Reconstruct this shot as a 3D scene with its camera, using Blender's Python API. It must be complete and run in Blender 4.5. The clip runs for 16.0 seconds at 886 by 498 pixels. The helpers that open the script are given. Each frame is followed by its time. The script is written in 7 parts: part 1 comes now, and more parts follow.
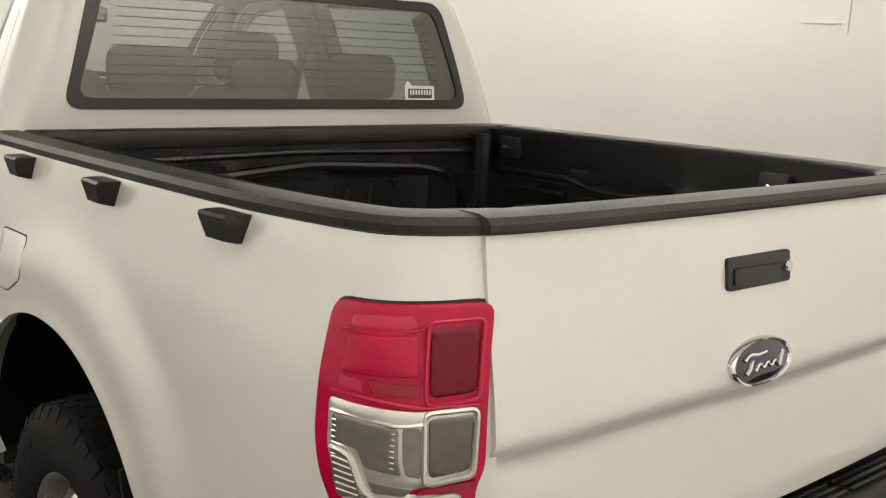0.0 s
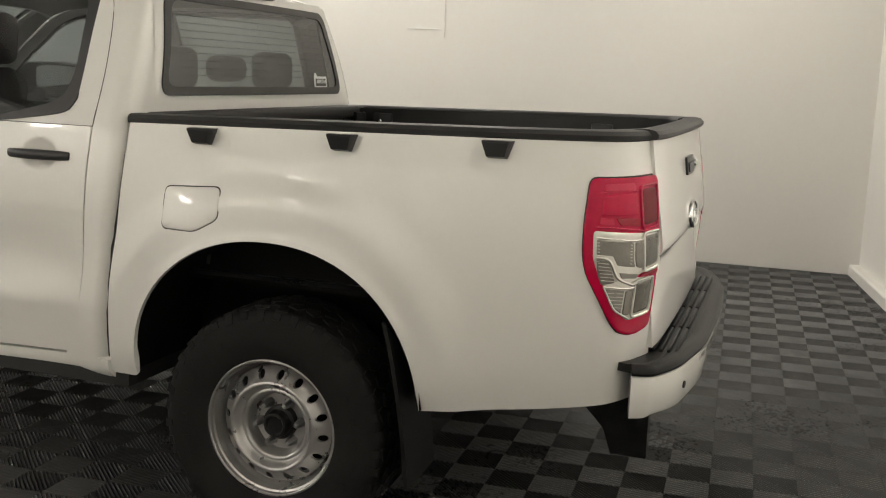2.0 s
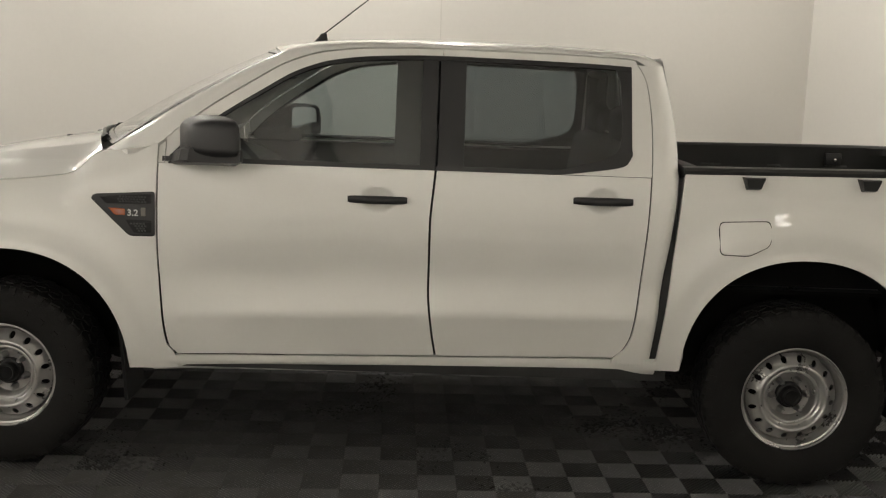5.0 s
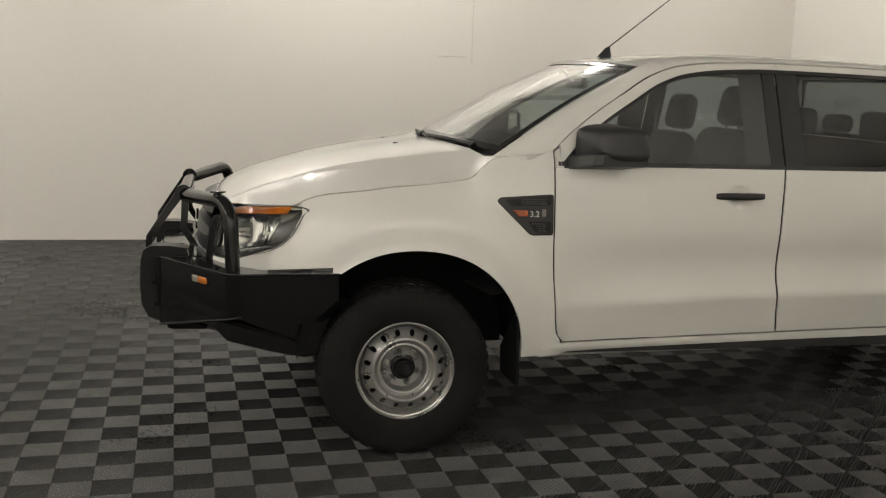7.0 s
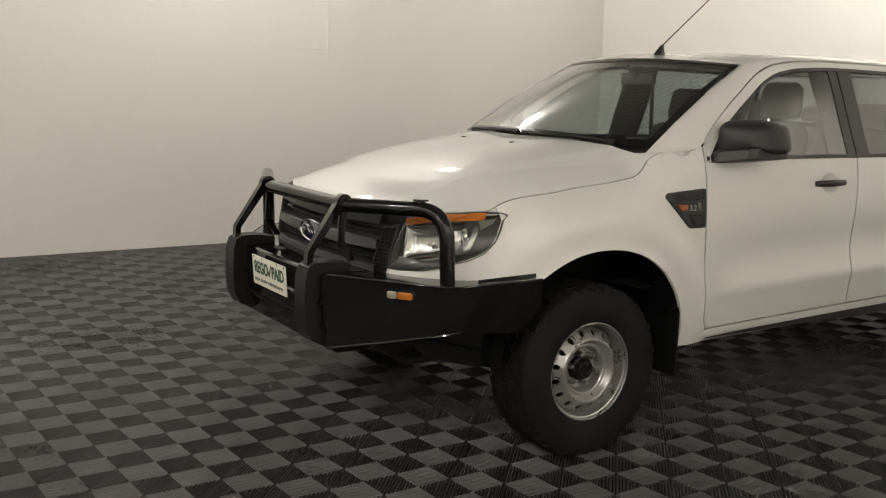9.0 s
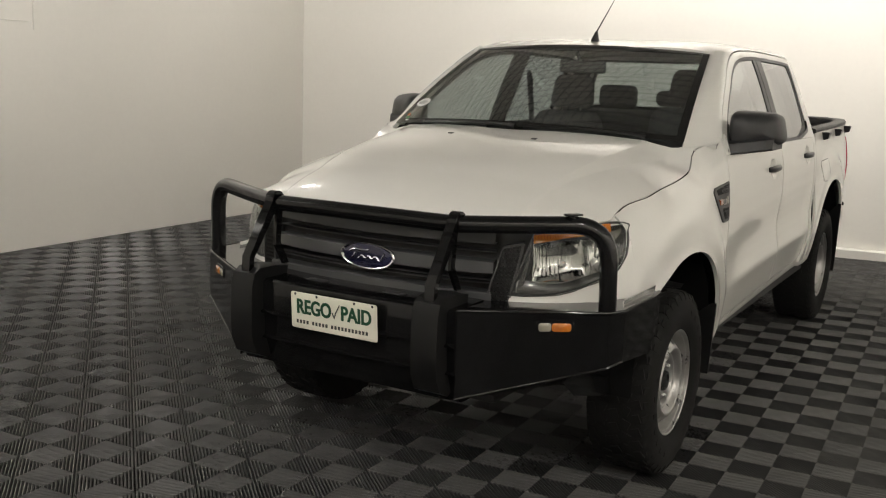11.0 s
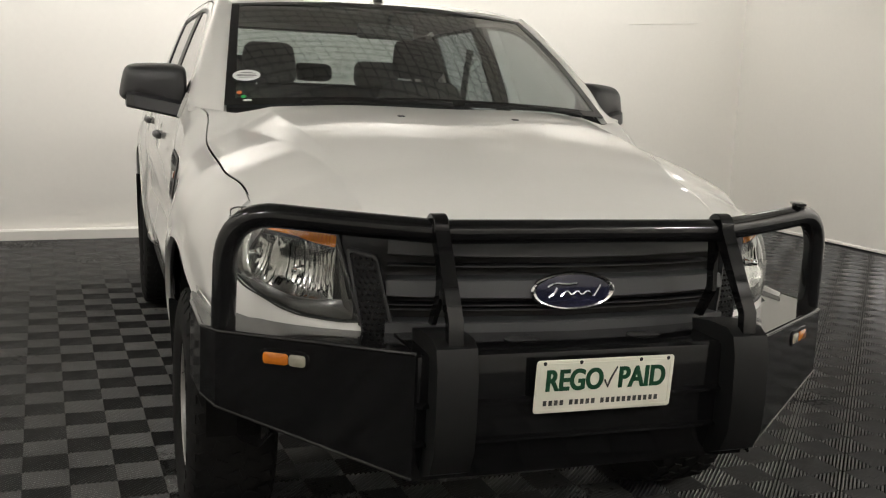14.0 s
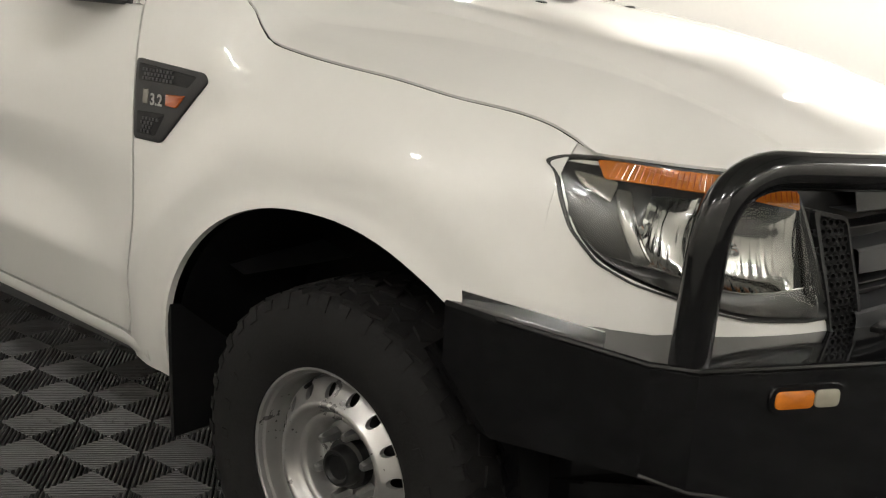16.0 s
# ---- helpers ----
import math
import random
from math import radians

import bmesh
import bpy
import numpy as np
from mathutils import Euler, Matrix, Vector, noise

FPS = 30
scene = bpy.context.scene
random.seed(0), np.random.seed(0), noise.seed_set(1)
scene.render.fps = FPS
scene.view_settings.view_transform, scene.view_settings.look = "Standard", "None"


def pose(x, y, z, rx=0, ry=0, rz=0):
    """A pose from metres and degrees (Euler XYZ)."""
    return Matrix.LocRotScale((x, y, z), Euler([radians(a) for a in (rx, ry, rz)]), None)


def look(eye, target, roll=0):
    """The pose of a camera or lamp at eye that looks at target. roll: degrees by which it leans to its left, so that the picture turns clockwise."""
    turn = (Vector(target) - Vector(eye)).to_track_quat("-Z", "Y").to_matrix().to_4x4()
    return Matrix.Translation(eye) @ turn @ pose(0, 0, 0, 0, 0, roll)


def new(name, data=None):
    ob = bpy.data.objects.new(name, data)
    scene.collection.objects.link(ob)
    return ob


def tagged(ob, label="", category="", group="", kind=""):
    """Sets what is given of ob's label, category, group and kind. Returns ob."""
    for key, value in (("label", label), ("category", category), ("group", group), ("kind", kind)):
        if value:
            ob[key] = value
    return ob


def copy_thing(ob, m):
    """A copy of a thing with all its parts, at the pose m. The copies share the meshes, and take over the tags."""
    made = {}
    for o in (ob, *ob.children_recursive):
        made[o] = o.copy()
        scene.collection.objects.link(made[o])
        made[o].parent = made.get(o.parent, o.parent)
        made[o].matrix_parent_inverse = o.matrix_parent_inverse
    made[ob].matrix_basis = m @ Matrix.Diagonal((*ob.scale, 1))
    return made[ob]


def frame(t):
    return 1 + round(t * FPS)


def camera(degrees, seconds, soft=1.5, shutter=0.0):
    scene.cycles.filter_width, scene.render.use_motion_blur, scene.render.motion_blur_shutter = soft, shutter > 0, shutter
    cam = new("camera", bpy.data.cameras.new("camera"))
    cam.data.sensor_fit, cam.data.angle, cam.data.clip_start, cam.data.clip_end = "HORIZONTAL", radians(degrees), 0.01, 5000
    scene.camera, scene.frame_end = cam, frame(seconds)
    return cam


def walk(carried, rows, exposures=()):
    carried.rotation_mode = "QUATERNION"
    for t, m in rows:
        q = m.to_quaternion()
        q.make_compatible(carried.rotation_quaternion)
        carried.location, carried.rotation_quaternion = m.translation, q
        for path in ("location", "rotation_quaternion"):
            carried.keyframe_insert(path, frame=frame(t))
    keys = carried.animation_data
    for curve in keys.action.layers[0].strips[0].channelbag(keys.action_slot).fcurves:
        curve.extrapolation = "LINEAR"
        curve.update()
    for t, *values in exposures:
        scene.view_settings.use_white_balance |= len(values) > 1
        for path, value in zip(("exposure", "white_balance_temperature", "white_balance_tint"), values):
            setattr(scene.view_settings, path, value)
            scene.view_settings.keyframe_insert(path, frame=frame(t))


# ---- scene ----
cam = camera(47.2, 16.0, soft=1.15)
PATH = [
    (0, (-1.637, -3.734, 1.563), (-0.357, -2.246, 1.174), 2.8),
    (0.5, (-2.146, -3.65, 1.482), (-0.582, -2.456, 1.123), 2.6),
    (1, (-2.648, -3.548, 1.463), (-0.941, -2.561, 1.128), 2.3),
    (1.5, (-3.105, -3.344, 1.45), (-1.317, -2.512, 1.116), 2.2),
    (2, (-3.525, -3.065, 1.46), (-1.659, -2.429, 1.123), 2.1),
    (2.5, (-3.962, -2.693, 1.485), (-2.034, -2.282, 1.151), 2.2),
    (3, (-4.28, -2.188, 1.553), (-2.325, -1.938, 1.217), 2.1),
    (3.5, (-4.503, -1.752, 1.597), (-2.543, -1.542, 1.258), 1.8),
    (4, (-4.637, -1.254, 1.62), (-2.673, -1.123, 1.266), 1.7),
    (4.2, (-4.67, -1.048, 1.649), (-2.705, -0.933, 1.294), 1.8),
    (6.3, (-5.155, 1.4, 1.611), (-3.199, 1.128, 1.297), 1.6),
    (6.5, (-5.134, 1.667, 1.613), (-3.184, 1.355, 1.294), 1.7),
    (7, (-5.07, 2.357, 1.624), (-3.142, 1.941, 1.295), 1.8),
    (7.5, (-5.008, 2.907, 1.65), (-3.102, 2.406, 1.309), 1.7),
    (8, (-4.8, 3.456, 1.685), (-2.945, 2.799, 1.333), 1.6),
    (8.2, (-4.666, 3.679, 1.664), (-2.84, 2.941, 1.314), 1.7),
    (10.3, (-2.84, 5.224, 1.574), (-1.591, 3.698, 1.241), 1.5),
    (10.5, (-2.589, 5.305, 1.578), (-1.411, 3.725, 1.235), 1.7),
    (11, (-2.061, 5.515, 1.6), (-1.075, 3.81, 1.249), 2.0),
    (11.5, (-1.454, 5.584, 1.577), (-0.738, 3.751, 1.226), 2.3),
    (12, (-0.844, 5.619, 1.548), (-0.388, 3.702, 1.204), 2.6),
    (12.5, (-0.275, 5.533, 1.525), (-0.072, 3.573, 1.184), 2.7),
    (13, (0.261, 5.366, 1.499), (0.227, 3.395, 1.164), 2.8),
    (13.5, (0.73, 5.17, 1.464), (0.383, 3.228, 1.137), 2.8),
    (14, (1.166, 4.825, 1.437), (0.521, 2.96, 1.111), 2.6),
    (14.5, (1.563, 4.484, 1.403), (0.642, 2.741, 1.065), 2.6),
    (15, (1.89, 4.019, 1.359), (0.706, 2.456, 0.965), 2.8),
    (15.5, (2.099, 3.489, 1.35), (0.749, 2.084, 0.897), 2.7),
    (16, (2.21, 2.946, 1.317), (0.707, 1.718, 0.834), 3.3),
]
# seconds, stops, kelvin, tint
EXPOSURES = [(0, 0.15, 6430, 10), (1.5, 0.12, 6430, 10), (2.5, -0.24, 6480, 10), (3.5, -0.34, 6500, 10), (7, -0.32, 6500, 10), (8, -0.28, 6500, 10),
             (11, -0.26, 6420, 10), (12.5, -0.28, 6420, 10), (14, -0.20, 6250, 10), (15, 0.10, 6230, 10), (15.5, 0.14, 6250, 10), (16, 0.14, 6300, 10)]
walk(cam, [(t, look(eye, target, roll)) for t, eye, target, roll in PATH], EXPOSURES)

# ---- world and lights ----
world = bpy.data.worlds.new("hall_world")
scene.world = world
world.use_nodes = True
world.node_tree.nodes["Background"].inputs[0].default_value = (1.0, 0.93, 0.82, 1)
world.node_tree.nodes["Background"].inputs[1].default_value = 0.02

LAMP_COLOUR = (1.0, 0.947, 0.878)
# x, y, watts and drop of the round lamps hung under the roof
CEILING_Z = 4.6
LAMPS = [(1.4, 7.4, 150, 0.42), (-0.8, 7.2, 150, 0.42), (-3.4, 6.6, 200, 0.42), (-5.4, 6.6, 120, 0.9), (-5.0, -2.8, 14, 0.9), (-5.8, 0.9, 9, 0.9), (-6.0, 4.0, 30, 0.9),
         (4.2, 5.2, 105, 0.42), (4.3, 2.6, 140, 0.30), (4.4, -0.2, 85, 0.24)]
# x, y, watts of the spot lamps that wash the walls and the floor, the point that each one looks at, and its cone
# the second one points almost straight down: an added fill for the tiles
WASHERS = [(3.1, 6.4, 80, (5.1, 6.8, 1.2), 120), (3.0, 4.2, 70, (3.3, 4.4, 0.0), 85), (3.2, 0.8, 175, (5.1, 0.8, 1.8), 120), (3.3, -2.0, 150, (4.6, -3.2, 1.4), 120),
           (1.2, -2.4, 420, (1.2, -4.2, 2.8), 120), (-1.4, -2.6, 470, (-1.4, -4.5, 2.8), 120), (-3.9, -3.2, 230, (-4.4, -4.9, 2.4), 120),
           (-4.6, -1.0, 400, (-5.9, -0.8, 1.8), 120), (-4.7, 1.4, 580, (-6.2, 1.4, 1.8), 120), (-4.9, 4.0, 560, (-6.5, 4.0, 1.8), 120)]


# ---- materials ----
def material(name, colour, rough=0.5, metal=0.0, coat=0.0, coat_rough=0.05, vary=0.0, scale=4.0, fine=60.0, bump=0.0,
             rough_vary=0.0, emit=None, strength=0.0, by_object=0.0, trans=0.0, spec=0.5):
    """A principled surface with two scales of variation in tone, gloss and relief."""
    m = bpy.data.materials.new(name)
    m.use_nodes = True
    nt = m.node_tree
    p = nt.nodes["Principled BSDF"]
    p.inputs["Base Color"].default_value = (*colour, 1)
    p.inputs["Roughness"].default_value = rough
    p.inputs["Metallic"].default_value = metal
    p.inputs["Coat Weight"].default_value = coat
    p.inputs["Coat Roughness"].default_value = coat_rough
    p.inputs["Transmission Weight"].default_value = trans
    p.inputs["Specular IOR Level"].default_value = spec
    if emit:
        p.inputs["Emission Color"].default_value = (*emit, 1)
        p.inputs["Emission Strength"].default_value = strength
    if vary or bump or rough_vary:
        co = nt.nodes.new("ShaderNodeTexCoord")
        a, b = nt.nodes.new("ShaderNodeTexNoise"), nt.nodes.new("ShaderNodeTexNoise")
        a.inputs["Scale"].default_value, b.inputs["Scale"].default_value = scale, fine
        a.inputs["Detail"].default_value, b.inputs["Detail"].default_value = 5, 3
        for n in (a, b):
            nt.links.new(co.outputs["Object"], n.inputs["Vector"])
        mix = nt.nodes.new("ShaderNodeMath")
        mix.operation = "MULTIPLY_ADD"
        nt.links.new(a.outputs["Fac"], mix.inputs[0])
        mix.inputs[1].default_value = 0.65
        part_b = nt.nodes.new("ShaderNodeMath")
        part_b.operation = "MULTIPLY"
        nt.links.new(b.outputs["Fac"], part_b.inputs[0])
        part_b.inputs[1].default_value = 0.35
        nt.links.new(part_b.outputs[0], mix.inputs[2])
        if vary:
            ramp = nt.nodes.new("ShaderNodeMapRange")
            nt.links.new(mix.outputs[0], ramp.inputs["Value"])
            ramp.inputs["From Min"].default_value, ramp.inputs["From Max"].default_value = 0.3, 0.7
            ramp.inputs["To Min"].default_value, ramp.inputs["To Max"].default_value = 1 - vary, 1 + vary
            hsv = nt.nodes.new("ShaderNodeHueSaturation")
            hsv.inputs["Color"].default_value = (*colour, 1)
            value = ramp.outputs[0]
            if by_object:
                info = nt.nodes.new("ShaderNodeObjectInfo")
                tone = nt.nodes.new("ShaderNodeMapRange")
                nt.links.new(info.outputs["Random"], tone.inputs["Value"])
                tone.inputs["To Min"].default_value, tone.inputs["To Max"].default_value = 1 - by_object, 1 + by_object
                both = nt.nodes.new("ShaderNodeMath")
                both.operation = "MULTIPLY"
                nt.links.new(value, both.inputs[0])
                nt.links.new(tone.outputs[0], both.inputs[1])
                value = both.outputs[0]
            nt.links.new(value, hsv.inputs["Value"])
            nt.links.new(hsv.outputs[0], p.inputs["Base Color"])
        if rough_vary:
            rr = nt.nodes.new("ShaderNodeMapRange")
            nt.links.new(mix.outputs[0], rr.inputs["Value"])
            rr.inputs["From Min"].default_value, rr.inputs["From Max"].default_value = 0.3, 0.7
            rr.inputs["To Min"].default_value = max(0.02, rough - rough_vary)
            rr.inputs["To Max"].default_value = min(1, rough + rough_vary)
            nt.links.new(rr.outputs[0], p.inputs["Roughness"])
        if bump:
            bp = nt.nodes.new("ShaderNodeBump")
            bp.inputs["Strength"].default_value, bp.inputs["Distance"].default_value = bump, 0.004
            nt.links.new(b.outputs["Fac"], bp.inputs["Height"])
            nt.links.new(bp.outputs[0], p.inputs["Normal"])
    return m


def pane_material(name, tint, gloss=1.0, rise=4.5):
    """Thin window glass: light passes with a tint, gloss by the angle."""
    m = bpy.data.materials.new(name)
    m.use_nodes = True
    nt = m.node_tree
    nt.nodes.remove(nt.nodes["Principled BSDF"])
    out = nt.nodes["Material Output"]
    clear, shine, mix = (nt.nodes.new(k) for k in ("ShaderNodeBsdfTransparent", "ShaderNodeBsdfGlossy", "ShaderNodeMixShader"))
    face = nt.nodes.new("ShaderNodeLayerWeight")
    face.inputs["Blend"].default_value = 0.5
    power, mul = nt.nodes.new("ShaderNodeMath"), nt.nodes.new("ShaderNodeMath")
    power.operation, mul.operation = "POWER", "MULTIPLY_ADD"
    power.inputs[1].default_value = rise
    mul.inputs[1].default_value, mul.inputs[2].default_value = 0.9 * min(gloss, 1.1), 0.045 * gloss
    mul.use_clamp = True
    nt.links.new(face.outputs["Facing"], power.inputs[0])
    nt.links.new(power.outputs[0], mul.inputs[0])
    clear.inputs[0].default_value = (*tint, 1)
    shine.inputs["Roughness"].default_value = 0.045
    nt.links.new(mul.outputs[0], mix.inputs[0])
    nt.links.new(clear.outputs[0], mix.inputs[1])
    nt.links.new(shine.outputs[0], mix.inputs[2])
    nt.links.new(mix.outputs[0], out.inputs["Surface"])
    return m


PAINT = material("white_car_paint", (0.74, 0.735, 0.70), 0.42, coat=1.0, coat_rough=0.045, vary=0.02, scale=1.5, rough_vary=0.06)
LINING = material("black_arch_lining", (0.007, 0.007, 0.0069), 0.9, vary=0.3, scale=6, spec=0.1)
# black of dark parts, also put in for the shade inside body gaps
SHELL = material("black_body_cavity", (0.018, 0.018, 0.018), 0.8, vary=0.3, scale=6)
GLOSS_BLACK = material("gloss_black_powder_coat", (0.006, 0.006, 0.0063), 0.085, vary=0.2, rough_vary=0.03, spec=0.4)
RUBBER_BLACK = material("satin_black_rubber", (0.009, 0.009, 0.009), 0.42, spec=0.25, vary=0.2, bump=0.1, fine=300)
TRIM = material("black_plastic_trim", (0.02, 0.02, 0.021), 0.42, vary=0.15, bump=0.15, fine=260, rough_vary=0.08)
GRILLE_GREY = material("dark_grey_grille_plastic", (0.045, 0.046, 0.048), 0.45, vary=0.15, fine=200, bump=0.05)
RAIL = material("textured_black_rail_cap", (0.018, 0.0175, 0.017), 0.5, vary=0.25, scale=9, bump=0.3, fine=180)
LINER = material("black_bed_liner", (0.012, 0.0125, 0.0125), 0.34, vary=0.3, bump=0.2, fine=150, rough_vary=0.1)
TYRE = material("tyre_rubber", (0.0125, 0.0122, 0.0118), 0.8, spec=0.15, vary=0.3, scale=5, bump=0.2, fine=140)
STEEL = material("silver_wheel_paint", (0.42, 0.415, 0.405), 0.30, metal=0.72, vary=0.06, scale=9, rough_vary=0.06)
BARE = material("zinc_plated_nuts", (0.4, 0.4, 0.39), 0.35, metal=0.9)
CHROME = material("chrome", (0.8, 0.8, 0.8), 0.07, metal=1.0)
REFLECTOR = material("lamp_reflector", (0.47, 0.47, 0.455), 0.13, metal=1.0, vary=0.08, scale=30)
LAMP_SMOKE = material("smoky_lamp_bezel", (0.032, 0.0315, 0.030), 0.26, metal=0.3, coat=0.3, vary=0.1, scale=20)
LAMP_GREY = material("grey_lamp_bezel", (0.045, 0.045, 0.044), 0.5)
AMBER = material("amber_lens", (0.52, 0.155, 0.012), 0.16, coat=1.0, vary=0.3, scale=22)
SIDE_AMBER = material("dull_amber_lens", (0.34, 0.075, 0.015), 0.16, coat=1.0, vary=0.1, scale=30)
WHITE_LENS = material("milky_white_lens", (0.30, 0.28, 0.22), 0.18, coat=1.0, vary=0.08, scale=30)
RED_EDGE = material("bright_red_lens_edge", (0.52, 0.014, 0.062), 0.10)
DEEP_RED = material("deep_red_lens", (0.30, 0.004, 0.022), 0.10, vary=0.12, scale=30)
RED = material("red_lamp_lens", (0.46, 0.003, 0.042), 0.07, vary=0.14, scale=18, spec=0.35)
DARK_RED = material("dark_red_reflector", (0.16, 0.002, 0.010), 0.12, vary=0.1, scale=40, spec=0.3)
SILVER_LENS = material("silvered_clear_lens", (0.46, 0.45, 0.42), 0.22, metal=0.6, coat=1.0, vary=0.15, scale=20)
PALE_EDGE = material("pale_lamp_moulding", (0.70, 0.68, 0.63), 0.16, metal=0.6, coat=0.6, vary=0.08, scale=30)
GREY_PANEL = material("grey_ribbed_reflector", (0.20, 0.19, 0.168), 0.24, metal=0.35, coat=0.6, vary=0.12, scale=24)
SMOKE_LENS = material("smoky_clear_lens", (0.105, 0.098, 0.080), 0.14, metal=0.3, coat=0.8, vary=0.22, scale=16)
NAVY = material("navy_enamel", (0.008, 0.009, 0.035), 0.15, coat=1.0)
PLATE = material("cream_plate_enamel", (0.72, 0.70, 0.60), 0.35, vary=0.03, scale=20)
GREEN = material("green_plate_print", (0.003, 0.055, 0.021), 0.5)
GREY_PRINT = material("dark_grey_print", (0.05, 0.05, 0.045), 0.5)
WHITE_PRINT = material("white_sticker", (0.75, 0.76, 0.75), 0.4, vary=0.02)
GREEN_DOT = material("green_sticker", (0.03, 0.35, 0.08), 0.4)
ORANGE_DOT = material("orange_sticker", (0.75, 0.22, 0.08), 0.4)
SEAT = material("charcoal_seat_cloth", (0.035, 0.035, 0.037), 0.85, vary=0.25, scale=12, bump=0.3, fine=400)
DASH = material("dark_dash_vinyl", (0.025, 0.025, 0.026), 0.6, vary=0.15, bump=0.2, fine=300)
CABIN = material("grey_headliner", (0.35, 0.34, 0.31), 0.9, vary=0.05)
CABIN_DARK = material("dark_cabin_trim", (0.04, 0.04, 0.04), 0.7, vary=0.1)
BACK_GLASS = pane_material("rear_window_glass", (0.40, 0.43, 0.425), 3.0, 5.0)
SCREEN_GLASS = pane_material("windscreen_glass", (0.86, 0.93, 0.905), 1.4, 2.4)
SIDE_GLASS = pane_material("front_door_glass", (0.58, 0.635, 0.64), 2.8, 3.4)
TINT_GLASS = pane_material("tinted_glass", (0.37, 0.41, 0.425), 2.0, 3.4)
LAMP_GLASS = pane_material("headlamp_glass", (0.93, 0.94, 0.93), 0.8)
FRIT = material("black_glass_border", (0.01, 0.01, 0.01), 0.15)
WALL = material("off_white_wall_paint", (0.74, 0.72, 0.67), 0.75, vary=0.025, scale=0.7, fine=25, bump=0.08)
CABLE = material("grey_cable_cover", (0.665, 0.645, 0.595), 0.6, vary=0.05)
SKIRT = material("white_skirting_paint", (0.72, 0.70, 0.65), 0.5, vary=0.03)
CEIL = material("pale_roof_lining", (0.78, 0.77, 0.74), 0.6, vary=0.1, scale=2)
MESH_WIRE = material("dull_grey_mesh", (0.27, 0.27, 0.26), 0.6, vary=0.1)
BEAM = material("dark_roof_beam", (0.16, 0.16, 0.155), 0.6, vary=0.1)
FLOOR_RIB = material("dark_grey_tile_plastic", (0.046, 0.0454, 0.0445), 0.31, vary=0.18, scale=1.2, fine=40, rough_vary=0.08, by_object=0.06)
FLOOR_BASE = material("black_tile_gap", (0.006, 0.006, 0.006), 0.8, vary=0.2)
LAMP_ON = material("lit_diffuser", (0.8, 0.8, 0.8), 0.5, emit=LAMP_COLOUR, strength=12.0)
HOUSING = material("white_lamp_housing", (0.7, 0.7, 0.68), 0.4)


# ---- mesh helpers ----
def mesh_of(name, bm, mat, smooth=True):
    bmesh.ops.recalc_face_normals(bm, faces=bm.faces)
    me = bpy.data.meshes.new(name)
    for f in bm.faces:
        f.smooth = smooth
    bm.to_mesh(me)
    bm.free()
    me.materials.append(mat)
    return me


def part(name, bm, mat, parent=None, label="", smooth=True, sharp=35):
    """One mesh object under a thing or a part."""
    me = mesh_of(name, bm, mat, smooth)
    if smooth:
        me.set_sharp_from_angle(angle=radians(sharp))
    ob = new(name, me)
    if parent:
        ob.parent = parent
    if label:
        ob["label"] = label
    return ob


def box(bm, lo, hi, bevel=0.0, segments=2, turn=None):
    """A box from corner to corner, with rounded edges."""
    lo, hi = Vector(lo), Vector(hi)
    made = bmesh.ops.create_cube(bm, size=1.0)["verts"]
    c, d = (lo + hi) / 2, hi - lo
    for v in made:
        v.co = Vector((v.co.x * d.x, v.co.y * d.y, v.co.z * d.z))
    if bevel:
        edges = list({e for v in made for e in v.link_edges})
        got = bmesh.ops.bevel(bm, geom=edges, offset=bevel, segments=segments, affect="EDGES", profile=0.5)
        made = list({v for v in made if v.is_valid} | set(got["verts"]))
    for v in made:
        v.co = (turn @ v.co if turn else v.co) + c
    return made


def lathe(bm, profile, centre, axis="x", steps=48, close=False):
    """Turns a profile of (radius, along) about an axis through the centre."""
    rings = []
    c = Vector(centre)
    for k in range(steps):
        a = 2 * math.pi * k / steps
        ring = []
        for r, h in profile:
            if axis == "x":
                p = Vector((h, r * math.cos(a), r * math.sin(a)))
            elif axis == "y":
                p = Vector((r * math.cos(a), h, r * math.sin(a)))
            else:
                p = Vector((r * math.cos(a), r * math.sin(a), h))
            ring.append(bm.verts.new(c + p))
        rings.append(ring)
    n = len(profile)
    for k in range(steps):
        a, b = rings[k], rings[(k + 1) % steps]
        for i in range(n if close else n - 1):
            j = (i + 1) % n
            bm.faces.new((a[i], b[i], b[j], a[j]))
    return rings


def tube(bm, points, radius, sides=12, flat=1.0, caps=True):
    """A round bar along points; flat squeezes it in its second direction."""
    pts = [Vector(p) for p in points]
    pts = [p for i, p in enumerate(pts) if i == 0 or (p - pts[i - 1]).length > 1e-5]
    rings = []
    s = None
    for i, p in enumerate(pts):
        d = (pts[min(i + 1, len(pts) - 1)] - pts[max(i - 1, 0)]).normalized()
        if s is None:
            s = d.cross(Vector((0, 0, 1)) if abs(d.z) < 0.95 else Vector((0, 1, 0))).normalized()
        else:
            s = (s - d * s.dot(d)).normalized()
        t = s.cross(d).normalized()
        r = radius[i] if isinstance(radius, (list, tuple)) else radius
        rings.append([bm.verts.new(p + s * r * math.cos(2 * math.pi * k / sides) + t * r * flat * math.sin(2 * math.pi * k / sides))
                      for k in range(sides)])
    for a, b in zip(rings, rings[1:]):
        for k in range(sides):
            bm.faces.new((a[k], a[(k + 1) % sides], b[(k + 1) % sides], b[k]))
    if caps:
        bm.faces.new(rings[0])
        bm.faces.new(rings[-1])


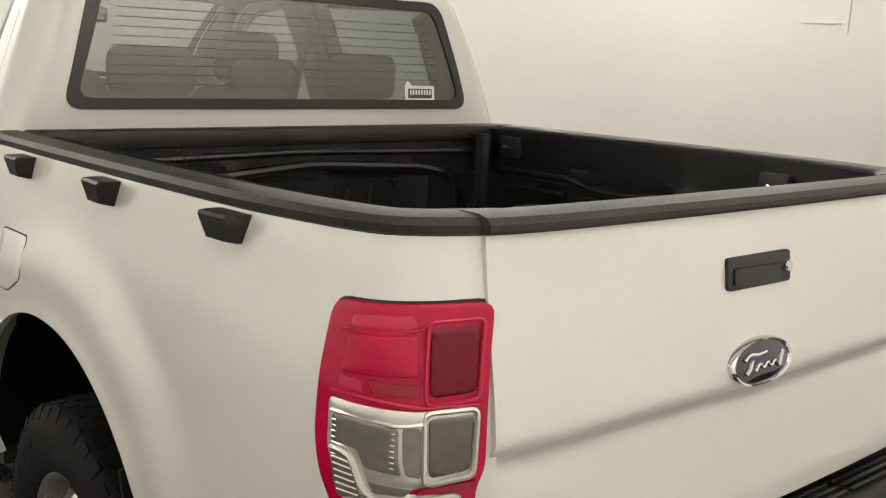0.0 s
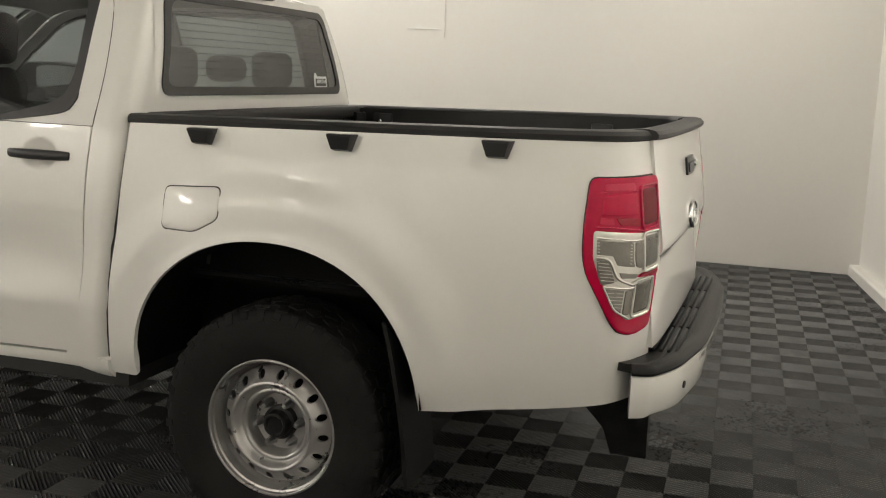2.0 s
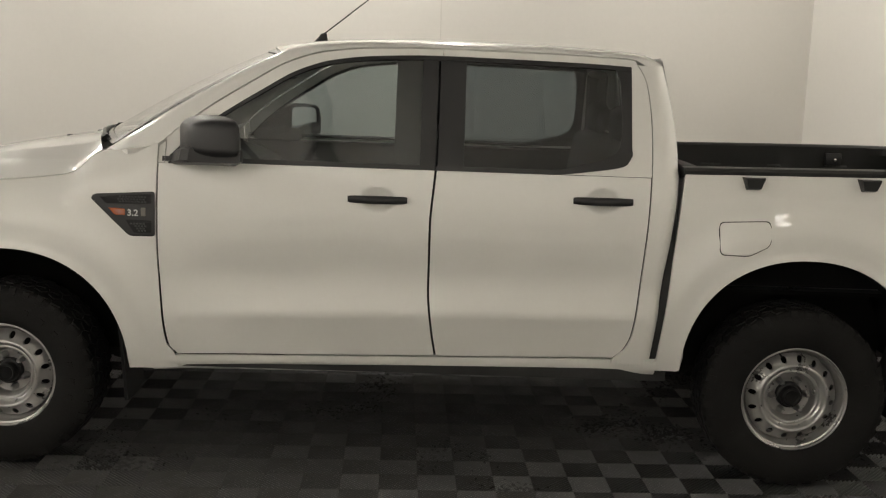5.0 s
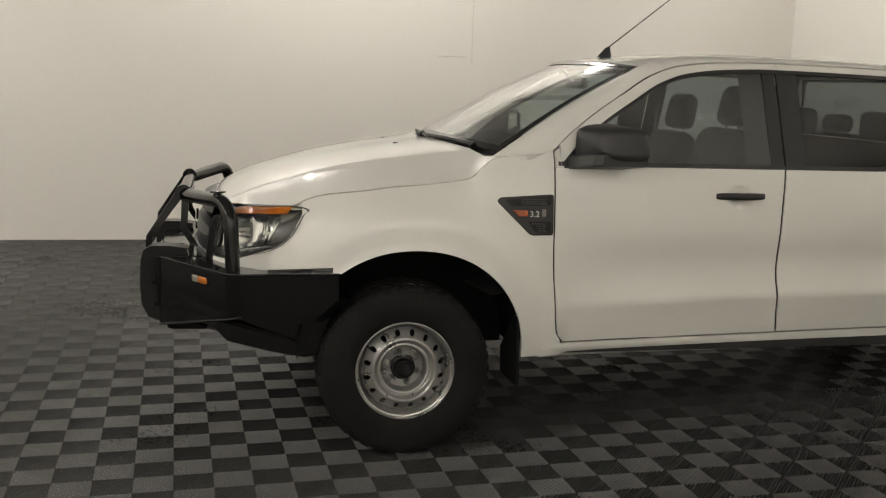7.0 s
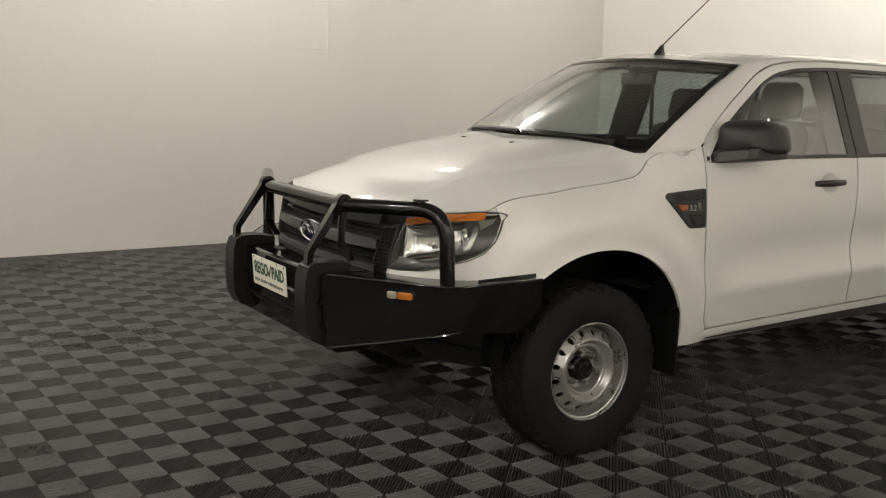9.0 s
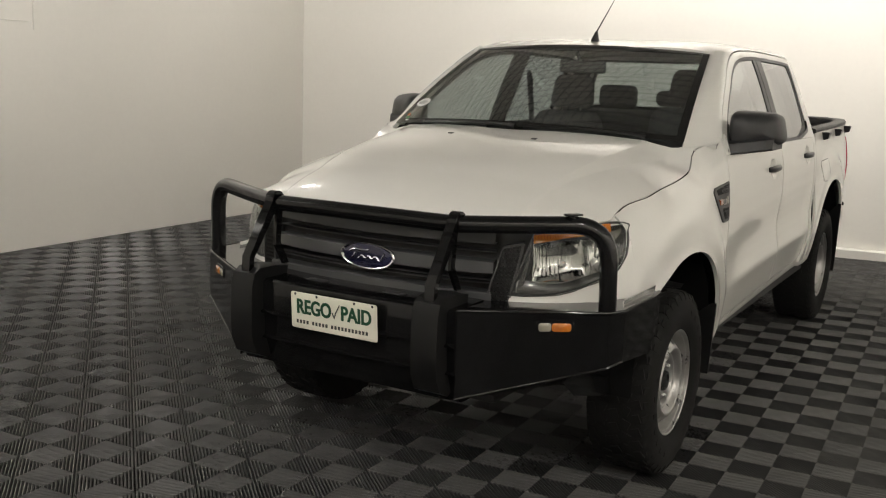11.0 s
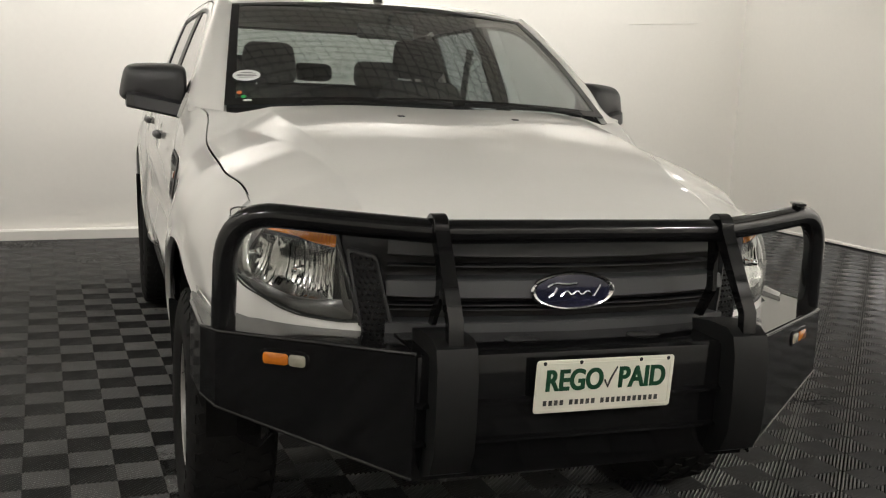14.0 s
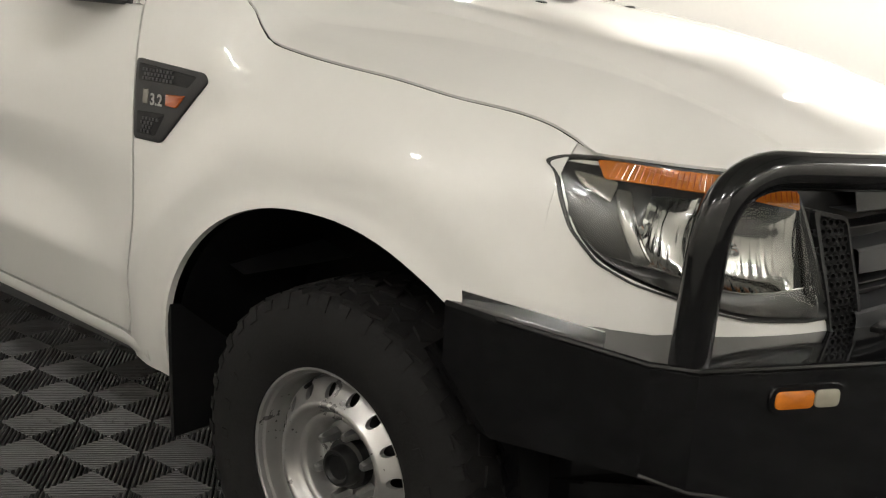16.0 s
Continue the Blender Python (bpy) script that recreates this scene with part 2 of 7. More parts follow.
def rounded(points, radius, steps=6):
    """A polyline with its corners rounded."""
    pts = [Vector(p) for p in points]
    out = [pts[0]]
    for a, b, c in zip(pts, pts[1:], pts[2:]):
        u, w = (a - b), (c - b)
        r = min(radius, u.length * 0.49, w.length * 0.49)
        p, q = b + u.normalized() * r, b + w.normalized() * r
        for k in range(steps + 1):
            t = k / steps
            out.append(p * (1 - t) ** 2 + b * 2 * t * (1 - t) + q * t * t)
    out.append(pts[-1])
    return out


def prism(bm, outline, depth, to_world):
    """A plate: an outline of (a, b) carried to both sides by to_world(a, b, d) for d = 0 and depth."""
    f = [bm.verts.new(to_world(a, b, 0)) for a, b in outline]
    g = [bm.verts.new(to_world(a, b, depth)) for a, b in outline]
    n = len(outline)
    bm.faces.new(f)
    bm.faces.new(list(reversed(g)))
    for i in range(n):
        bm.faces.new((f[i], g[i], g[(i + 1) % n], f[(i + 1) % n]))


def curve(knots, x):
    """A smooth curve through knots (x, value), flat beyond its ends."""
    if x <= knots[0][0]:
        return knots[0][1]
    if x >= knots[-1][0]:
        return knots[-1][1]
    for i in range(len(knots) - 1):
        (x0, y0), (x1, y1) = knots[i], knots[i + 1]
        if x <= x1:
            break
    h = x1 - x0
    d = (y1 - y0) / h
    da = (y0 - knots[i - 1][1]) / (x0 - knots[i - 1][0]) if i else d
    db = (knots[i + 2][1] - y1) / (knots[i + 2][0] - x1) if i + 2 < len(knots) else d
    m0 = 0 if da * d <= 0 else 2 * da * d / (da + d)
    m1 = 0 if db * d <= 0 else 2 * db * d / (db + d)
    t = (x - x0) / h
    return (y0 * (2 * t**3 - 3 * t**2 + 1) + h * m0 * (t**3 - 2 * t**2 + t) + y1 * (3 * t**2 - 2 * t**3) + h * m1 * (t**3 - t**2))


def sheet(bm, fn, us, vs, lip=0.0, flip=1):
    """A grid of fn(u, v), with a lip folded inwards all round."""
    g = [[Vector(fn(u, v)) for v in vs] for u in us]
    vv = [[bm.verts.new(p) for p in row] for row in g]
    nu, nv = len(us), len(vs)
    for i in range(nu - 1):
        for j in range(nv - 1):
            bm.faces.new((vv[i][j], vv[i + 1][j], vv[i + 1][j + 1], vv[i][j + 1]))
    if lip:
        loop = [(i, 0) for i in range(nu)] + [(nu - 1, j) for j in range(1, nv)] + [(i, nv - 1) for i in range(nu - 2, -1, -1)] + [(0, j) for j in range(nv - 2, 0, -1)]

        def normal(i, j):
            a = g[min(i + 1, nu - 1)][j] - g[max(i - 1, 0)][j]
            b = g[i][min(j + 1, nv - 1)] - g[i][max(j - 1, 0)]
            return a.cross(b).normalized() * flip
        top = [bm.verts.new(g[i][j]) for i, j in loop]
        low = [bm.verts.new(g[i][j] - normal(i, j) * lip) for i, j in loop]
        for k in range(len(loop)):
            q = (k + 1) % len(loop)
            bm.faces.new((top[k], low[k], low[q], top[q]))
    return vv


def steps(n, a=0.0, b=1.0):
    return [a + (b - a) * k / n for k in range(n + 1)]


def panel(bm, place, sl, sr, zb, zt, us, nv, lip=0.006, gap=0.0045, flip=-1):
    """A body panel between two side edges sl(z), sr(z), and a lower and an upper edge zb(s), zt(s), on the skin place(s, z)."""
    def at(u, v):
        z = 1.0
        s = sl(z) * (1 - u) + sr(z) * u
        for _ in range(7):
            z = (zb(s) + gap) * (1 - v) + (zt(s) - gap) * v
            lo, hi = sl(z), sr(z)
            e = gap if hi > lo else -gap
            s = (lo + e) * (1 - u) + (hi - e) * u
        return place(s, z)
    sheet(bm, at, us, steps(nv), lip, flip)


def mirrored(ob, name=None):
    """The same part on the other side of the truck, as a mesh of its own."""
    me = ob.data.copy()
    for v in me.vertices:
        v.co.x = -v.co.x
    me.flip_normals()
    twin = new(ob.name.split(".")[0], me)
    twin.parent = ob.parent
    if "label" in ob:
        twin["label"] = ob["label"]
    return twin


def both(ob):
    """Builds the other side's part too, with what hangs on it."""
    def go(o, host):
        if o.data is None:
            t = new(o.name.split(".")[0])
            for key in ("label",):
                if key in o:
                    t[key] = o[key]
        else:
            t = mirrored(o)
        t.parent = host
        for child in list(o.children):
            go(child, t)
        return t
    return ob, go(ob, ob.parent)


# ---- the hall ----
EAST_X, REAR_A, REAR_B = 5.12, -4.33, 0.135       # rear wall: y = REAR_A + REAR_B * x
SE = Vector((EAST_X, REAR_A + REAR_B * EAST_X))
SW = Vector((-5.72, REAR_A + REAR_B * -5.72))
NW = Vector((-7.05, 8.2))
NE = Vector((EAST_X - 0.1, 8.6))


def wall(name, a, b, label):
    """A thick wall that stands behind the line from a to b, its room side on the left of that line."""
    d = (b - a).normalized()
    out = Vector((d.y, -d.x)) * 0.15
    bm = bmesh.new()
    ring = [a - d * 0.14, b + d * 0.14, b + d * 0.14 + out, a - d * 0.14 + out]
    if name == "wall_south":
        ring = [a, b, b + out, a + out]
    lo = [bm.verts.new((p.x, p.y, 0)) for p in ring]
    hi = [bm.verts.new((p.x, p.y, CEILING_Z)) for p in ring]
    bm.faces.new(list(reversed(lo)))
    bm.faces.new(hi)
    for k in range(4):
        q = (k + 1) % 4
        bm.faces.new((lo[k], lo[q], hi[q], hi[k]))
    return tagged(part(name, bm, WALL, smooth=False), label, "wall", kind="structure")


wall_south = wall("wall_south", SW, SE, "plain off-white painted wall behind the truck's tail")
wall_east = wall("wall_east", SE, NE, "plain off-white painted wall beside the truck")
wall_north = wall("wall_north", NE, NW, "plain off-white wall")
wall_west = wall("wall_west", NW, SW, "plain off-white painted wall")


def skirting(name, a, b, high, deep):
    d = (b - a).normalized()
    inn = Vector((-d.y, d.x))
    bm = bmesh.new()
    prof = [(0.001, 0.0), (deep, 0.0), (deep, high - 0.01), (deep - 0.01, high), (0.001, high)]
    rows = [[bm.verts.new((p.x + inn.x * o, p.y + inn.y * o, z)) for o, z in prof] for p in (a, b)]
    for k in range(5):
        q = (k + 1) % 5
        bm.faces.new((rows[0][k], rows[1][k], rows[1][q], rows[0][q]))
    bm.faces.new(rows[0])
    bm.faces.new(rows[1])
    return tagged(part(name, bm, SKIRT, smooth=False), "low white painted skirting along the wall foot", "skirting", kind="structure")


skirting("baseboard", SW, SE, 0.085, 0.075)
skirting("baseboard", NW, SW, 0.03, 0.012)

bm = bmesh.new()
box(bm, (-7.4, -5.6, CEILING_Z), (5.5, 8.9, CEILING_Z + 0.12))
ceiling = tagged(part("ceiling", bm, CEIL, smooth=False), "pale foil-lined roof", "ceiling", kind="structure")
bm = bmesh.new()
for k in range(49):
    x = -2.5 + 0.16 * k
    box(bm, (x, -5.5, CEILING_Z - 0.03), (x + 0.013, 8.8, CEILING_Z - 0.004))
for k in range(88):
    y = -5.4 + 0.16 * k
    box(bm, (-2.5, y, CEILING_Z - 0.036), (5.2, y + 0.013, CEILING_Z - 0.006))
tagged(part("roof_mesh", bm, MESH_WIRE, smooth=False), "dark mesh held under the roof lining", "roof mesh", kind="structure")
for y in (0.85, 3.6, 6.1):
    bm = bmesh.new()
    box(bm, (-6.4, y, CEILING_Z - 0.22), (4.98, y + 0.16, CEILING_Z - 0.04))
    tagged(part("roof_beam", bm, BEAM, smooth=False), "dark steel beam under the roof", "beam", kind="structure")


def hung_lamp(x, y, watts, drop):
    """A small round lamp hung from the roof, which shines all round."""
    top = new("ceiling_light")
    top.matrix_basis = pose(x, y, CEILING_Z - drop)
    tagged(top, "small round white lit lamp hung below the roof", "ceiling light", "ceiling lamps")
    bm = bmesh.new()
    lathe(bm, [(0.0, 0.105), (0.03, 0.10), (0.05, 0.07), (0.052, 0.05), (0.0, 0.05)], (0, 0, 0), "z", 24)
    tube(bm, [(0, 0, 0.09), (0, 0, drop - 0.02)], 0.006, 8)
    part("cap", bm, HOUSING, top)
    bm = bmesh.new()
    bmesh.ops.create_uvsphere(bm, u_segments=20, v_segments=12, radius=0.055)
    part("globe", bm, LAMP_ON, top, "glowing warm-white globe")
    lamp = bpy.data.lights.new("globe_lamp", "POINT")
    lamp.shadow_soft_size, lamp.energy, lamp.color = 0.14, watts, LAMP_COLOUR
    ob = new("globe_lamp", lamp)
    ob.matrix_basis = pose(x, y, CEILING_Z - drop)


for row in LAMPS:
    hung_lamp(*row)


def wall_washer(x, y, watts, at, cone):
    """A can lamp under the roof, turned to light a wall or, as added fill, the floor."""
    eye = Vector((x, y, CEILING_Z - 0.30))
    top = new("wall_washer")
    top.matrix_basis = look(eye, Vector(at))
    tagged(top, "white can spotlight under the roof", "spotlight", "wall spotlights")
    bm = bmesh.new()
    lathe(bm, [(0.0, 0.16), (0.05, 0.158), (0.062, 0.14), (0.062, -0.02), (0.058, -0.02), (0.055, 0.02), (0.0, 0.03)], (0, 0, 0), "z", 24)
    up = top.matrix_basis.inverted()
    tube(bm, [up @ eye, up @ (eye + Vector((0, 0, 0.29)))], 0.008, 8)
    part("can", bm, HOUSING, top)
    bm = bmesh.new()
    lathe(bm, [(0.0, 0.012), (0.054, 0.016)], (0, 0, 0), "z", 24)
    part("lens", bm, LAMP_ON, top, "glowing warm-white lens")
    lamp = bpy.data.lights.new("washer_lamp", "SPOT")
    lamp.spot_size, lamp.spot_blend = radians(cone), 1.0
    lamp.shadow_soft_size, lamp.energy, lamp.color = 0.05, watts, LAMP_COLOUR
    ob = new("washer_lamp", lamp)
    ob.matrix_basis = look(eye + (Vector(at) - eye).normalized() * 0.09, Vector(at))


for row in WASHERS:
    wall_washer(*row)

# beam along the top of the west wall
bm = bmesh.new()
d = (SW - NW).normalized()
inn = Vector((-d.y, d.x))
ring = [NW + inn * 0.002, SW + inn * 0.002, SW + inn * 0.14, NW + inn * 0.14]
lo = [bm.verts.new((p.x, p.y, 4.22)) for p in ring]
hi = [bm.verts.new((p.x, p.y, 4.52)) for p in ring]
bm.faces.new(lo)
bm.faces.new(hi)
for k in range(4):
    bm.faces.new((lo[k], lo[(k + 1) % 4], hi[(k + 1) % 4], hi[k]))
tagged(part("roof_beam", bm, BEAM, smooth=False), "dark steel beam along the top of the wall", "beam", kind="structure")


def wall_line(a, b, wide, name, label):
    """A thin raised line on a wall, between two points."""
    a, b = Vector(a), Vector(b)
    bm = bmesh.new()
    tube(bm, [a, b], wide, 6)
    tagged(part(name, bm, CABLE), label, "conduit", kind="structure")


# ---- the truck ----
truck = new("pickup_truck")
tagged(truck, "white double-cab pickup with black bull bar on dark tiles", "pickup truck")

SKIN = [(0.38, 0.832), (0.44, 0.858), (0.50, 0.874), (0.56, 0.887), (0.61, 0.898), (0.645, 0.9065), (0.66, 0.9095), (0.672, 0.9095), (0.70, 0.9050), (0.74, 0.8975),
        (0.79, 0.8915), (0.82, 0.8905), (0.86, 0.8930), (0.92, 0.9005), (0.98, 0.9055), (1.04, 0.9055), (1.10, 0.902), (1.16, 0.895), (1.24, 0.880), (1.29, 0.866), (1.34, 0.846), (1.45, 0.803),
        (1.56, 0.762), (1.65, 0.725), (1.72, 0.692), (1.80, 0.65)]
PLAIN = [(0.38, 0.835), (0.44, 0.864), (0.50, 0.882), (0.57, 0.8945), (0.64, 0.9035), (0.665, 0.9060), (0.70, 0.9080), (0.76, 0.9105), (0.85, 0.9120), (0.96, 0.9095), (1.06, 0.9040), (1.16, 0.8945),
         (1.24, 0.880), (1.29, 0.866), (1.34, 0.846), (1.45, 0.803), (1.56, 0.762), (1.65, 0.725), (1.72, 0.692), (1.80, 0.65)]
CREASE_RISE = [(-2.7, 0.105), (-2.1, 0.078), (-1.0, 0.038), (0.0, 0.018), (0.9, -0.012), (1.3, -0.02)]     # the low crease climbs to the tail
ARCH_R, ARCH_F = (-1.625, 0.475, 0.46, 0.50), (1.575, 0.485, 0.48, 0.43)     # middle, half width, height, foot
ARCH_POWER = 2.15
FENDER_TOP = [(0.90, 1.385), (1.0, 1.338), (1.12, 1.315), (1.2, 1.302), (1.24, 1.287), (1.285, 1.243), (1.33, 1.211), (1.40, 1.198), (1.52, 1.183), (1.67, 1.169),
              (1.80, 1.151), (1.92, 1.137), (1.99, 1.123), (2.04, 1.104), (2.08, 1.083), (2.11, 1.072), (2.2, 1.058)]


def flare(y, z, arch):
    c, a, b, foot = arch
    r = (abs((y - c) / a) ** ARCH_POWER + max(0, (z - foot) / b) ** ARCH_POWER) ** (1 / ARCH_POWER)
    d = (r - 1) * 0.46
    out = 0.0
    if -0.05 < d < 0.5:
        t = max(0.0, min(1.0, (d - 0.09) / 0.13))
        out = 0.024 * (1 - t * t * (3 - 2 * t)) + 0.006 * math.exp(-(max(0, d) / 0.022) ** 2)
    return out


def arch_line(y, arch):
    c, a, b, foot = arch
    t = abs((y - c) / a)
    return foot + b * (1 - t ** ARCH_POWER) ** (1 / ARCH_POWER) if t < 1 else None


def half(y, z):
    """Half the truck's width at a height, along its side."""
    fade = max(0.0, min(1.0, (1.22 - z) / 0.25))
    zz = z - curve(CREASE_RISE, y) * fade * fade * (3 - 2 * fade)
    door = curve([(-1.12, 0.0), (-0.75, 1.0), (0.55, 1.0), (0.95, 0.25), (1.1, 0.0)], y)
    w = curve(PLAIN, zz) * (1 - door) + curve(SKIN, zz) * door
    w += flare(y, z, ARCH_R) + flare(y, z, ARCH_F)
    if y > 1.0:
        top = curve(FENDER_TOP, y)
        t = max(0.0, min(1.0, (z - (top - 0.16)) / 0.16))
        w -= (0.075 * t ** 2.4) * min(1.0, (y - 1.0) / 0.25)
        w -= curve([(1.45, 0.0), (1.8, 0.014), (2.0, 0.04), (2.15, 0.075)], y)
    if y < -1.1:
        w -= curve([(1.1, 0.012), (1.8, 0.014), (2.3, 0.028), (2.5, 0.04)], -y)
        w += curve([(1.20, 0.0), (1.26, 0.006), (1.30, 0.012)], z)
    return w


def side(y, z):
    return (-half(y, z), y, z)


# Tail corner in plan: along the bed and round to the tailgate. s is the way along it.
TAIL = rounded([(0, -1.0, 0), (0, -2.30, 0), (-0.018, -2.52, 0), (-0.06, -2.675, 0), (-0.215, -2.735, 0), (-0.30, -2.742, 0)], 0.11, 10)
TAIL_S = [0.0]
for _a, _b in zip(TAIL, TAIL[1:]):
    TAIL_S.append(TAIL_S[-1] + (_b - _a).length)
TAIL_END = TAIL_S[-1] - 0.079
TAIL_X = [(s, p.x) for s, p in zip(TAIL_S, TAIL)]
TAIL_Y = [(s, p.y) for s, p in zip(TAIL_S, TAIL)]


def lerp_table(table, s):
    for (a, u), (b, w) in zip(table, table[1:]):
        if s <= b:
            return u + (w - u) * (s - a) / max(b - a, 1e-9)
    return table[-1][1]


def tail_lean(z):
    return curve([(0.5, 0.02), (0.75, 0.012), (0.96, 0.0), (1.30, 0.035)], z)


def tail(s, z, lift=0.0):
    """The skin of the bed's side and tail corner: s metres back from y = -1.0."""
    dx, y = lerp_table(TAIL_X, s), lerp_table(TAIL_Y, s)
    bend = max(0.0, min(1.0, (s - 1.45) / 0.25))
    x = half(min(max(y, -2.5), -1.101), z) + dx
    p = Vector((-x, y + tail_lean(z) * bend, z))
    if lift:
        e = 0.004
        q = Vector(tail(s + e, z)) - p
        n = Vector((q.y, -q.x, 0)).normalized()
        if n.x > 0.2 or n.y > 0.2:
            n = -n
        p += n * lift
    return tuple(p)


def s_of(y):
    return -1.0 - y


def bed_foot(s):
    y = lerp_table(TAIL_Y, s)
    z = arch_line(y, ARCH_R)
    plain = curve([(1.1, 0.475), (1.2, 0.49), (2.08, 0.495), (2.3, 0.519), (2.6, 0.559), (2.75, 0.584)], -y)
    return max(z, plain) if z else plain


BED_TOP = lambda s: 1.290 + 0.013 * max(0, s - 0.1)

# bed side with its tail corner
bm = bmesh.new()
c, a = -ARCH_R[0] - 1.0, ARCH_R[1]
front_of_arch = c - a - 0.001
bed_edge = lambda z: 0.1245 - 0.077 * (1.28 - z) / 0.81
cuts = ([front_of_arch] + [c + a * math.sin(math.pi * (k / 44 - 0.5)) for k in range(1, 44)] + [c + a + 0.001]
        + [c + a + 0.001 + (TAIL_END - 0.0025 - c - a - 0.001) * k / 40 for k in range(1, 41)])


def bed_skin(k, v):
    """Column k counts back from the front edge; the first eight lean with the cab's gap."""
    top = BED_TOP(cuts[max(0, k - 8)]) - 0.0025
    if k < 8:
        foot = bed_foot(0.12)
        z = foot + (top - foot) * v
        return tail(bed_edge(z) + (front_of_arch - bed_edge(z)) * k / 8, z)
    foot = bed_foot(cuts[k - 8])
    return tail(cuts[k - 8], foot + (top - foot) * v)


sheet(bm, bed_skin, range(8 + len(cuts)), steps(36), lip=0.016, flip=1)
bed_side = part("bed_side", bm, PAINT, truck)
both(bed_side)

# nose in plan, from the middle line outwards
NOSE = rounded([(0, 2.485, 0), (0.30, 2.468, 0), (0.56, 2.405, 0), (0.745, 2.285, 0), (0.850, 2.09, 0), (0.884, 1.88, 0)], 0.16, 8)
NOSE_S = [0.0]
for _a, _b in zip(NOSE, NOSE[1:]):
    NOSE_S.append(NOSE_S[-1] + (_b - _a).length)
NOSE_X = [(s, p.x) for s, p in zip(NOSE_S, NOSE)]
NOSE_Y = [(s, p.y) for s, p in zip(NOSE_S, NOSE)]


NOSE_SIDE = sorted((p.y, p.x) for p in NOSE)


def wing_side(y, z):
    """The front wing's skin, which runs into the nose."""
    t = max(0.0, min(1.0, (y - 1.80) / 0.27))
    w = t * t * (3 - 2 * t)
    x = half(y, z)
    if w:
        x += w * (lerp_table(NOSE_SIDE, max(y, 1.88)) - half(max(y, 1.88), 0.95))
    return (-x, y, z)


# front wing
def wing_foot(y):
    z = arch_line(y, ARCH_F)
    plain = 0.425 if y < ARCH_F[0] else 0.80
    return max(z, plain) if z else plain


bm = bmesh.new()
lo, hi = 0.967, 2.0505
back_of_arch = ARCH_F[0] - ARCH_F[1] - 0.001
wing_edge = lambda z: curve([(0.40, 0.895), (0.49, 0.903), (0.53, 0.932), (0.63, 0.946), (0.97, 0.967), (1.3, 0.968)], z) + 0.0025
wing_cuts = ([back_of_arch] + [ARCH_F[0] + ARCH_F[1] * math.sin(math.pi * (k / 44 - 0.5)) for k in range(1, 44)])
wing_cuts = [y for y in wing_cuts if y < hi - 0.004] + [hi - 0.0025]


def wing_skin(k, v):
    """Column k counts forwards from the door; the first eight follow the door's edge."""
    y = wing_cuts[max(0, k - 8)]
    if k >= 8:
        foot, top = wing_foot(y), curve(FENDER_TOP, y) - 0.0058
        return wing_side(y, foot + (top - foot) * v)
    for _ in range(6):
        foot, top = wing_foot(1.0), curve(FENDER_TOP, y) - 0.0058
        z = foot + (top - foot) * v
        y = wing_edge(z) + (back_of_arch - wing_edge(z)) * k / 8
    return wing_side(y, z)


sheet(bm, wing_skin, range(8 + len(wing_cuts)), steps(36), lip=0.016, flip=-1)
wing = part("front_wing", bm, PAINT, truck)
both(wing)

# doors
BELT = lambda y: 1.272 + 0.004 * y
GLASS_TOP = [(-1.0, 1.665), (-0.9, 1.692), (-0.5, 1.706), (-0.1, 1.712), (0.12, 1.704), (0.30, 1.682), (0.43, 1.64), (0.58, 1.553), (0.75, 1.442), (0.86, 1.352), (0.94, 1.27)]
DOOR_TOP = [(-1.02, 1.70), (-0.94, 1.722), (-0.5, 1.738), (-0.1, 1.743), (0.15, 1.737), (0.33, 1.718), (0.47, 1.675), (0.62, 1.588), (0.78, 1.485), (0.90, 1.395), (0.985, 1.325)]
SILL = lambda y: 0.503 - 0.022 * y
b_gap = lambda z: curve([(0.5, -0.155), (0.62, -0.135), (0.8, -0.118), (1.04, -0.118), (1.28, -0.135), (1.75, -0.15)], z)
f_gap = lambda z: curve([(0.49, 0.90), (0.53, 0.93), (0.63, 0.945), (0.97, 0.967), (1.3, 0.968)], z)
r_gap = lambda z: curve([(0.52, -0.87), (0.56, -0.915), (0.63, -0.945), (0.9, -0.972), (1.2, -0.99), (1.4, -0.995), (1.52, -0.99), (1.64, -0.972), (1.72, -0.93)], z)
glass_top = lambda y: curve(GLASS_TOP, y)
door_top = lambda y: curve(DOOR_TOP, y)


def inset(amount):
    return lambda y, z: (-half(y, z) + amount, y, z)


HANDLES = ((0.092, 1.147), (-0.80, 1.168))


def door_skin(y, z):
    """The side, with the pressed cups behind the handles."""
    dent = 0.0
    for hy, hz in HANDLES:
        r = ((y - hy) / 0.066) ** 2 + ((z - hz) / 0.048) ** 2
        if r < 1:
            dent = 0.020 * (1 - r) ** 0.7
    return (-half(y, z) + dent, y, z)


def build_door(name, lo, hi, label):
    bm = bmesh.new()
    panel(bm, door_skin, lo, hi, SILL, lambda y: BELT(y), steps(96), 84)
    door = part(name, bm, PAINT, truck, label)
    return door


front_door = build_door("front_door", b_gap, f_gap, "")
rear_door = build_door("rear_door", r_gap, b_gap, "")

# the rear window's lower edge climbs to its back corner
RISE = lambda y: curve([(-0.913, 0.085), (-0.905, 0.062), (-0.88, 0.043), (-0.84, 0.033), (-0.74, 0.018), (-0.62, 0.004), (-0.58, 0.0025)], y)


# painted window frames of the doors
def frame_strip(bm, lo, hi, zb, zt, n=30, m=4):
    panel(bm, side, lo, hi, zb, zt, steps(n), m, lip=0.012, gap=0.001)


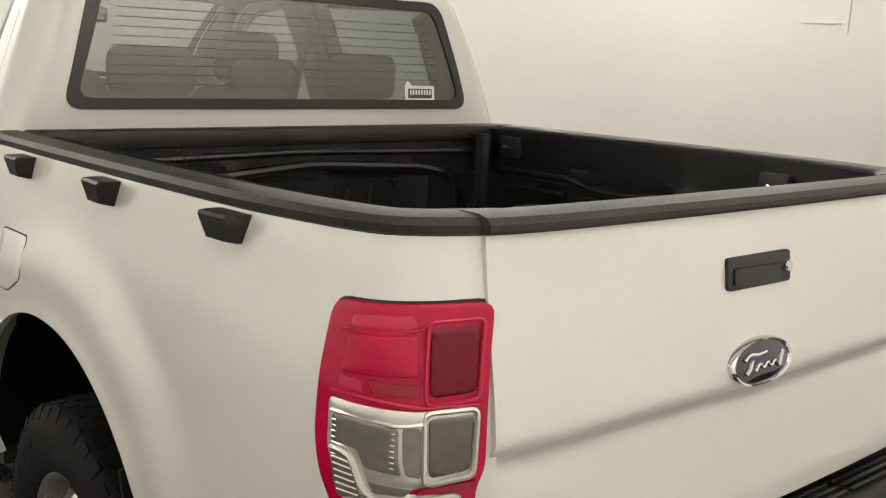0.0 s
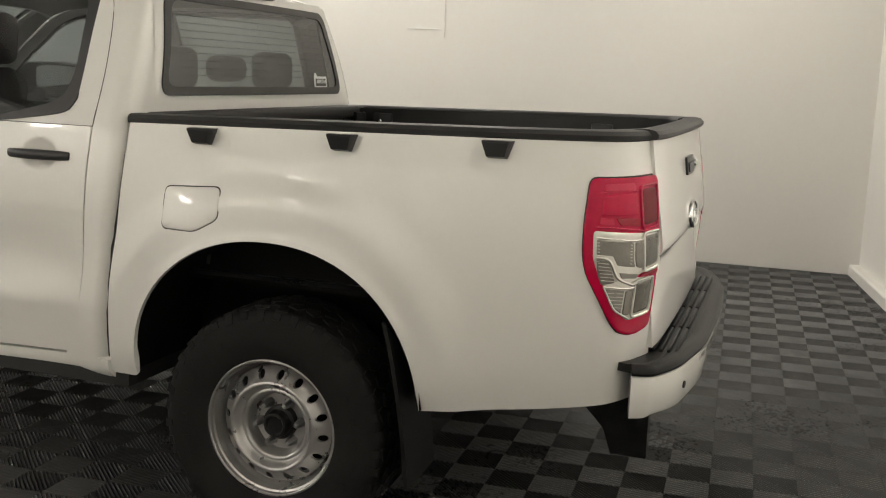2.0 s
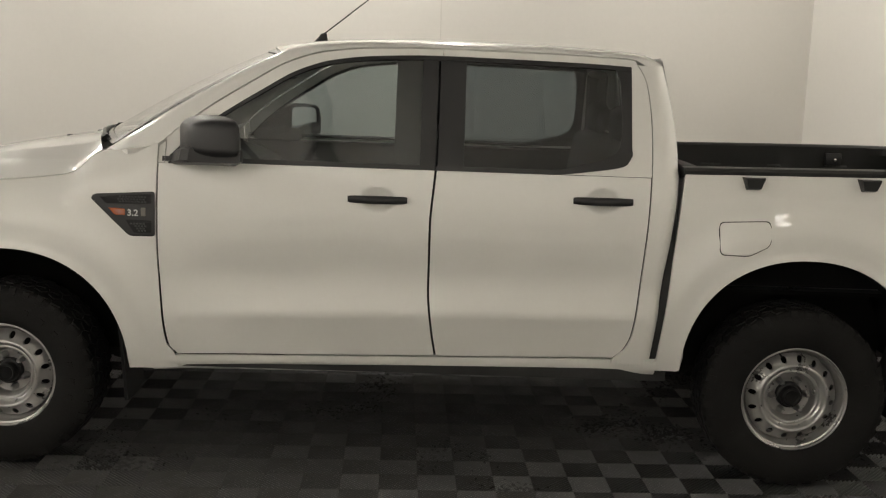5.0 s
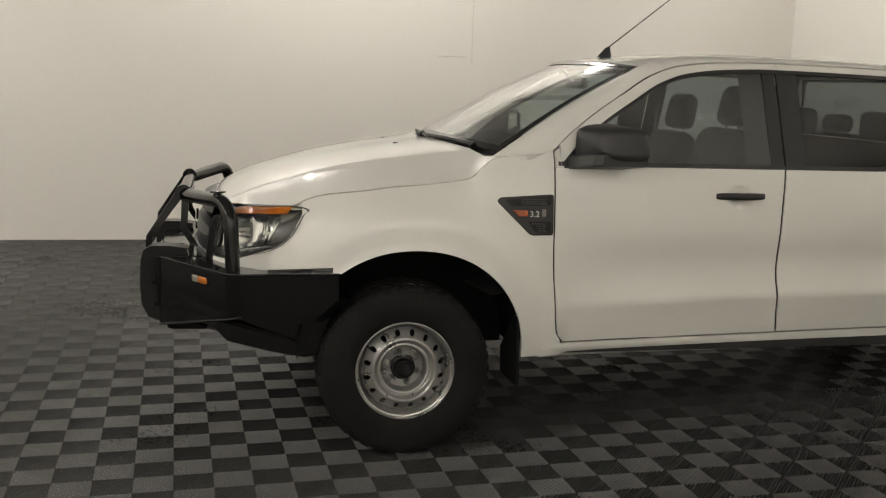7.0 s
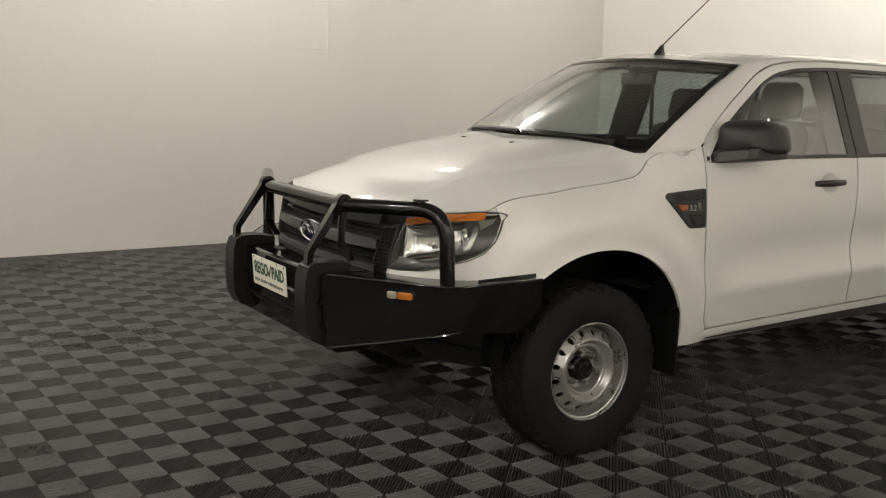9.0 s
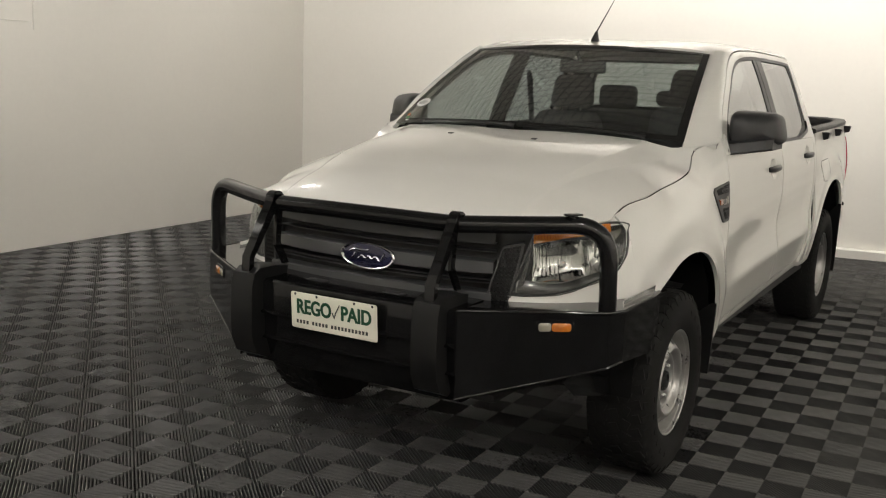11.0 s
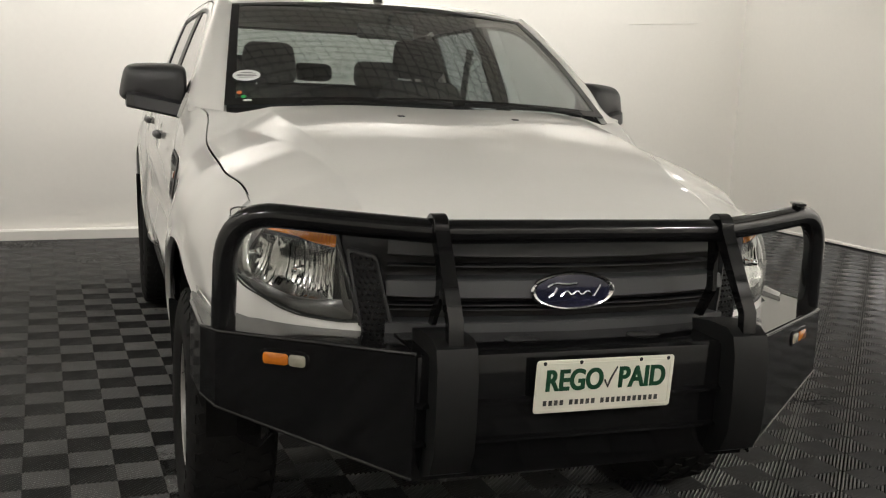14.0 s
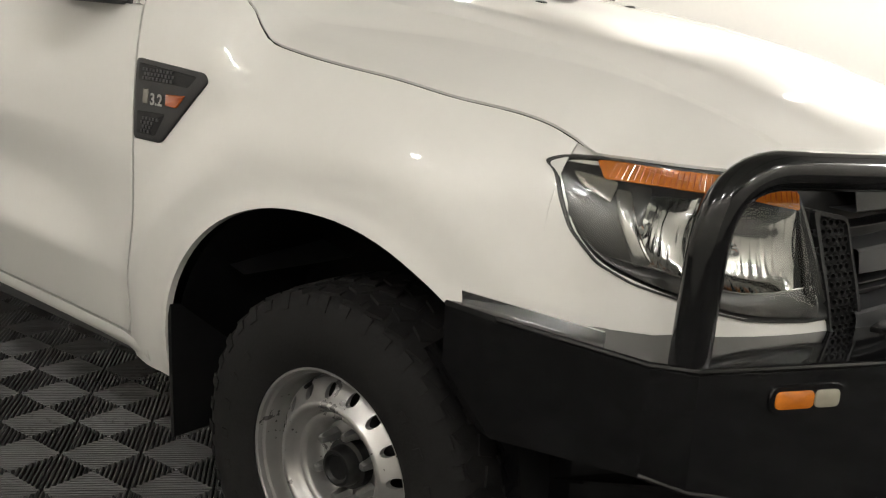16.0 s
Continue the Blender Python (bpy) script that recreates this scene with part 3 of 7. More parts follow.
bm = bmesh.new()
frame_strip(bm, b_gap, lambda z: 0.94, lambda y: glass_top(y) + 0.004, door_top, 44)
part("window_frame", bm, PAINT, front_door)
bm = bmesh.new()
panel(bm, inset(0.0), lambda z: r_gap(z) + 0.0025, lambda z: -0.913, lambda y: BELT(y) - 0.0025, lambda y: door_top(y) - 0.002, steps(6), 26, lip=0.0, gap=0.0)
panel(bm, inset(0.0), lambda z: -0.913, lambda z: -0.58, lambda y: BELT(y) - 0.0025, lambda y: BELT(y) + RISE(y), steps(20), 5, lip=0.0, gap=0.0)
frame_strip(bm, lambda z: -0.914, b_gap, lambda y: glass_top(y) + 0.004, door_top, 30)
part("window_frame", bm, PAINT, rear_door)

# glass, black pillars and waist strips
rear_edge = lambda z: curve([(1.27, -0.60), (1.30, -0.72), (1.33, -0.84), (1.37, -0.895), (1.45, -0.910), (1.62, -0.905), (1.68, -0.885), (1.71, -0.84)], z)

bm = bmesh.new()
panel(bm, inset(0.008), lambda z: -0.075, lambda z: 0.945, lambda y: BELT(y), glass_top, steps(40), 12, lip=0.004, gap=0.001)
part("door_glass", bm, SIDE_GLASS, front_door, "clear door glass")
bm = bmesh.new()
panel(bm, inset(0.008), lambda z: -0.915, lambda z: -0.235, lambda y: BELT(y), glass_top, steps(30), 12, lip=0.004, gap=0.001)
part("door_glass", bm, TINT_GLASS, rear_door, "dark tinted door glass")
bm = bmesh.new()
panel(bm, inset(0.004), lambda z: -0.136 + 0.003, lambda z: -0.07, BELT, glass_top, steps(5), 14, lip=0.01, gap=0.0)
part("pillar_cover", bm, TRIM, front_door)
bm = bmesh.new()
panel(bm, inset(0.004), lambda z: -0.245, lambda z: -0.142, BELT, glass_top, steps(5), 14, lip=0.01, gap=0.0)
part("pillar_cover", bm, TRIM, rear_door)
bm = bmesh.new()
panel(bm, inset(0.005), lambda z: -0.918, lambda z: rear_edge(z) + 0.035, lambda y: BELT(y) + 0.0, lambda y: glass_top(y) + 0.002, steps(6), 30, lip=0.01, gap=0.0)
part("quarter_trim", bm, TRIM, rear_door)
for door, lo, hi in ((front_door, b_gap, lambda z: 0.95), (rear_door, lambda z: -0.915, b_gap)):
    bm = bmesh.new()
    panel(bm, inset(-0.006), lo, hi, lambda y: BELT(y) - 0.004 + max(0.0, RISE(y) - 0.0025), lambda y: BELT(y) + 0.016 + max(0.0, RISE(y) - 0.0025), steps(40), 3, lip=0.02, gap=0.001)
    part("waist_strip", bm, TRIM, door)
    bm = bmesh.new()
    panel(bm, inset(0.001), lo, hi, lambda y: glass_top(y) - 0.012, lambda y: glass_top(y) + 0.005, steps(44), 3, lip=0.01, gap=0.0)
    part("window_seal", bm, TRIM, door)
    bm = bmesh.new()
    panel(bm, inset(0.075), lo, hi, lambda y: SILL(y) + 0.02, lambda y: BELT(y) - 0.005, steps(20), 8, lip=0.03, gap=0.01)
    part("door_card", bm, CABIN_DARK, door)


def handle(y, z, door):
    """A pull handle over a shallow cup."""
    bm = bmesh.new()
    rings = []
    for k in range(25):
        t = k / 24
        yy = y - 0.118 + 0.236 * t
        bow = 0.012 + 0.024 * math.sin(math.pi * min(1, max(0, (t - 0.02) / 0.96))) ** 0.5
        hh = 0.0165 * (0.72 + 0.28 * math.sin(math.pi * t) ** 0.4)
        x0 = -half(yy, z)
        rings.append([bm.verts.new((x0 - bow * (0.55 + 0.45 * math.cos(a)) + 0.004, yy, z + hh * math.sin(a))) for a in [2 * math.pi * q / 12 for q in range(12)]])
    for p, q in zip(rings, rings[1:]):
        for k in range(12):
            bm.faces.new((p[k], p[(k + 1) % 12], q[(k + 1) % 12], q[k]))
    bm.faces.new(rings[0])
    bm.faces.new(rings[-1])
    h = part("door_handle", bm, TRIM, door, "black plastic pull handle")
    return h


handle(0.092, 1.147, front_door)
handle(-0.80, 1.168, rear_door)
TYRE_PROFILE = [(0.214, 0.10), (0.222, 0.118), (0.245, 0.130), (0.285, 0.137), (0.325, 0.133), (0.352, 0.125), (0.366, 0.117), (0.375, 0.104),
                (0.3785, 0.07), (0.379, 0.03), (0.379, -0.03), (0.3785, -0.07), (0.375, -0.104), (0.366, -0.117), (0.325, -0.133), (0.285, -0.137),
                (0.245, -0.130), (0.222, -0.118), (0.214, -0.10)]


def build_wheel(turn):
    """A steel wheel with an all-terrain tyre; its outer face looks to -x."""
    w = new("wheel")
    bm = bmesh.new()
    lathe(bm, [(r, -h) for r, h in TYRE_PROFILE], (0, 0, 0), "x", 72)
    tyre = part("tyre", bm, TYRE, w, "worn black all-terrain tyre")
    # tread blocks in three rows and on the shoulders
    bm = bmesh.new()
    n = 40
    for k in range(n):
        for row, (h, wide, shift) in enumerate(((-0.092, 0.030, 0.0), (-0.047, 0.036, 0.5), (0.0, 0.036, 0.15), (0.047, 0.036, 0.6), (0.092, 0.030, 0.3))):
            a = 2 * math.pi * (k + shift) / n
            t = Matrix.Rotation(a, 4, "X")
            skew = Matrix.Rotation(radians((18, -22, 20, -22, 18)[row]), 3, "Z")
            for v in box(bm, (-wide / 2, -0.0195, -0.006), (wide / 2, 0.0195, 0.0045), 0, turn=None):
                p = skew @ v.co
                v.co = t @ Vector((p.x + h, p.y, p.z + 0.379 - (0.004 if abs(h) > 0.08 else 0)))
        for sgn in (-1, 1):
            t = Matrix.Rotation(2 * math.pi * (k + (0.0 if sgn < 0 else 0.3)) / n, 4, "X")
            long = 0.034 if k % 2 else 0.022
            for v in box(bm, (-0.0035, -0.013, -long / 2), (0.0012, 0.013, long / 2)):
                p = Matrix.Rotation(radians(-24 * sgn), 3, "Y") @ v.co
                v.co = t @ Vector((p.x + 0.120 * sgn, p.y, p.z + 0.359))
    tagged(part("tread", bm, TYRE, tyre), kind="stuff")
    # raised marks on the side wall, too worn to read
    bm = bmesh.new()
    for k in range(26):
        if k % 13 in (0, 1, 2, 3, 4, 5, 6):
            t = Matrix.Rotation(2 * math.pi * k / 26 + 0.4, 4, "X")
            for v in box(bm, (-0.0015, -0.011, -0.010), (0.0015, 0.011, 0.010), 0.001, 1):
                v.co = t @ (v.co + Vector((-0.1365, 0, 0.295)))
    tagged(part("raised_lettering", bm, TYRE, tyre), kind="stuff")
    # rim: flange, well, disc with round holes
    bm = bmesh.new()
    lathe(bm, [(0.219, -0.095), (0.226, -0.106), (0.224, -0.114), (0.216, -0.115), (0.2130, -0.112), (0.2118, -0.101), (0.2055, -0.098), (0.2035, -0.090), (0.2025, -0.070),
               (0.2, -0.062), (0.192, -0.05), (0.186, -0.02), (0.186, 0.06), (0.21, 0.10)], (0, 0, 0), "x", 64)
    rim = part("rim", bm, STEEL, w, "silver-painted steel rim")
    bm = bmesh.new()
    holes, seg = 16, 10
    ring_r0, ring_r1 = 0.146, 0.189

    def disc_x(r):
        return curve([(0.05, -0.030), (0.090, -0.032), (0.096, -0.040), (0.101, -0.070), (0.106, -0.079), (0.112, -0.080), (0.118, -0.078), (0.124, -0.086), (0.131, -0.100), (0.138, -0.106), (0.145, -0.104), (0.152, -0.096), (0.170, -0.080), (0.184, -0.066), (0.195, -0.050)], r)
    prof = [0.052, 0.07, 0.086, 0.091, 0.095, 0.098, 0.101, 0.104, 0.107, 0.112, 0.117, 0.121, 0.126, 0.131, 0.135, 0.139, 0.143, 0.146]
    lathe(bm, [(r, disc_x(r)) for r in prof], (0, 0, 0), "x", 64)
    lathe(bm, [(0.189, disc_x(0.189)), (0.1915, disc_x(0.191) + 0.003), (0.1925, disc_x(0.191) + 0.010), (0.193, -0.02)], (0, 0, 0), "x", 64)
    for k in range(holes):
        a0 = 2 * math.pi * k / holes
        da = 2 * math.pi / holes
        mid_r, mid_a = 0.1665, a0 + da / 2
        inner, outer, back = [], [], []
        for q in range(24):
            th = 2 * math.pi * q / 24
            hr, ha = 0.0145 * math.sin(th), 0.0115 * math.cos(th) / mid_r
            r, a = mid_r + hr, mid_a + ha
            inner.append((r, a))
            ct, st = math.cos(th), math.sin(th)
            m = max(abs(ct), abs(st))
            ro = mid_r + (ring_r1 - ring_r0) / 2 * st / m
            ao = mid_a + da / 2 * ct / m
            outer.append((ro, ao))

        def put(r, a, dx=0.0):
            return bm.verts.new((disc_x(r) + dx, r * math.cos(a), r * math.sin(a)))
        vi, vo, vb = [put(*p) for p in inner], [put(*p) for p in outer], [put(*p, 0.012) for p in inner]
        for q in range(24):
            p = (q + 1) % 24
            bm.faces.new((vi[q], vi[p], vo[p], vo[q]))
            bm.faces.new((vb[q], vb[p], vi[p], vi[q]))
    bmesh.ops.remove_doubles(bm, verts=bm.verts, dist=0.0006)
    part("wheel_disc", bm, STEEL, rim, "silver steel disc with a ring of round holes")
    bm = bmesh.new()
    lathe(bm, [(0.0, -0.078), (0.026, -0.079), (0.032, -0.086), (0.038, -0.085), (0.042, -0.078), (0.045, -0.058), (0.054, -0.054), (0.056, -0.01)], (0, 0, 0), "x", 24)
    part("hub_cap", bm, RUBBER_BLACK, w, "black hub")
    bm = bmesh.new()
    lathe(bm, [(0.0, 0.0), (0.16, 0.0), (0.185, 0.02)], (0, 0, 0), "x", 32)
    part("brake_drum", bm, SHELL, w)
    for k in range(6):
        bm = bmesh.new()
        a = 2 * math.pi * k / 6 + turn
        at = (0, 0.0705 * math.cos(a), 0.0705 * math.sin(a))
        lathe(bm, [(0.0, -0.080), (0.007, -0.079), (0.0105, -0.073), (0.0115, -0.069), (0.013, -0.052), (0.0165, -0.034)], at, "x", 6)
        part("wheel_nut", bm, BARE, rim)
    bm = bmesh.new()
    a = turn + 0.3
    tube(bm, [(-0.05, 0.188 * math.cos(a), 0.188 * math.sin(a)), (-0.085, 0.178 * math.cos(a), 0.178 * math.sin(a))], 0.0045, 8)
    part("valve", bm, TRIM, rim)
    return w


wheel = build_wheel(0.26)
wheel.parent = truck
wheel.matrix_basis = pose(-0.79, 1.607, 0.378) @ Matrix.Diagonal((0.98, 0.985, 0.985, 1))
for x, y, rz, rx in ((-0.775, -1.628, 0, 40), (0.79, 1.607, 180, 25), (0.775, -1.628, 180, 70)):
    twin = copy_thing(wheel, pose(x, y, 0.378, 0, 0, rz) @ pose(0, 0, 0, rx, 0, 0))

# wheel wells, chassis and axles
for y, arch in ((-1.615, ARCH_R), (1.58, ARCH_F)):
    bm = bmesh.new()
    c, a, b, foot = arch

    def well(u, v):
        th = math.pi * u
        yy = c - math.cos(th) * (a + 0.01)
        zz = foot + (b + 0.006) * max(0.0, math.sin(th)) ** 0.9
        return (-0.50 - 0.385 * v, yy, zz)
    sheet(bm, well, steps(30), steps(4))
    sheet(bm, lambda u, v: (-0.50, c - math.cos(math.pi * u) * (a + 0.01), 0.40 + (foot + (b + 0.006) * max(0, math.sin(math.pi * u)) ** 0.9 - 0.40) * v), steps(30), steps(2))
    if y < 0:
        sheet(bm, lambda u, v: (-0.708, c - math.cos(math.pi * u) * (a + 0.01), 0.78 + max(0.0, foot + (b + 0.006) * max(0.0, math.sin(math.pi * u)) ** 0.9 - 0.78) * v), steps(30), steps(2))
        sheet(bm, lambda u, v: (-0.50 - 0.208 * v, c - 0.42 + 0.84 * u, 0.785), steps(2), steps(2))
    liner = part("wheel_arch_liner", bm, LINING, truck)
    both(liner)
    bm = bmesh.new()
    tube(bm, [(-0.74, y, 0.383), (0.74, y, 0.383)], 0.045, 12)
    lathe(bm, [(0.05, -0.15), (0.13, -0.08), (0.13, 0.08), (0.05, 0.15)], (0.0 if y < 0 else 0.15, y, 0.38), "x", 16)
    part("axle", bm, SHELL, truck)
bm = bmesh.new()
for x in (-0.45, 0.45):
    box(bm, (x - 0.04, -2.6, 0.46), (x + 0.04, 2.35, 0.58), 0.01)
for y in (-2.3, -1.1, -0.2, 0.7, 2.1):
    box(bm, (-0.44, y - 0.04, 0.47), (0.44, y + 0.04, 0.56), 0.01)
box(bm, (-0.25, -0.9, 0.36), (0.15, 0.9, 0.50), 0.04)
box(bm, (-0.42, 1.75, 0.36), (0.42, 2.25, 0.40), 0.02)
part("chassis", bm, SHELL, truck)
# inner shell, added in black: closes the panel joints and gives their shade
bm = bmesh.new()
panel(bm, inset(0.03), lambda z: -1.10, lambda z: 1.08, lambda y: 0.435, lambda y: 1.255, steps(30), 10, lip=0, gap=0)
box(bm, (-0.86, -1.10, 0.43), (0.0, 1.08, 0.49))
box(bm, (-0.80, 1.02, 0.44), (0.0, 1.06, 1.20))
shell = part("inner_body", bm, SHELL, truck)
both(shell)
# sills
bm = bmesh.new()


def sill_skin(u, v):
    y = 1.0 - 2.05 * u
    top = SILL(y) - 0.004
    z = (0.412 + 0.014 * u + 0.02 * max(0.0, (u - 0.95) / 0.05) ** 2) * (1 - v) + top * v
    return (-half(y, max(z, 0.44)) - 0.004 * math.sin(math.pi * v) + 0.03 * (1 - v) ** 3, y, z)


sheet(bm, sill_skin, steps(30), steps(8), lip=0.05)
sill = part("sill", bm, PAINT, truck)
both(sill)

# cab corner behind the rear door, round to the cab's back
CAB_BACK = lambda z: curve([(0.45, -1.030), (0.86, -1.068), (1.28, -1.1075), (1.34, -1.108), (1.45, -1.10), (1.74, -1.045)], z)


def cab_corner(s, z):
    """s: 0 at the door's rear edge to 1 on the back."""
    y0, y1 = r_gap(z), CAB_BACK(z)
    r = 0.075 if z > 1.28 else 0.05
    side_len = max(0.005, (y0 - y1) - r)
    arc = r * math.pi / 2
    total = side_len + arc + 0.05
    d = s * total
    x = half(-1.0, z)
    if d < side_len:
        return (-x, y0 - d, z)
    if d < side_len + arc:
        t = (d - side_len) / r
        return (-(x - r + r * math.cos(t)), y0 - side_len - r * math.sin(t), z)
    return (-(x - r - (d - side_len - arc)), y1, z)


bm = bmesh.new()
sheet(bm, lambda u, v: cab_corner(0.004 + 0.996 * u, 0.505 + (1.704 - 0.505) * v), steps(22), steps(44), lip=0.015, flip=1)
corner = part("cab_corner", bm, PAINT, truck)
both(corner)

# roof
ROOF_MID = [(-1.07, 1.742), (-0.98, 1.760), (-0.8, 1.775), (-0.4, 1.789), (0.0, 1.790), (0.3, 1.779), (0.5, 1.757), (0.62, 1.735)]
WS_TOP = lambda x: 0.622 - 0.34 * x * x
WS_LOW = lambda x: 1.385 - 0.36 * x * x


def roof(u, v):
    """u across from -1 to 1, v from the screen to the back."""
    front = WS_TOP(u * 0.62)
    reach = half(-1.0, door_top(-1.0) + 0.006)
    bend = max(0.0, abs(u) * reach - (reach - 0.085)) / 0.085
    back = -1.050 + 0.080 * (1 - math.sqrt(max(0.0, 1 - bend * bend)))
    y = front + (back - front) * v
    xs = half(y, door_top(y) + 0.006)
    zs = door_top(y) + 0.006
    zc = curve(ROOF_MID, y)
    x = xs * u
    z = zs + (zc - zs) * (1 - min(1.0, abs(u)) ** 5) ** 0.6
    z -= 0.018 * max(0.0, (v - 0.95) / 0.05) ** 2
    return (x, y, z)


bm = bmesh.new()
us = [math.copysign(1 - (1 - abs(t)) ** 1.6, t) for t in steps(44, -1, 1)]
sheet(bm, roof, us, steps(40), lip=0.02, flip=-1)
part("roof", bm, PAINT, truck)
for s in (-1, 1):
    bm = bmesh.new()
    tube(bm, [(s * 0.565, 0.40 - 1.42 * k / 20, curve(ROOF_MID, 0.40 - 1.42 * k / 20) - 0.019 + 0.0) for k in range(21)], 0.006, 6)
    part("roof_seam", bm, PAINT, truck)

# screen pillars
def pillar(u, v):
    """u from the roof to the cowl, v from the screen's edge to the door's edge."""
    y_out = 0.40 + (1.06 - 0.40) * u
    z_out = curve(DOOR_TOP + [(1.10, 1.305)], y_out) + 0.006
    a = Vector((-half(min(y_out, 1.0), z_out), y_out, z_out))
    xi = 0.632 + (0.742 - 0.632) * u
    yi = WS_TOP(0.62) + (WS_LOW(0.742) - WS_TOP(0.62)) * u
    zi = 1.722 + (1.318 - 1.722) * u + 0.018 * math.sin(math.pi * u)
    b = Vector((-xi, yi, zi))
    p = b.lerp(a, v)
    n = Vector((-0.55, 0.4, 0.75)).normalized()
    return tuple(p + n * 0.022 * math.sin(math.pi * v) ** 0.8 * (1 - max(0.0, min(1.0, (u - 0.72) / 0.28)) ** 1.5))


bm = bmesh.new()
sheet(bm, pillar, steps(30, 0, 1.05), steps(8), lip=0.02)
both(part("screen_pillar", bm, PAINT, truck))

# windscreen
def screen(u, v, lift=0.0):
    """u across, v from the cowl up."""
    xw = 0.742 + (0.632 - 0.742) * v
    x = xw * u
    y0, y1 = WS_LOW(x), WS_TOP(x * 0.62 / 0.632)
    y = y0 + (y1 - y0) * v
    z0 = 1.350 - 0.032 * u * u
    z1 = 1.738 - 0.016 * u * u
    z = z0 + (z1 - z0) * v + 0.022 * math.sin(math.pi * v)
    return (x, y + lift * 0.4, z + lift)


bm = bmesh.new()
sheet(bm, screen, steps(30, -1, 1), steps(16))
windscreen = part("windscreen", bm, SCREEN_GLASS, truck, "clear curved windscreen")
for nm, us, vs in (("lower_border", steps(30, -1, 1), steps(3, 0, 0.045)), ("upper_border", steps(30, -1, 1), steps(3, 0.945, 1.0)),
                   ("side_border", steps(3, -1, -0.955), steps(16)), ("side_border", steps(3, 0.955, 1), steps(16))):
    bm = bmesh.new()
    sheet(bm, lambda u, v: screen(u, v, 0.003), us, vs)
    part(nm, bm, FRIT, windscreen)

# cab back with its window
def back(x, z, out=0.0):
    return (x, CAB_BACK(z) - 0.012 * (1 - (x / 0.8) ** 2) - out, z)


bm = bmesh.new()
half_back = lambda z: half(-1.0, z) - 0.10
sheet(bm, lambda u, v: back(u * half_back(1.27 + 0.098 * v), 1.27 + 0.098 * v), steps(20, -1, 1), steps(4))
sheet(bm, lambda u, v: back(u * (half(-1, 1.69 + 0.045 * v) - 0.10), 1.692 + 0.045 * v), steps(20, -1, 1), steps(3))
for s in (-1, 1):
    sheet(bm, lambda u, v: back(s * ((0.678 - 0.10 * v) + ((half(-1, 1.366 + 0.33 * v) - 0.095) - (0.678 - 0.10 * v)) * u), 1.366 + 0.33 * v), steps(4), steps(10))
part("cab_back", bm, PAINT, truck)
bm = bmesh.new()
sheet(bm, lambda u, v: back(u * (0.668 - 0.10 * v), 1.372 + 0.325 * v, 0.002), steps(20, -1, 1), steps(8))
rear_window = part("rear_window", bm, BACK_GLASS, truck, "dark tinted rear window")
bm = bmesh.new()
Z0, Z1 = 1.362, 1.707
corners = [(-0.69, Z0), (0.69, Z0), (0.588, Z1), (-0.588, Z1)]


def soft_corners(pts, radius, n=6):
    """A closed outline (x, z) with round corners and fine sides."""
    out = []
    for k in range(4):
        p, q, r = (Vector((*pts[(k + d) % 4], 0)) for d in (-1, 0, 1))
        a, b = q + (p - q).normalized() * radius, q + (r - q).normalized() * radius
        out += [a * (1 - t) ** 2 + q * 2 * t * (1 - t) + b * t * t for t in steps(n)]
        c = r + (q - r).normalized() * radius
        out += [b.lerp(c, t) for t in steps(12)[1:-1]]
    return [(p.x, p.y) for p in out]


edge = soft_corners(corners, 0.055)
inner = soft_corners([(-0.652, Z0 + 0.030), (0.652, Z0 + 0.030), (0.556, Z1 - 0.028), (-0.556, Z1 - 0.028)], 0.045)
outer = soft_corners([(-0.74, Z0 - 0.03), (0.74, Z0 - 0.03), (0.63, Z1 + 0.022), (-0.63, Z1 + 0.022)], 0.02)
rows = [[bm.verts.new(back(x, z, h)) for x, z in ring] for ring, h in ((edge, 0.0), (edge, 0.006), (inner, 0.006), (inner, 0.001))]
for p, q in zip(rows, rows[1:]):
    for k in range(len(edge)):
        bm.faces.new((p[k], p[(k + 1) % len(edge)], q[(k + 1) % len(edge)], q[k]))
part("window_border", bm, FRIT, rear_window)
bm = bmesh.new()
rows = [[bm.verts.new(back(x, z, h)) for x, z in ring] for ring, h in ((outer, -0.001), (edge, 0.0015))]
for k in range(len(edge)):
    bm.faces.new((rows[0][k], rows[0][(k + 1) % len(edge)], rows[1][(k + 1) % len(edge)], rows[1][k]))
part("window_surround", bm, PAINT, truck)
for k in range(9):
    bm = bmesh.new()
    z = 1.43 + 0.025 * k
    tube(bm, [back(x, z, 0.003) for x in steps(12, -0.60 + 0.28 * (z - 1.36), 0.60 - 0.28 * (z - 1.36))], 0.0009, 5)
    part("heater_line", bm, GREY_PRINT, rear_window)
bm = bmesh.new()
box(bm, (-0.15, -1.078, 1.724), (0.15, -1.02, 1.760), 0.012)
lampb = part("brake_lamp", bm, TRIM, truck)
bm = bmesh.new()
box(bm, (-0.13, -1.084, 1.729), (0.13, -1.062, 1.754), 0.006)
part("lens", bm, DARK_RED, lampb, "dark red lens")
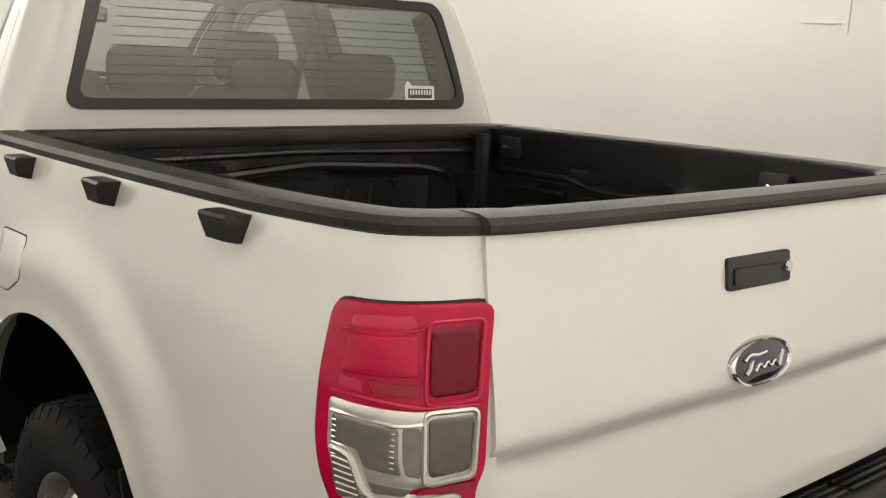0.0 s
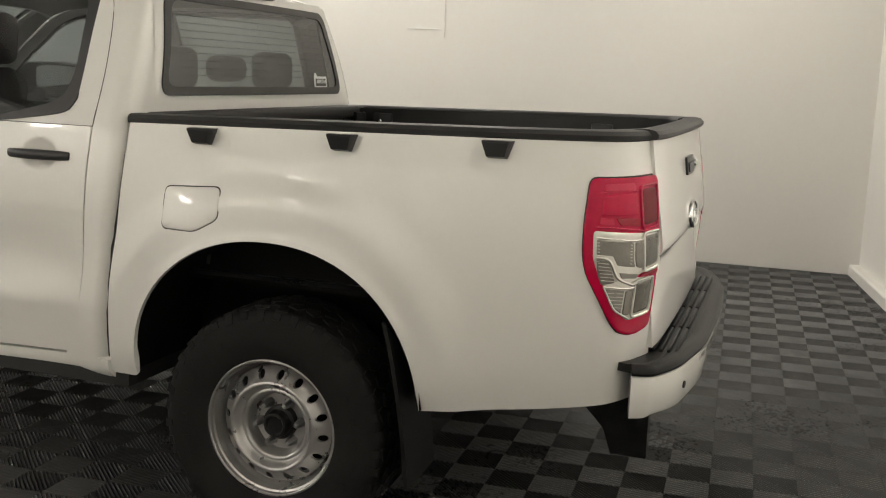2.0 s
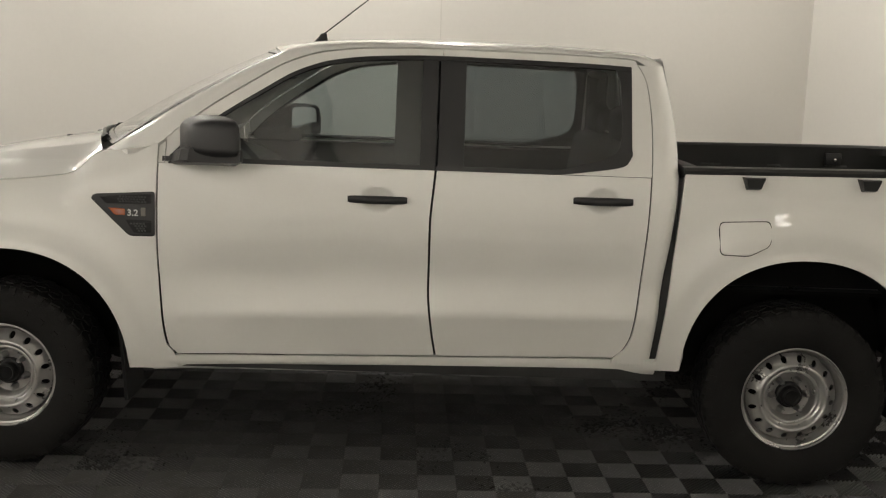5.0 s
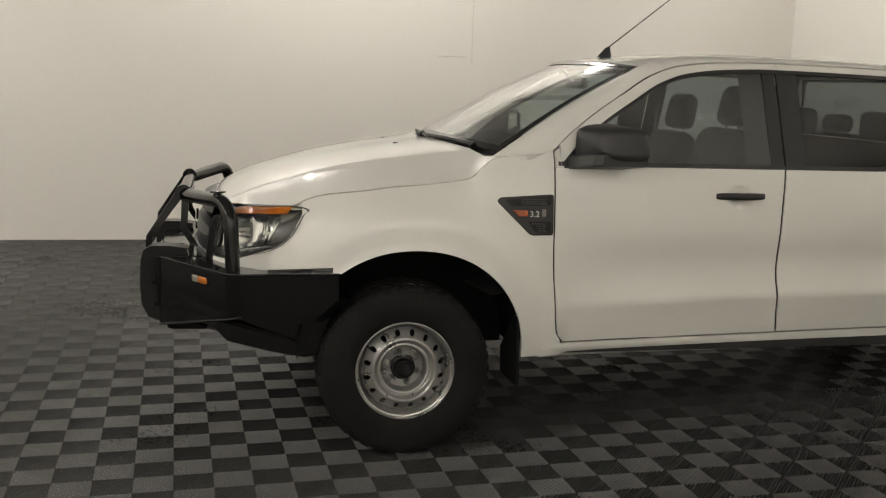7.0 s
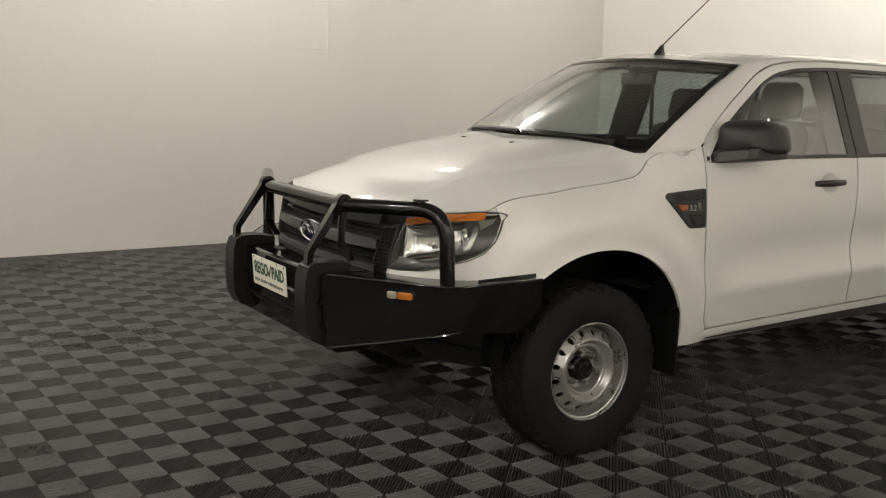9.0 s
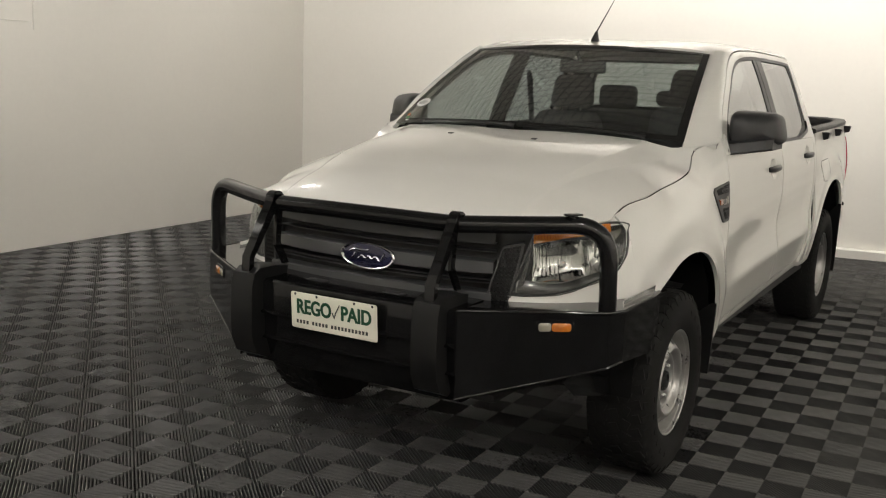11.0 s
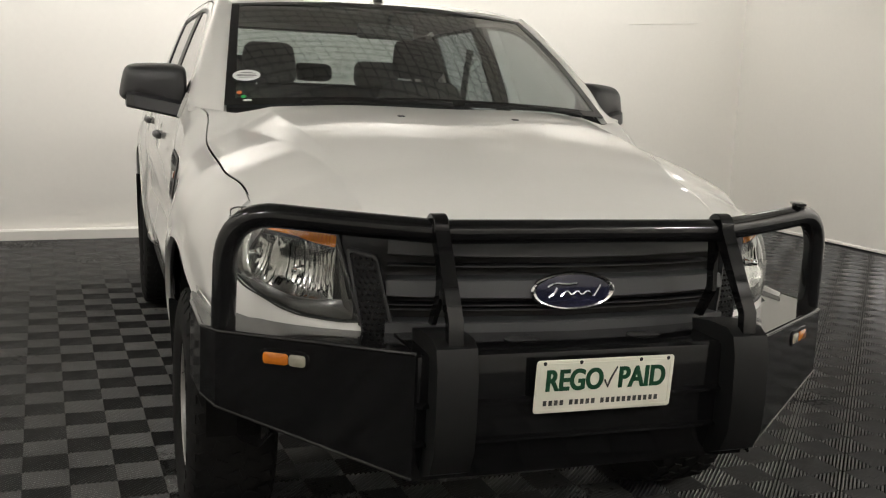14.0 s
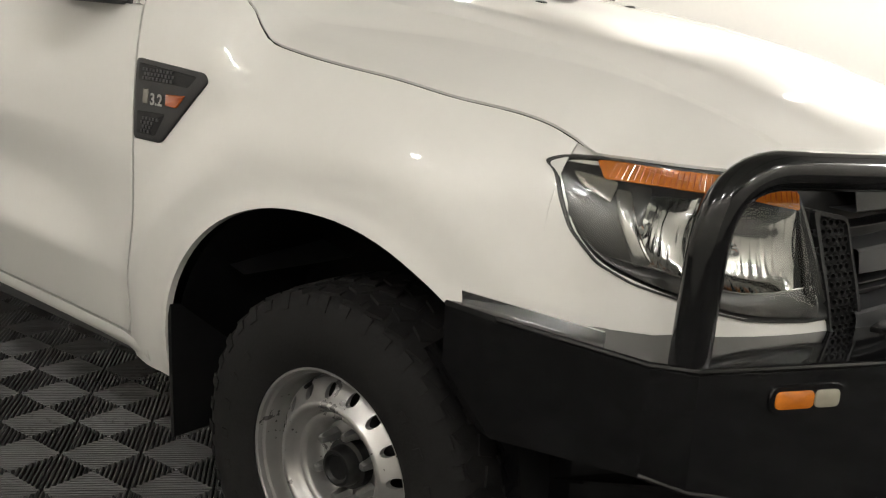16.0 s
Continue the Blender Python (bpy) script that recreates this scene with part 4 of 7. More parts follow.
def nose(s, z, lift=0.0):
    """The skin of the nose on the left side; s metres from the middle line."""
    x, y = lerp_table(NOSE_X, abs(s)), lerp_table(NOSE_Y, abs(s))
    e = 0.004
    d = Vector((lerp_table(NOSE_X, abs(s) + e) - x, lerp_table(NOSE_Y, abs(s) + e) - y, 0)).normalized()
    n = Vector((-d.y, d.x, 0))
    n = n if n.y > 0 or n.x > 0 else -n
    lean = curve([(0.6, 0.03), (0.85, 0.015), (0.95, 0.0), (1.02, -0.012), (1.07, -0.035), (1.13, -0.07)], z) * curve([(0, 1), (0.6, 0.9), (0.95, 0.2), (1.1, 0.0)], abs(s))
    blend = max(0.0, min(1.0, (2.34 - y) / 0.22))
    x += blend * (half(y, z) - half(y, 0.95))
    p = Vector((x, y, z)) + n * (lift + lean)
    return (-p.x if s >= 0 else p.x, p.y, p.z)


def s_at_x(x):
    return next((s for s, q in NOSE_X if q >= x), NOSE_S[-1])


# bonnet
HOOD_MID = [(1.20, 1.350), (1.35, 1.338), (1.45, 1.325), (1.7, 1.290), (1.95, 1.245), (2.2, 1.178), (2.32, 1.128), (2.39, 1.085), (2.42, 1.045)]
HOOD_EDGE_X = [(1.1, 0.785), (1.3, 0.800), (1.6, 0.805), (1.9, 0.795), (2.06, 0.772), (2.13, 0.748), (2.18, 0.735), (2.23, 0.716), (2.28, 0.684), (2.34, 0.622), (2.40, 0.57)]
HOOD_EDGE_Z = [(2.03, 1.00), (2.08, 1.080), (2.2, 1.078), (2.28, 1.076), (2.34, 1.058), (2.40, 1.045)]
NOSE_PLAN = [(p.x, p.y) for p in NOSE]


def hood(u, v):
    """u across from -1 to 1, v from the cowl to the nose."""
    xe_nom = 0.80
    xx = u * xe_nom
    back_y = WS_LOW(xx) + 0.012
    front_x = lerp_table([(0, 0), (0.70, 0.52), (0.82, 0.54), (1.0, 0.684)], abs(u))
    front_y = lerp_table(NOSE_PLAN, front_x) - 0.045 + 0.012 * abs(u)
    y = back_y + (front_y - back_y) * v
    side_x = -wing_side(min(y, 2.045), curve(FENDER_TOP, min(y, 2.045)) - 0.0045)[0] - 0.0030
    mix = max(0.0, min(1.0, (y - 1.98) / 0.08))
    xe = side_x * (1 - mix) + min(side_x, curve(HOOD_EDGE_X, y)) * mix
    run = max(0.0, min(1.0, (2.10 - y) / 0.75))
    inner = min(0.52 + 0.075 * run, xe * 0.80)
    outer_x = min(inner + 0.012 + 0.100 * run, xe * 0.97)
    t = abs(u)
    x = math.copysign(lerp_table([(0, 0), (0.70, inner), (0.82, outer_x), (1.0, xe)], t), u)
    t = abs(x) / xe
    zc = curve(HOOD_MID, y + 0.12 * (xx * xx) * v)
    ze = max(curve(FENDER_TOP, y) - 0.001, curve(HOOD_EDGE_Z, y)) if y > 2.03 else curve(FENDER_TOP, y) - 0.001
    z = zc - (zc - ze) * (0.30 * t ** 2 + 0.70 * t ** 5)
    # a raised middle with a sharp-edged facet down each side, which runs out towards the nose
    step = max(0.0, min(1.0, (outer_x - abs(x)) / (outer_x - inner)))
    edge = max(0.0, min(1.0, (xe - abs(x)) / 0.07))
    lift = 0.024 * run ** 0.8 * (step - 0.5) * edge
    crown = -0.004 * math.exp(-(x / 0.16) ** 2) * run
    return (x, y, z + lift + crown)


bm = bmesh.new()
us = sorted({round(k * q, 5) for k in (-1, 1) for q in steps(40) + [0.694, 0.706, 0.814, 0.826, 0.985]})
vs = [1 - (1 - t) ** 1.4 for t in steps(50)]
sheet(bm, hood, us, vs, lip=0.0055)
bonnet = part("bonnet", bm, PAINT, truck, sharp=24)
bm = bmesh.new()
sheet(bm, lambda u, v: (u * 0.76, WS_LOW(u * 0.76) + 0.03 - 0.075 * v, 1.306 + 0.012 * v - 0.03 * u * u), steps(24, -1, 1), steps(3), lip=0.02)
part("cowl_panel", bm, TRIM, truck, "black plastic cowl below the windscreen")
for s in (-1, 1):
    bm = bmesh.new()
    z = 1.298
    box(bm, (s * 0.205 - 0.013, 1.545, z + 0.004), (s * 0.205 + 0.013, 1.572, z + 0.022), 0.006)
    part("washer_nozzle", bm, TRIM, bonnet, "small black washer nozzle")

def patch(bm, skin, outline, lift, depth, rings=(1.0, 0.97, 0.9, 0.7, 0.4), dome=0.0):
    """A plate with any outline (s, z) laid on a skin, domed, its edge going down by depth."""
    m = Vector((sum(p[0] for p in outline) / len(outline), sum(p[1] for p in outline) / len(outline)))
    rows = []
    for k, r in enumerate(rings):
        h = lift + dome * (1 - r ** 2) - (0.0015 if k == 0 else 0)
        rows.append([bm.verts.new(skin(m.x + (p[0] - m.x) * r, m.y + (p[1] - m.y) * r, h)) for p in outline])
    low = [bm.verts.new(skin(p[0], p[1], lift - depth)) for p in outline]
    n = len(outline)
    allrows = [low] + rows
    for a, b in zip(allrows, allrows[1:]):
        for k in range(n):
            q = (k + 1) % n
            bm.faces.new((a[k], a[q], b[q], b[k]))
    mid = bm.verts.new(skin(m.x, m.y, lift + dome))
    for k in range(n):
        bm.faces.new((rows[-1][k], rows[-1][(k + 1) % n], mid))


def smooth_ring(pts, radius=0.02, n=5, fill=0.02):
    """A closed outline with rounded corners and evenly cut sides."""
    out = []
    k = len(pts)
    for i in range(k):
        a, b, c = (Vector((*pts[(i + d) % k], 0)) for d in (-1, 0, 1))
        r = min(radius, (a - b).length * 0.45, (c - b).length * 0.45)
        p, q = b + (a - b).normalized() * r, b + (c - b).normalized() * r
        for j in range(n + 1):
            t = j / n
            w = p * (1 - t) ** 2 + b * 2 * t * (1 - t) + q * t * t
            out.append((w.x, w.y))
    done = []
    for p, q in zip(out, out[1:] + out[:1]):
        d = math.dist(p, q)
        m = max(1, int(d / fill))
        done += [(p[0] + (q[0] - p[0]) * j / m, p[1] + (q[1] - p[1]) * j / m) for j in range(m)]
    return done


def s_at_y(y):
    """The way along the nose at which it has come back to y."""
    return next((s for s, q in NOSE_Y if q <= y), NOSE_S[-1])


# lower edge of the lamps along the nose
LAMP_LOW = [(2.03, 1.075), (2.045, 1.050), (2.073, 1.004), (2.096, 0.963), (2.146, 0.914), (2.206, 0.886), (2.259, 0.866), (2.302, 0.848), (2.341, 0.836), (2.387, 0.829)]

# white bumper skin below the lamps
bm = bmesh.new()
S_END = NOSE_S[-1] - (NOSE_S[-1] - s_at_y(2.0492))
sheet(bm, lambda u, v: nose(s_at_x(0.522) + (S_END - s_at_x(0.522)) * u, 0.74 + (curve(LAMP_LOW, lerp_table(NOSE_Y, s_at_x(0.522) + (S_END - s_at_x(0.522)) * u)) + 0.0015 - 0.74) * v, 0.0), steps(40), steps(12))
sheet(bm, lambda u, v: nose(s_at_x(0.45) + (s_at_x(0.56) - s_at_x(0.45)) * u, 0.74 + 0.068 * v, -0.002), steps(8), steps(3))
LAMP_TOP = [(2.02, 1.074), (2.095, 1.073), (2.15, 1.069), (2.30, 1.063), (2.38, 1.04)]
sheet(bm, lambda u, v: nose(s_at_y(2.37) + (s_at_y(2.03) - s_at_y(2.37)) * u, curve(LAMP_TOP, 2.37 - 0.34 * u) - 0.012 + (max(0.014, curve(FENDER_TOP, 2.37 - 0.34 * u) - 0.003 - curve(LAMP_TOP, 2.37 - 0.34 * u) + 0.012)) * v, -0.010), steps(24), steps(4))
both(part("bumper_corner", bm, PAINT, truck))
bm = bmesh.new()
sheet(bm, lambda u, v: nose(u * s_at_x(0.60), 0.62 + 0.44 * v, -0.05), steps(24, -1, 1), steps(8))
part("grille_back", bm, SHELL, truck)

# headlamps
LAMP = ([(s_at_x(0.527), 0.832), (s_at_x(0.590), 1.046), (s_at_y(2.30), 1.069), (s_at_y(2.15), 1.073), (s_at_y(2.095), 1.075), (s_at_y(2.045), 1.076), (s_at_y(2.036), 1.066)]
        + [(s_at_y(y), z) for y, z in LAMP_LOW[1:]])


def build_headlamp(side_sign):
    skin = lambda s, z, h: nose(s * side_sign, z, h + 0.004)
    lamp_top = new("headlamp")
    lamp_top.parent = truck
    ring = smooth_ring(LAMP, 0.012, 4, 0.02)
    m = Vector((s_at_y(2.27), 0.955))

    def shrink(p, r):
        return m.x + (p[0] - m.x) * r, m.y + (p[1] - m.y) * r

    def rings_of(bm, ring, levels, close=True):
        rows = [[bm.verts.new(skin(*shrink(p, r), h)) for p in ring] for r, h in levels]
        for a, b in zip(rows, rows[1:]):
            for k in range(len(ring)):
                bm.faces.new((a[k], a[(k + 1) % len(ring)], b[(k + 1) % len(ring)], b[k]))
        if close:
            bm.faces.new(rows[-1])
    bm = bmesh.new()
    rings_of(bm, ring, ((1.0, -0.02), (1.0, 0.0), (0.975, 0.0), (0.96, -0.006), (0.80, -0.050), (0.6, -0.060), (0.3, -0.062)))
    part("lamp_bowl", bm, LAMP_GREY, lamp_top, "dark grey lamp housing")
    # reflectors: bright bowls pressed with upright flutes and level steps
    def fluted(bm, sa, sb, z_low, z_high, flutes, tiers, sink):
        def at(u, v):
            q = sa + (sb - sa) * u
            zz = z_low(q) + (z_high(q) - z_low(q)) * v
            bowl = sink * (0.08 + (4.0 * u * (1 - u)) ** 0.8 * (4.0 * v * (1 - v)) ** 0.8)
            flute = 0.0014 * abs(math.sin(math.pi * u * flutes)) * (0.3 + 0.7 * math.sin(2.1 + 5 * u + 4 * v) ** 2)
            tier = 0.0022 * max(0.0, math.sin(math.pi * (v * tiers + 0.2 * math.sin(5 * u)))) ** 3
            return skin(q, zz, -0.004 - bowl - flute - tier)
        sheet(bm, at, steps(110), steps(36))
    lamp_foot = lambda q: curve(LAMP_LOW, lerp_table(NOSE_Y, q))
    low_edge = lambda q: lamp_foot(q) + curve([(s_at_x(0.58), 0.058), (s_at_x(0.68), 0.040), (s_at_y(2.25), 0.036), (s_at_y(2.16), 0.022)], q)
    high_edge = lambda q: 1.026 + 0.012 * (q - s_at_x(0.60))
    bm = bmesh.new()
    fluted(bm, s_at_x(0.600), s_at_y(2.262), low_edge, high_edge, 12, 3, 0.036)
    bowl = part("main_reflector", bm, REFLECTOR, lamp_top, "bright fluted reflector bowl", sharp=28)
    bm = bmesh.new()
    fluted(bm, s_at_y(2.258), s_at_y(2.188), low_edge, lambda q: 1.026, 6, 3, 0.030)
    part("side_reflector", bm, REFLECTOR, lamp_top, "fluted side reflector", sharp=28)
    for at_s, at_z, r in ((s_at_x(0.685), 0.945, 0.013), (s_at_y(2.212), 0.972, 0.018)):
        bm = bmesh.new()
        o, q = Vector(skin(at_s, at_z, -0.040)), Vector(skin(at_s, at_z, -0.004))
        tube(bm, [o, o.lerp(q, 0.45), o.lerp(q, 0.5), o.lerp(q, 0.8), q], [r, r, 0.011, 0.010, 0.005], 14)
        part("bulb", bm, CHROME, bowl)
    # smoky skirt below the reflectors, with a bright step along its top
    bm = bmesh.new()
    sa, sb = s_at_x(0.556), s_at_y(2.130)
    sheet(bm, lambda u, v: skin(sa + (sb - sa) * u, lamp_foot(sa + (sb - sa) * u) + 0.008 + (low_edge(sa + (sb - sa) * u) - lamp_foot(sa + (sb - sa) * u) - 0.010) * v, -0.003 - 0.010 * v * v), steps(40), steps(5))
    skirt = part("bezel", bm, LAMP_SMOKE, lamp_top, "smoky grey skirt below the reflectors")
    bm = bmesh.new()
    tube(bm, [skin(sa + (sb - sa) * u, low_edge(sa + (sb - sa) * u) - 0.002, -0.011) for u in steps(30)], 0.0016, 6)
    part("bright_step", bm, SILVER_LENS, skirt)
    # smoked bezel towards the grille and grey tip round the wing
    bm = bmesh.new()
    patch(bm, skin, smooth_ring([(s_at_x(0.536), 0.845), (s_at_x(0.588), 1.026), (s_at_x(0.602), 1.020), (s_at_x(0.580), 0.872)], 0.006, 3, 0.012), -0.004, 0.012, rings=(1.0, 0.9, 0.6))
    part("bezel", bm, LAMP_SMOKE, lamp_top, "smoky grey inner bezel")
    bm = bmesh.new()
    patch(bm, skin, smooth_ring([(s_at_y(2.190), 1.036), (s_at_y(2.150), 1.056), (s_at_y(2.052), 1.066), (s_at_y(2.075), 1.016), (s_at_y(2.105), 0.968), (s_at_y(2.150), 0.930), (s_at_y(2.190), 0.922)], 0.010, 3, 0.012), -0.004, 0.012, rings=(1.0, 0.9, 0.6))
    tip = part("bezel", bm, LAMP_SMOKE, lamp_top, "smoky grey lamp tip")
    bm = bmesh.new()
    patch(bm, skin, smooth_ring([(s_at_y(2.146), 1.040), (s_at_y(2.082), 1.054), (s_at_y(2.094), 1.030), (s_at_y(2.148), 1.008)], 0.008, 3, 0.012), 0.0, 0.006, rings=(1.0, 0.85, 0.5), dome=0.003)
    part("side_marker", bm, GREY_PANEL, tip, "silvered clear side marker")
    bm = bmesh.new()
    patch(bm, skin, smooth_ring([(s_at_y(2.152), 1.030), (s_at_y(2.172), 1.030), (s_at_y(2.214), 0.922), (s_at_y(2.198), 0.914)], 0.006, 3, 0.012), -0.002, 0.012, rings=(1.0, 0.8, 0.4), dome=0.004)
    part("bright_blade", bm, REFLECTOR, tip, "bright slanted blade")
    bm = bmesh.new()
    patch(bm, skin, smooth_ring([(s_at_x(0.583), 1.014), (s_at_x(0.587), 1.042), (s_at_y(2.30), 1.066), (s_at_y(2.15), 1.070), (s_at_y(2.105), 1.071), (s_at_y(2.12), 1.044), (s_at_y(2.20), 1.042), (s_at_y(2.32), 1.034)], 0.005, 3, 0.012),
          0.003, 0.008, rings=(1.0, 0.85, 0.5))
    strip_ob = part("indicator", bm, AMBER, lamp_top, "amber indicator strip")
    for k in range(34):
        bm = bmesh.new()
        q = s_at_x(0.60) + (s_at_y(2.135) - s_at_x(0.60)) * (k + 0.5) / 34
        y = lerp_table(NOSE_Y, q)
        lo_z, hi_z = curve([(2.12, 1.046), (2.20, 1.044), (2.32, 1.036), (2.40, 1.020)], y), curve([(2.12, 1.068), (2.15, 1.068), (2.30, 1.063), (2.40, 1.045)], y)
        tube(bm, [skin(q, lo_z, 0.003), skin(q, hi_z, 0.003)], 0.0010, 5)
        part("lens_rib", bm, SIDE_AMBER, strip_ob)
    bm = bmesh.new()
    rings_of(bm, ring, ((1.0, 0.0015), (0.9, 0.0040), (0.5, 0.0075), (0.2, 0.0085)))
    part("lens", bm, LAMP_GLASS, lamp_top, "clear headlamp lens")


build_headlamp(1)
build_headlamp(-1)

# grille: bars, side meshes, oval badge
grille = new("grille")
grille.parent = truck


def bar(bm, s0, s1, z0, z1, front, drop=0.0):
    """A grille bar that bows with the nose and tapers to its ends."""
    def fn(u, v):
        s = s0 + (s1 - s0) * u
        t = abs(s) / 0.45
        zz = [z0, z0, z0 + 0.004, z1 - 0.004, z1, z1][v]
        h = [-0.05, front - 0.006, front, front, front - 0.006, -0.05][v]
        mid = (z0 + z1) / 2
        zz = mid + (zz - mid) * (1 - 0.15 * t * t) - drop * t * t
        return nose(s, zz, h)
    sheet(bm, fn, steps(24), range(6))


for z0, z1, front in ((0.999, 1.048, 0.006), (0.897, 0.948, 0.012), (0.786, 0.842, 0.012)):
    bm = bmesh.new()
    bar(bm, -s_at_x(0.47), s_at_x(0.47), z0, z1, front)
    part("grille_bar", bm, GRILLE_GREY, grille, "dark grey grille bar", sharp=20)
for z0 in (0.862, 0.874, 0.972):
    bm = bmesh.new()
    bar(bm, -s_at_x(0.46), s_at_x(0.46), z0, z0 + 0.006, -0.012)
    part("grille_slat", bm, TRIM, grille)
for sg in (-1, 1):
    bm = bmesh.new()
    skin = lambda s, z, h: nose(sg * s, z, h)
    ring = smooth_ring([(s_at_x(0.432), 0.80), (s_at_x(0.488), 1.0), (s_at_x(0.574), 1.015), (s_at_x(0.517), 0.80)], 0.012, 3, 0.02)
    patch(bm, skin, ring, -0.004, 0.03, rings=(1.0, 0.97))
    mesh_panel = part("side_mesh", bm, SHELL, grille, "black hexagon mesh beside the grille")
    bm = bmesh.new()
    inner = [Vector((*p, 0)) for p in ring]
    m = sum(inner, Vector()) / len(inner)
    prev = None
    loops = []
    for r, h in ((1.0, -0.004), (1.0, 0.008), (0.90, 0.008), (0.88, -0.002)):
        loops.append([bm.verts.new(skin(m.x + (p.x - m.x) * (r if r == 1 else r - 0.06), m.y + (p.y - m.y) * (r + 0.03 if r < 1 else r), h)) for p in inner])
    for a, b in zip(loops, loops[1:]):
        for k in range(len(inner)):
            bm.faces.new((a[k], a[(k + 1) % len(inner)], b[(k + 1) % len(inner)], b[k]))
    part("mesh_frame", bm, TRIM, mesh_panel)
    bm = bmesh.new()
    for r in range(13):
        for q in range(6):
            z = 0.815 + 0.0148 * r
            t = (z - 0.80) / 0.2
            s0 = s_at_x(0.432) + (s_at_x(0.488) - s_at_x(0.432)) * t
            s = s0 + 0.012 + 0.0145 * (q + 0.5 * (r % 2))
            if s > s0 + 0.083:
                continue
            hexa = [(s + 0.0078 * math.cos(a), z + 0.0078 * math.sin(a)) for a in (math.pi / 6 + k * math.pi / 3 for k in range(6))]
            f = [bm.verts.new(skin(*p, 0.006)) for p in hexa]
            g = [bm.verts.new(skin(s + (p[0] - s) * 0.68, z + (p[1] - z) * 0.68, 0.006)) for p in hexa]
            w = [bm.verts.new(skin(s + (p[0] - s) * 0.6, z + (p[1] - z) * 0.6, -0.003)) for p in hexa]
            for k in range(6):
                bm.faces.new((f[k], f[(k + 1) % 6], g[(k + 1) % 6], g[k]))
                bm.faces.new((g[k], g[(k + 1) % 6], w[(k + 1) % 6], w[k]))
    part("hexagon_mesh", bm, RUBBER_BLACK, mesh_panel)


def oval_badge(parent, to_world, a, b):
    """A domed oval: chrome rim, navy field and pale script strokes drawn as plain bars."""
    bm = bmesh.new()
    rows = [[bm.verts.new(to_world(a * r * math.cos(t), b * r * math.sin(t), h)) for t in steps(47, 0, 2 * math.pi * 47 / 48)]
            for r, h in ((1.0, 0.0), (0.985, 0.008), (0.94, 0.012), (0.88, 0.010), (0.86, 0.007))]
    for p, q in zip(rows, rows[1:]):
        for k in range(48):
            bm.faces.new((p[k], p[(k + 1) % 48], q[(k + 1) % 48], q[k]))
    badge = part("oval_badge", bm, CHROME, parent, "chrome-rimmed navy oval badge")
    bm = bmesh.new()
    rows = [[bm.verts.new(to_world(a * r * math.cos(t), b * r * math.sin(t), h)) for t in steps(47, 0, 2 * math.pi * 47 / 48)] for r, h in ((0.87, 0.007), (0.6, 0.0095), (0.3, 0.0108))]
    for p, q in zip(rows, rows[1:]):
        for k in range(48):
            bm.faces.new((p[k], p[(k + 1) % 48], q[(k + 1) % 48], q[k]))
    bm.faces.new(rows[-1])
    part("field", bm, NAVY, badge, "navy field")
    # flowing strokes, kept as plain shapes
    for pts, wide in ((((-0.62, 0.22), (-0.46, 0.44), (-0.16, 0.36), (0.06, 0.42)), 0.075), (((-0.40, 0.20), (-0.46, -0.12), (-0.58, -0.32)), 0.085),
                      (((-0.30, -0.26), (-0.16, 0.06), (-0.06, -0.26), (0.08, 0.06), (0.18, -0.26), (0.32, 0.06), (0.44, -0.26)), 0.07), (((0.48, -0.28), (0.56, 0.04), (0.62, 0.32)), 0.07)):
        bm = bmesh.new()
        line = rounded([(p[0] * a, p[1] * b, 0) for p in pts], 0.02, 4)
        tube(bm, [to_world(p.x, p.y, 0.0108) for p in line], wide * b, 6)
        part("raised_stroke", bm, CHROME, badge)
    return badge


oval_badge(grille, lambda x, z, h: (-x, 2.494 + h, 0.917 + z), 0.122, 0.050)

# bull bar
BAR_TOP = 0.812
bull = new("bull_bar")
bull.parent = truck
# plan of the bar's skin, from the middle outwards and back to the wheel arch
BAR = [(0.0, 2.680), (0.355, 2.680), (0.47, 2.655), (0.895, 2.365), (0.925, 2.30), (0.925, 2.02), (0.915, 1.90)]
BAR_LOW = [0.475, 0.475, 0.500, 0.615, 0.630, 0.60, 0.70]


def bar_side(sg):
    bm = bmesh.new()
    pts = BAR[2:]
    lows = BAR_LOW[2:]
    rows = []
    for (x, y), low in zip(pts, lows):
        back_in = 0.07
        rows.append([bm.verts.new((sg * q[0], q[1], q[2])) for q in (
            (x - 0.02, y - 0.06, low + 0.005), (x, y, low), (x, y, BAR_TOP - 0.008), (x - 0.006, y - 0.006, BAR_TOP), (x - 0.10, y - 0.13 if y > 2.2 else y, BAR_TOP - 0.002), (x - 0.12, y - 0.14 if y > 2.2 else y, BAR_TOP - 0.05))])
    for a, b in zip(rows, rows[1:]):
        for k in range(5):
            bm.faces.new((a[k], a[k + 1], b[k + 1], b[k]))
    bm.faces.new(rows[-1])
    return part("bar_wing", bm, GLOSS_BLACK, bull, "gloss black folded steel wing", sharp=20)


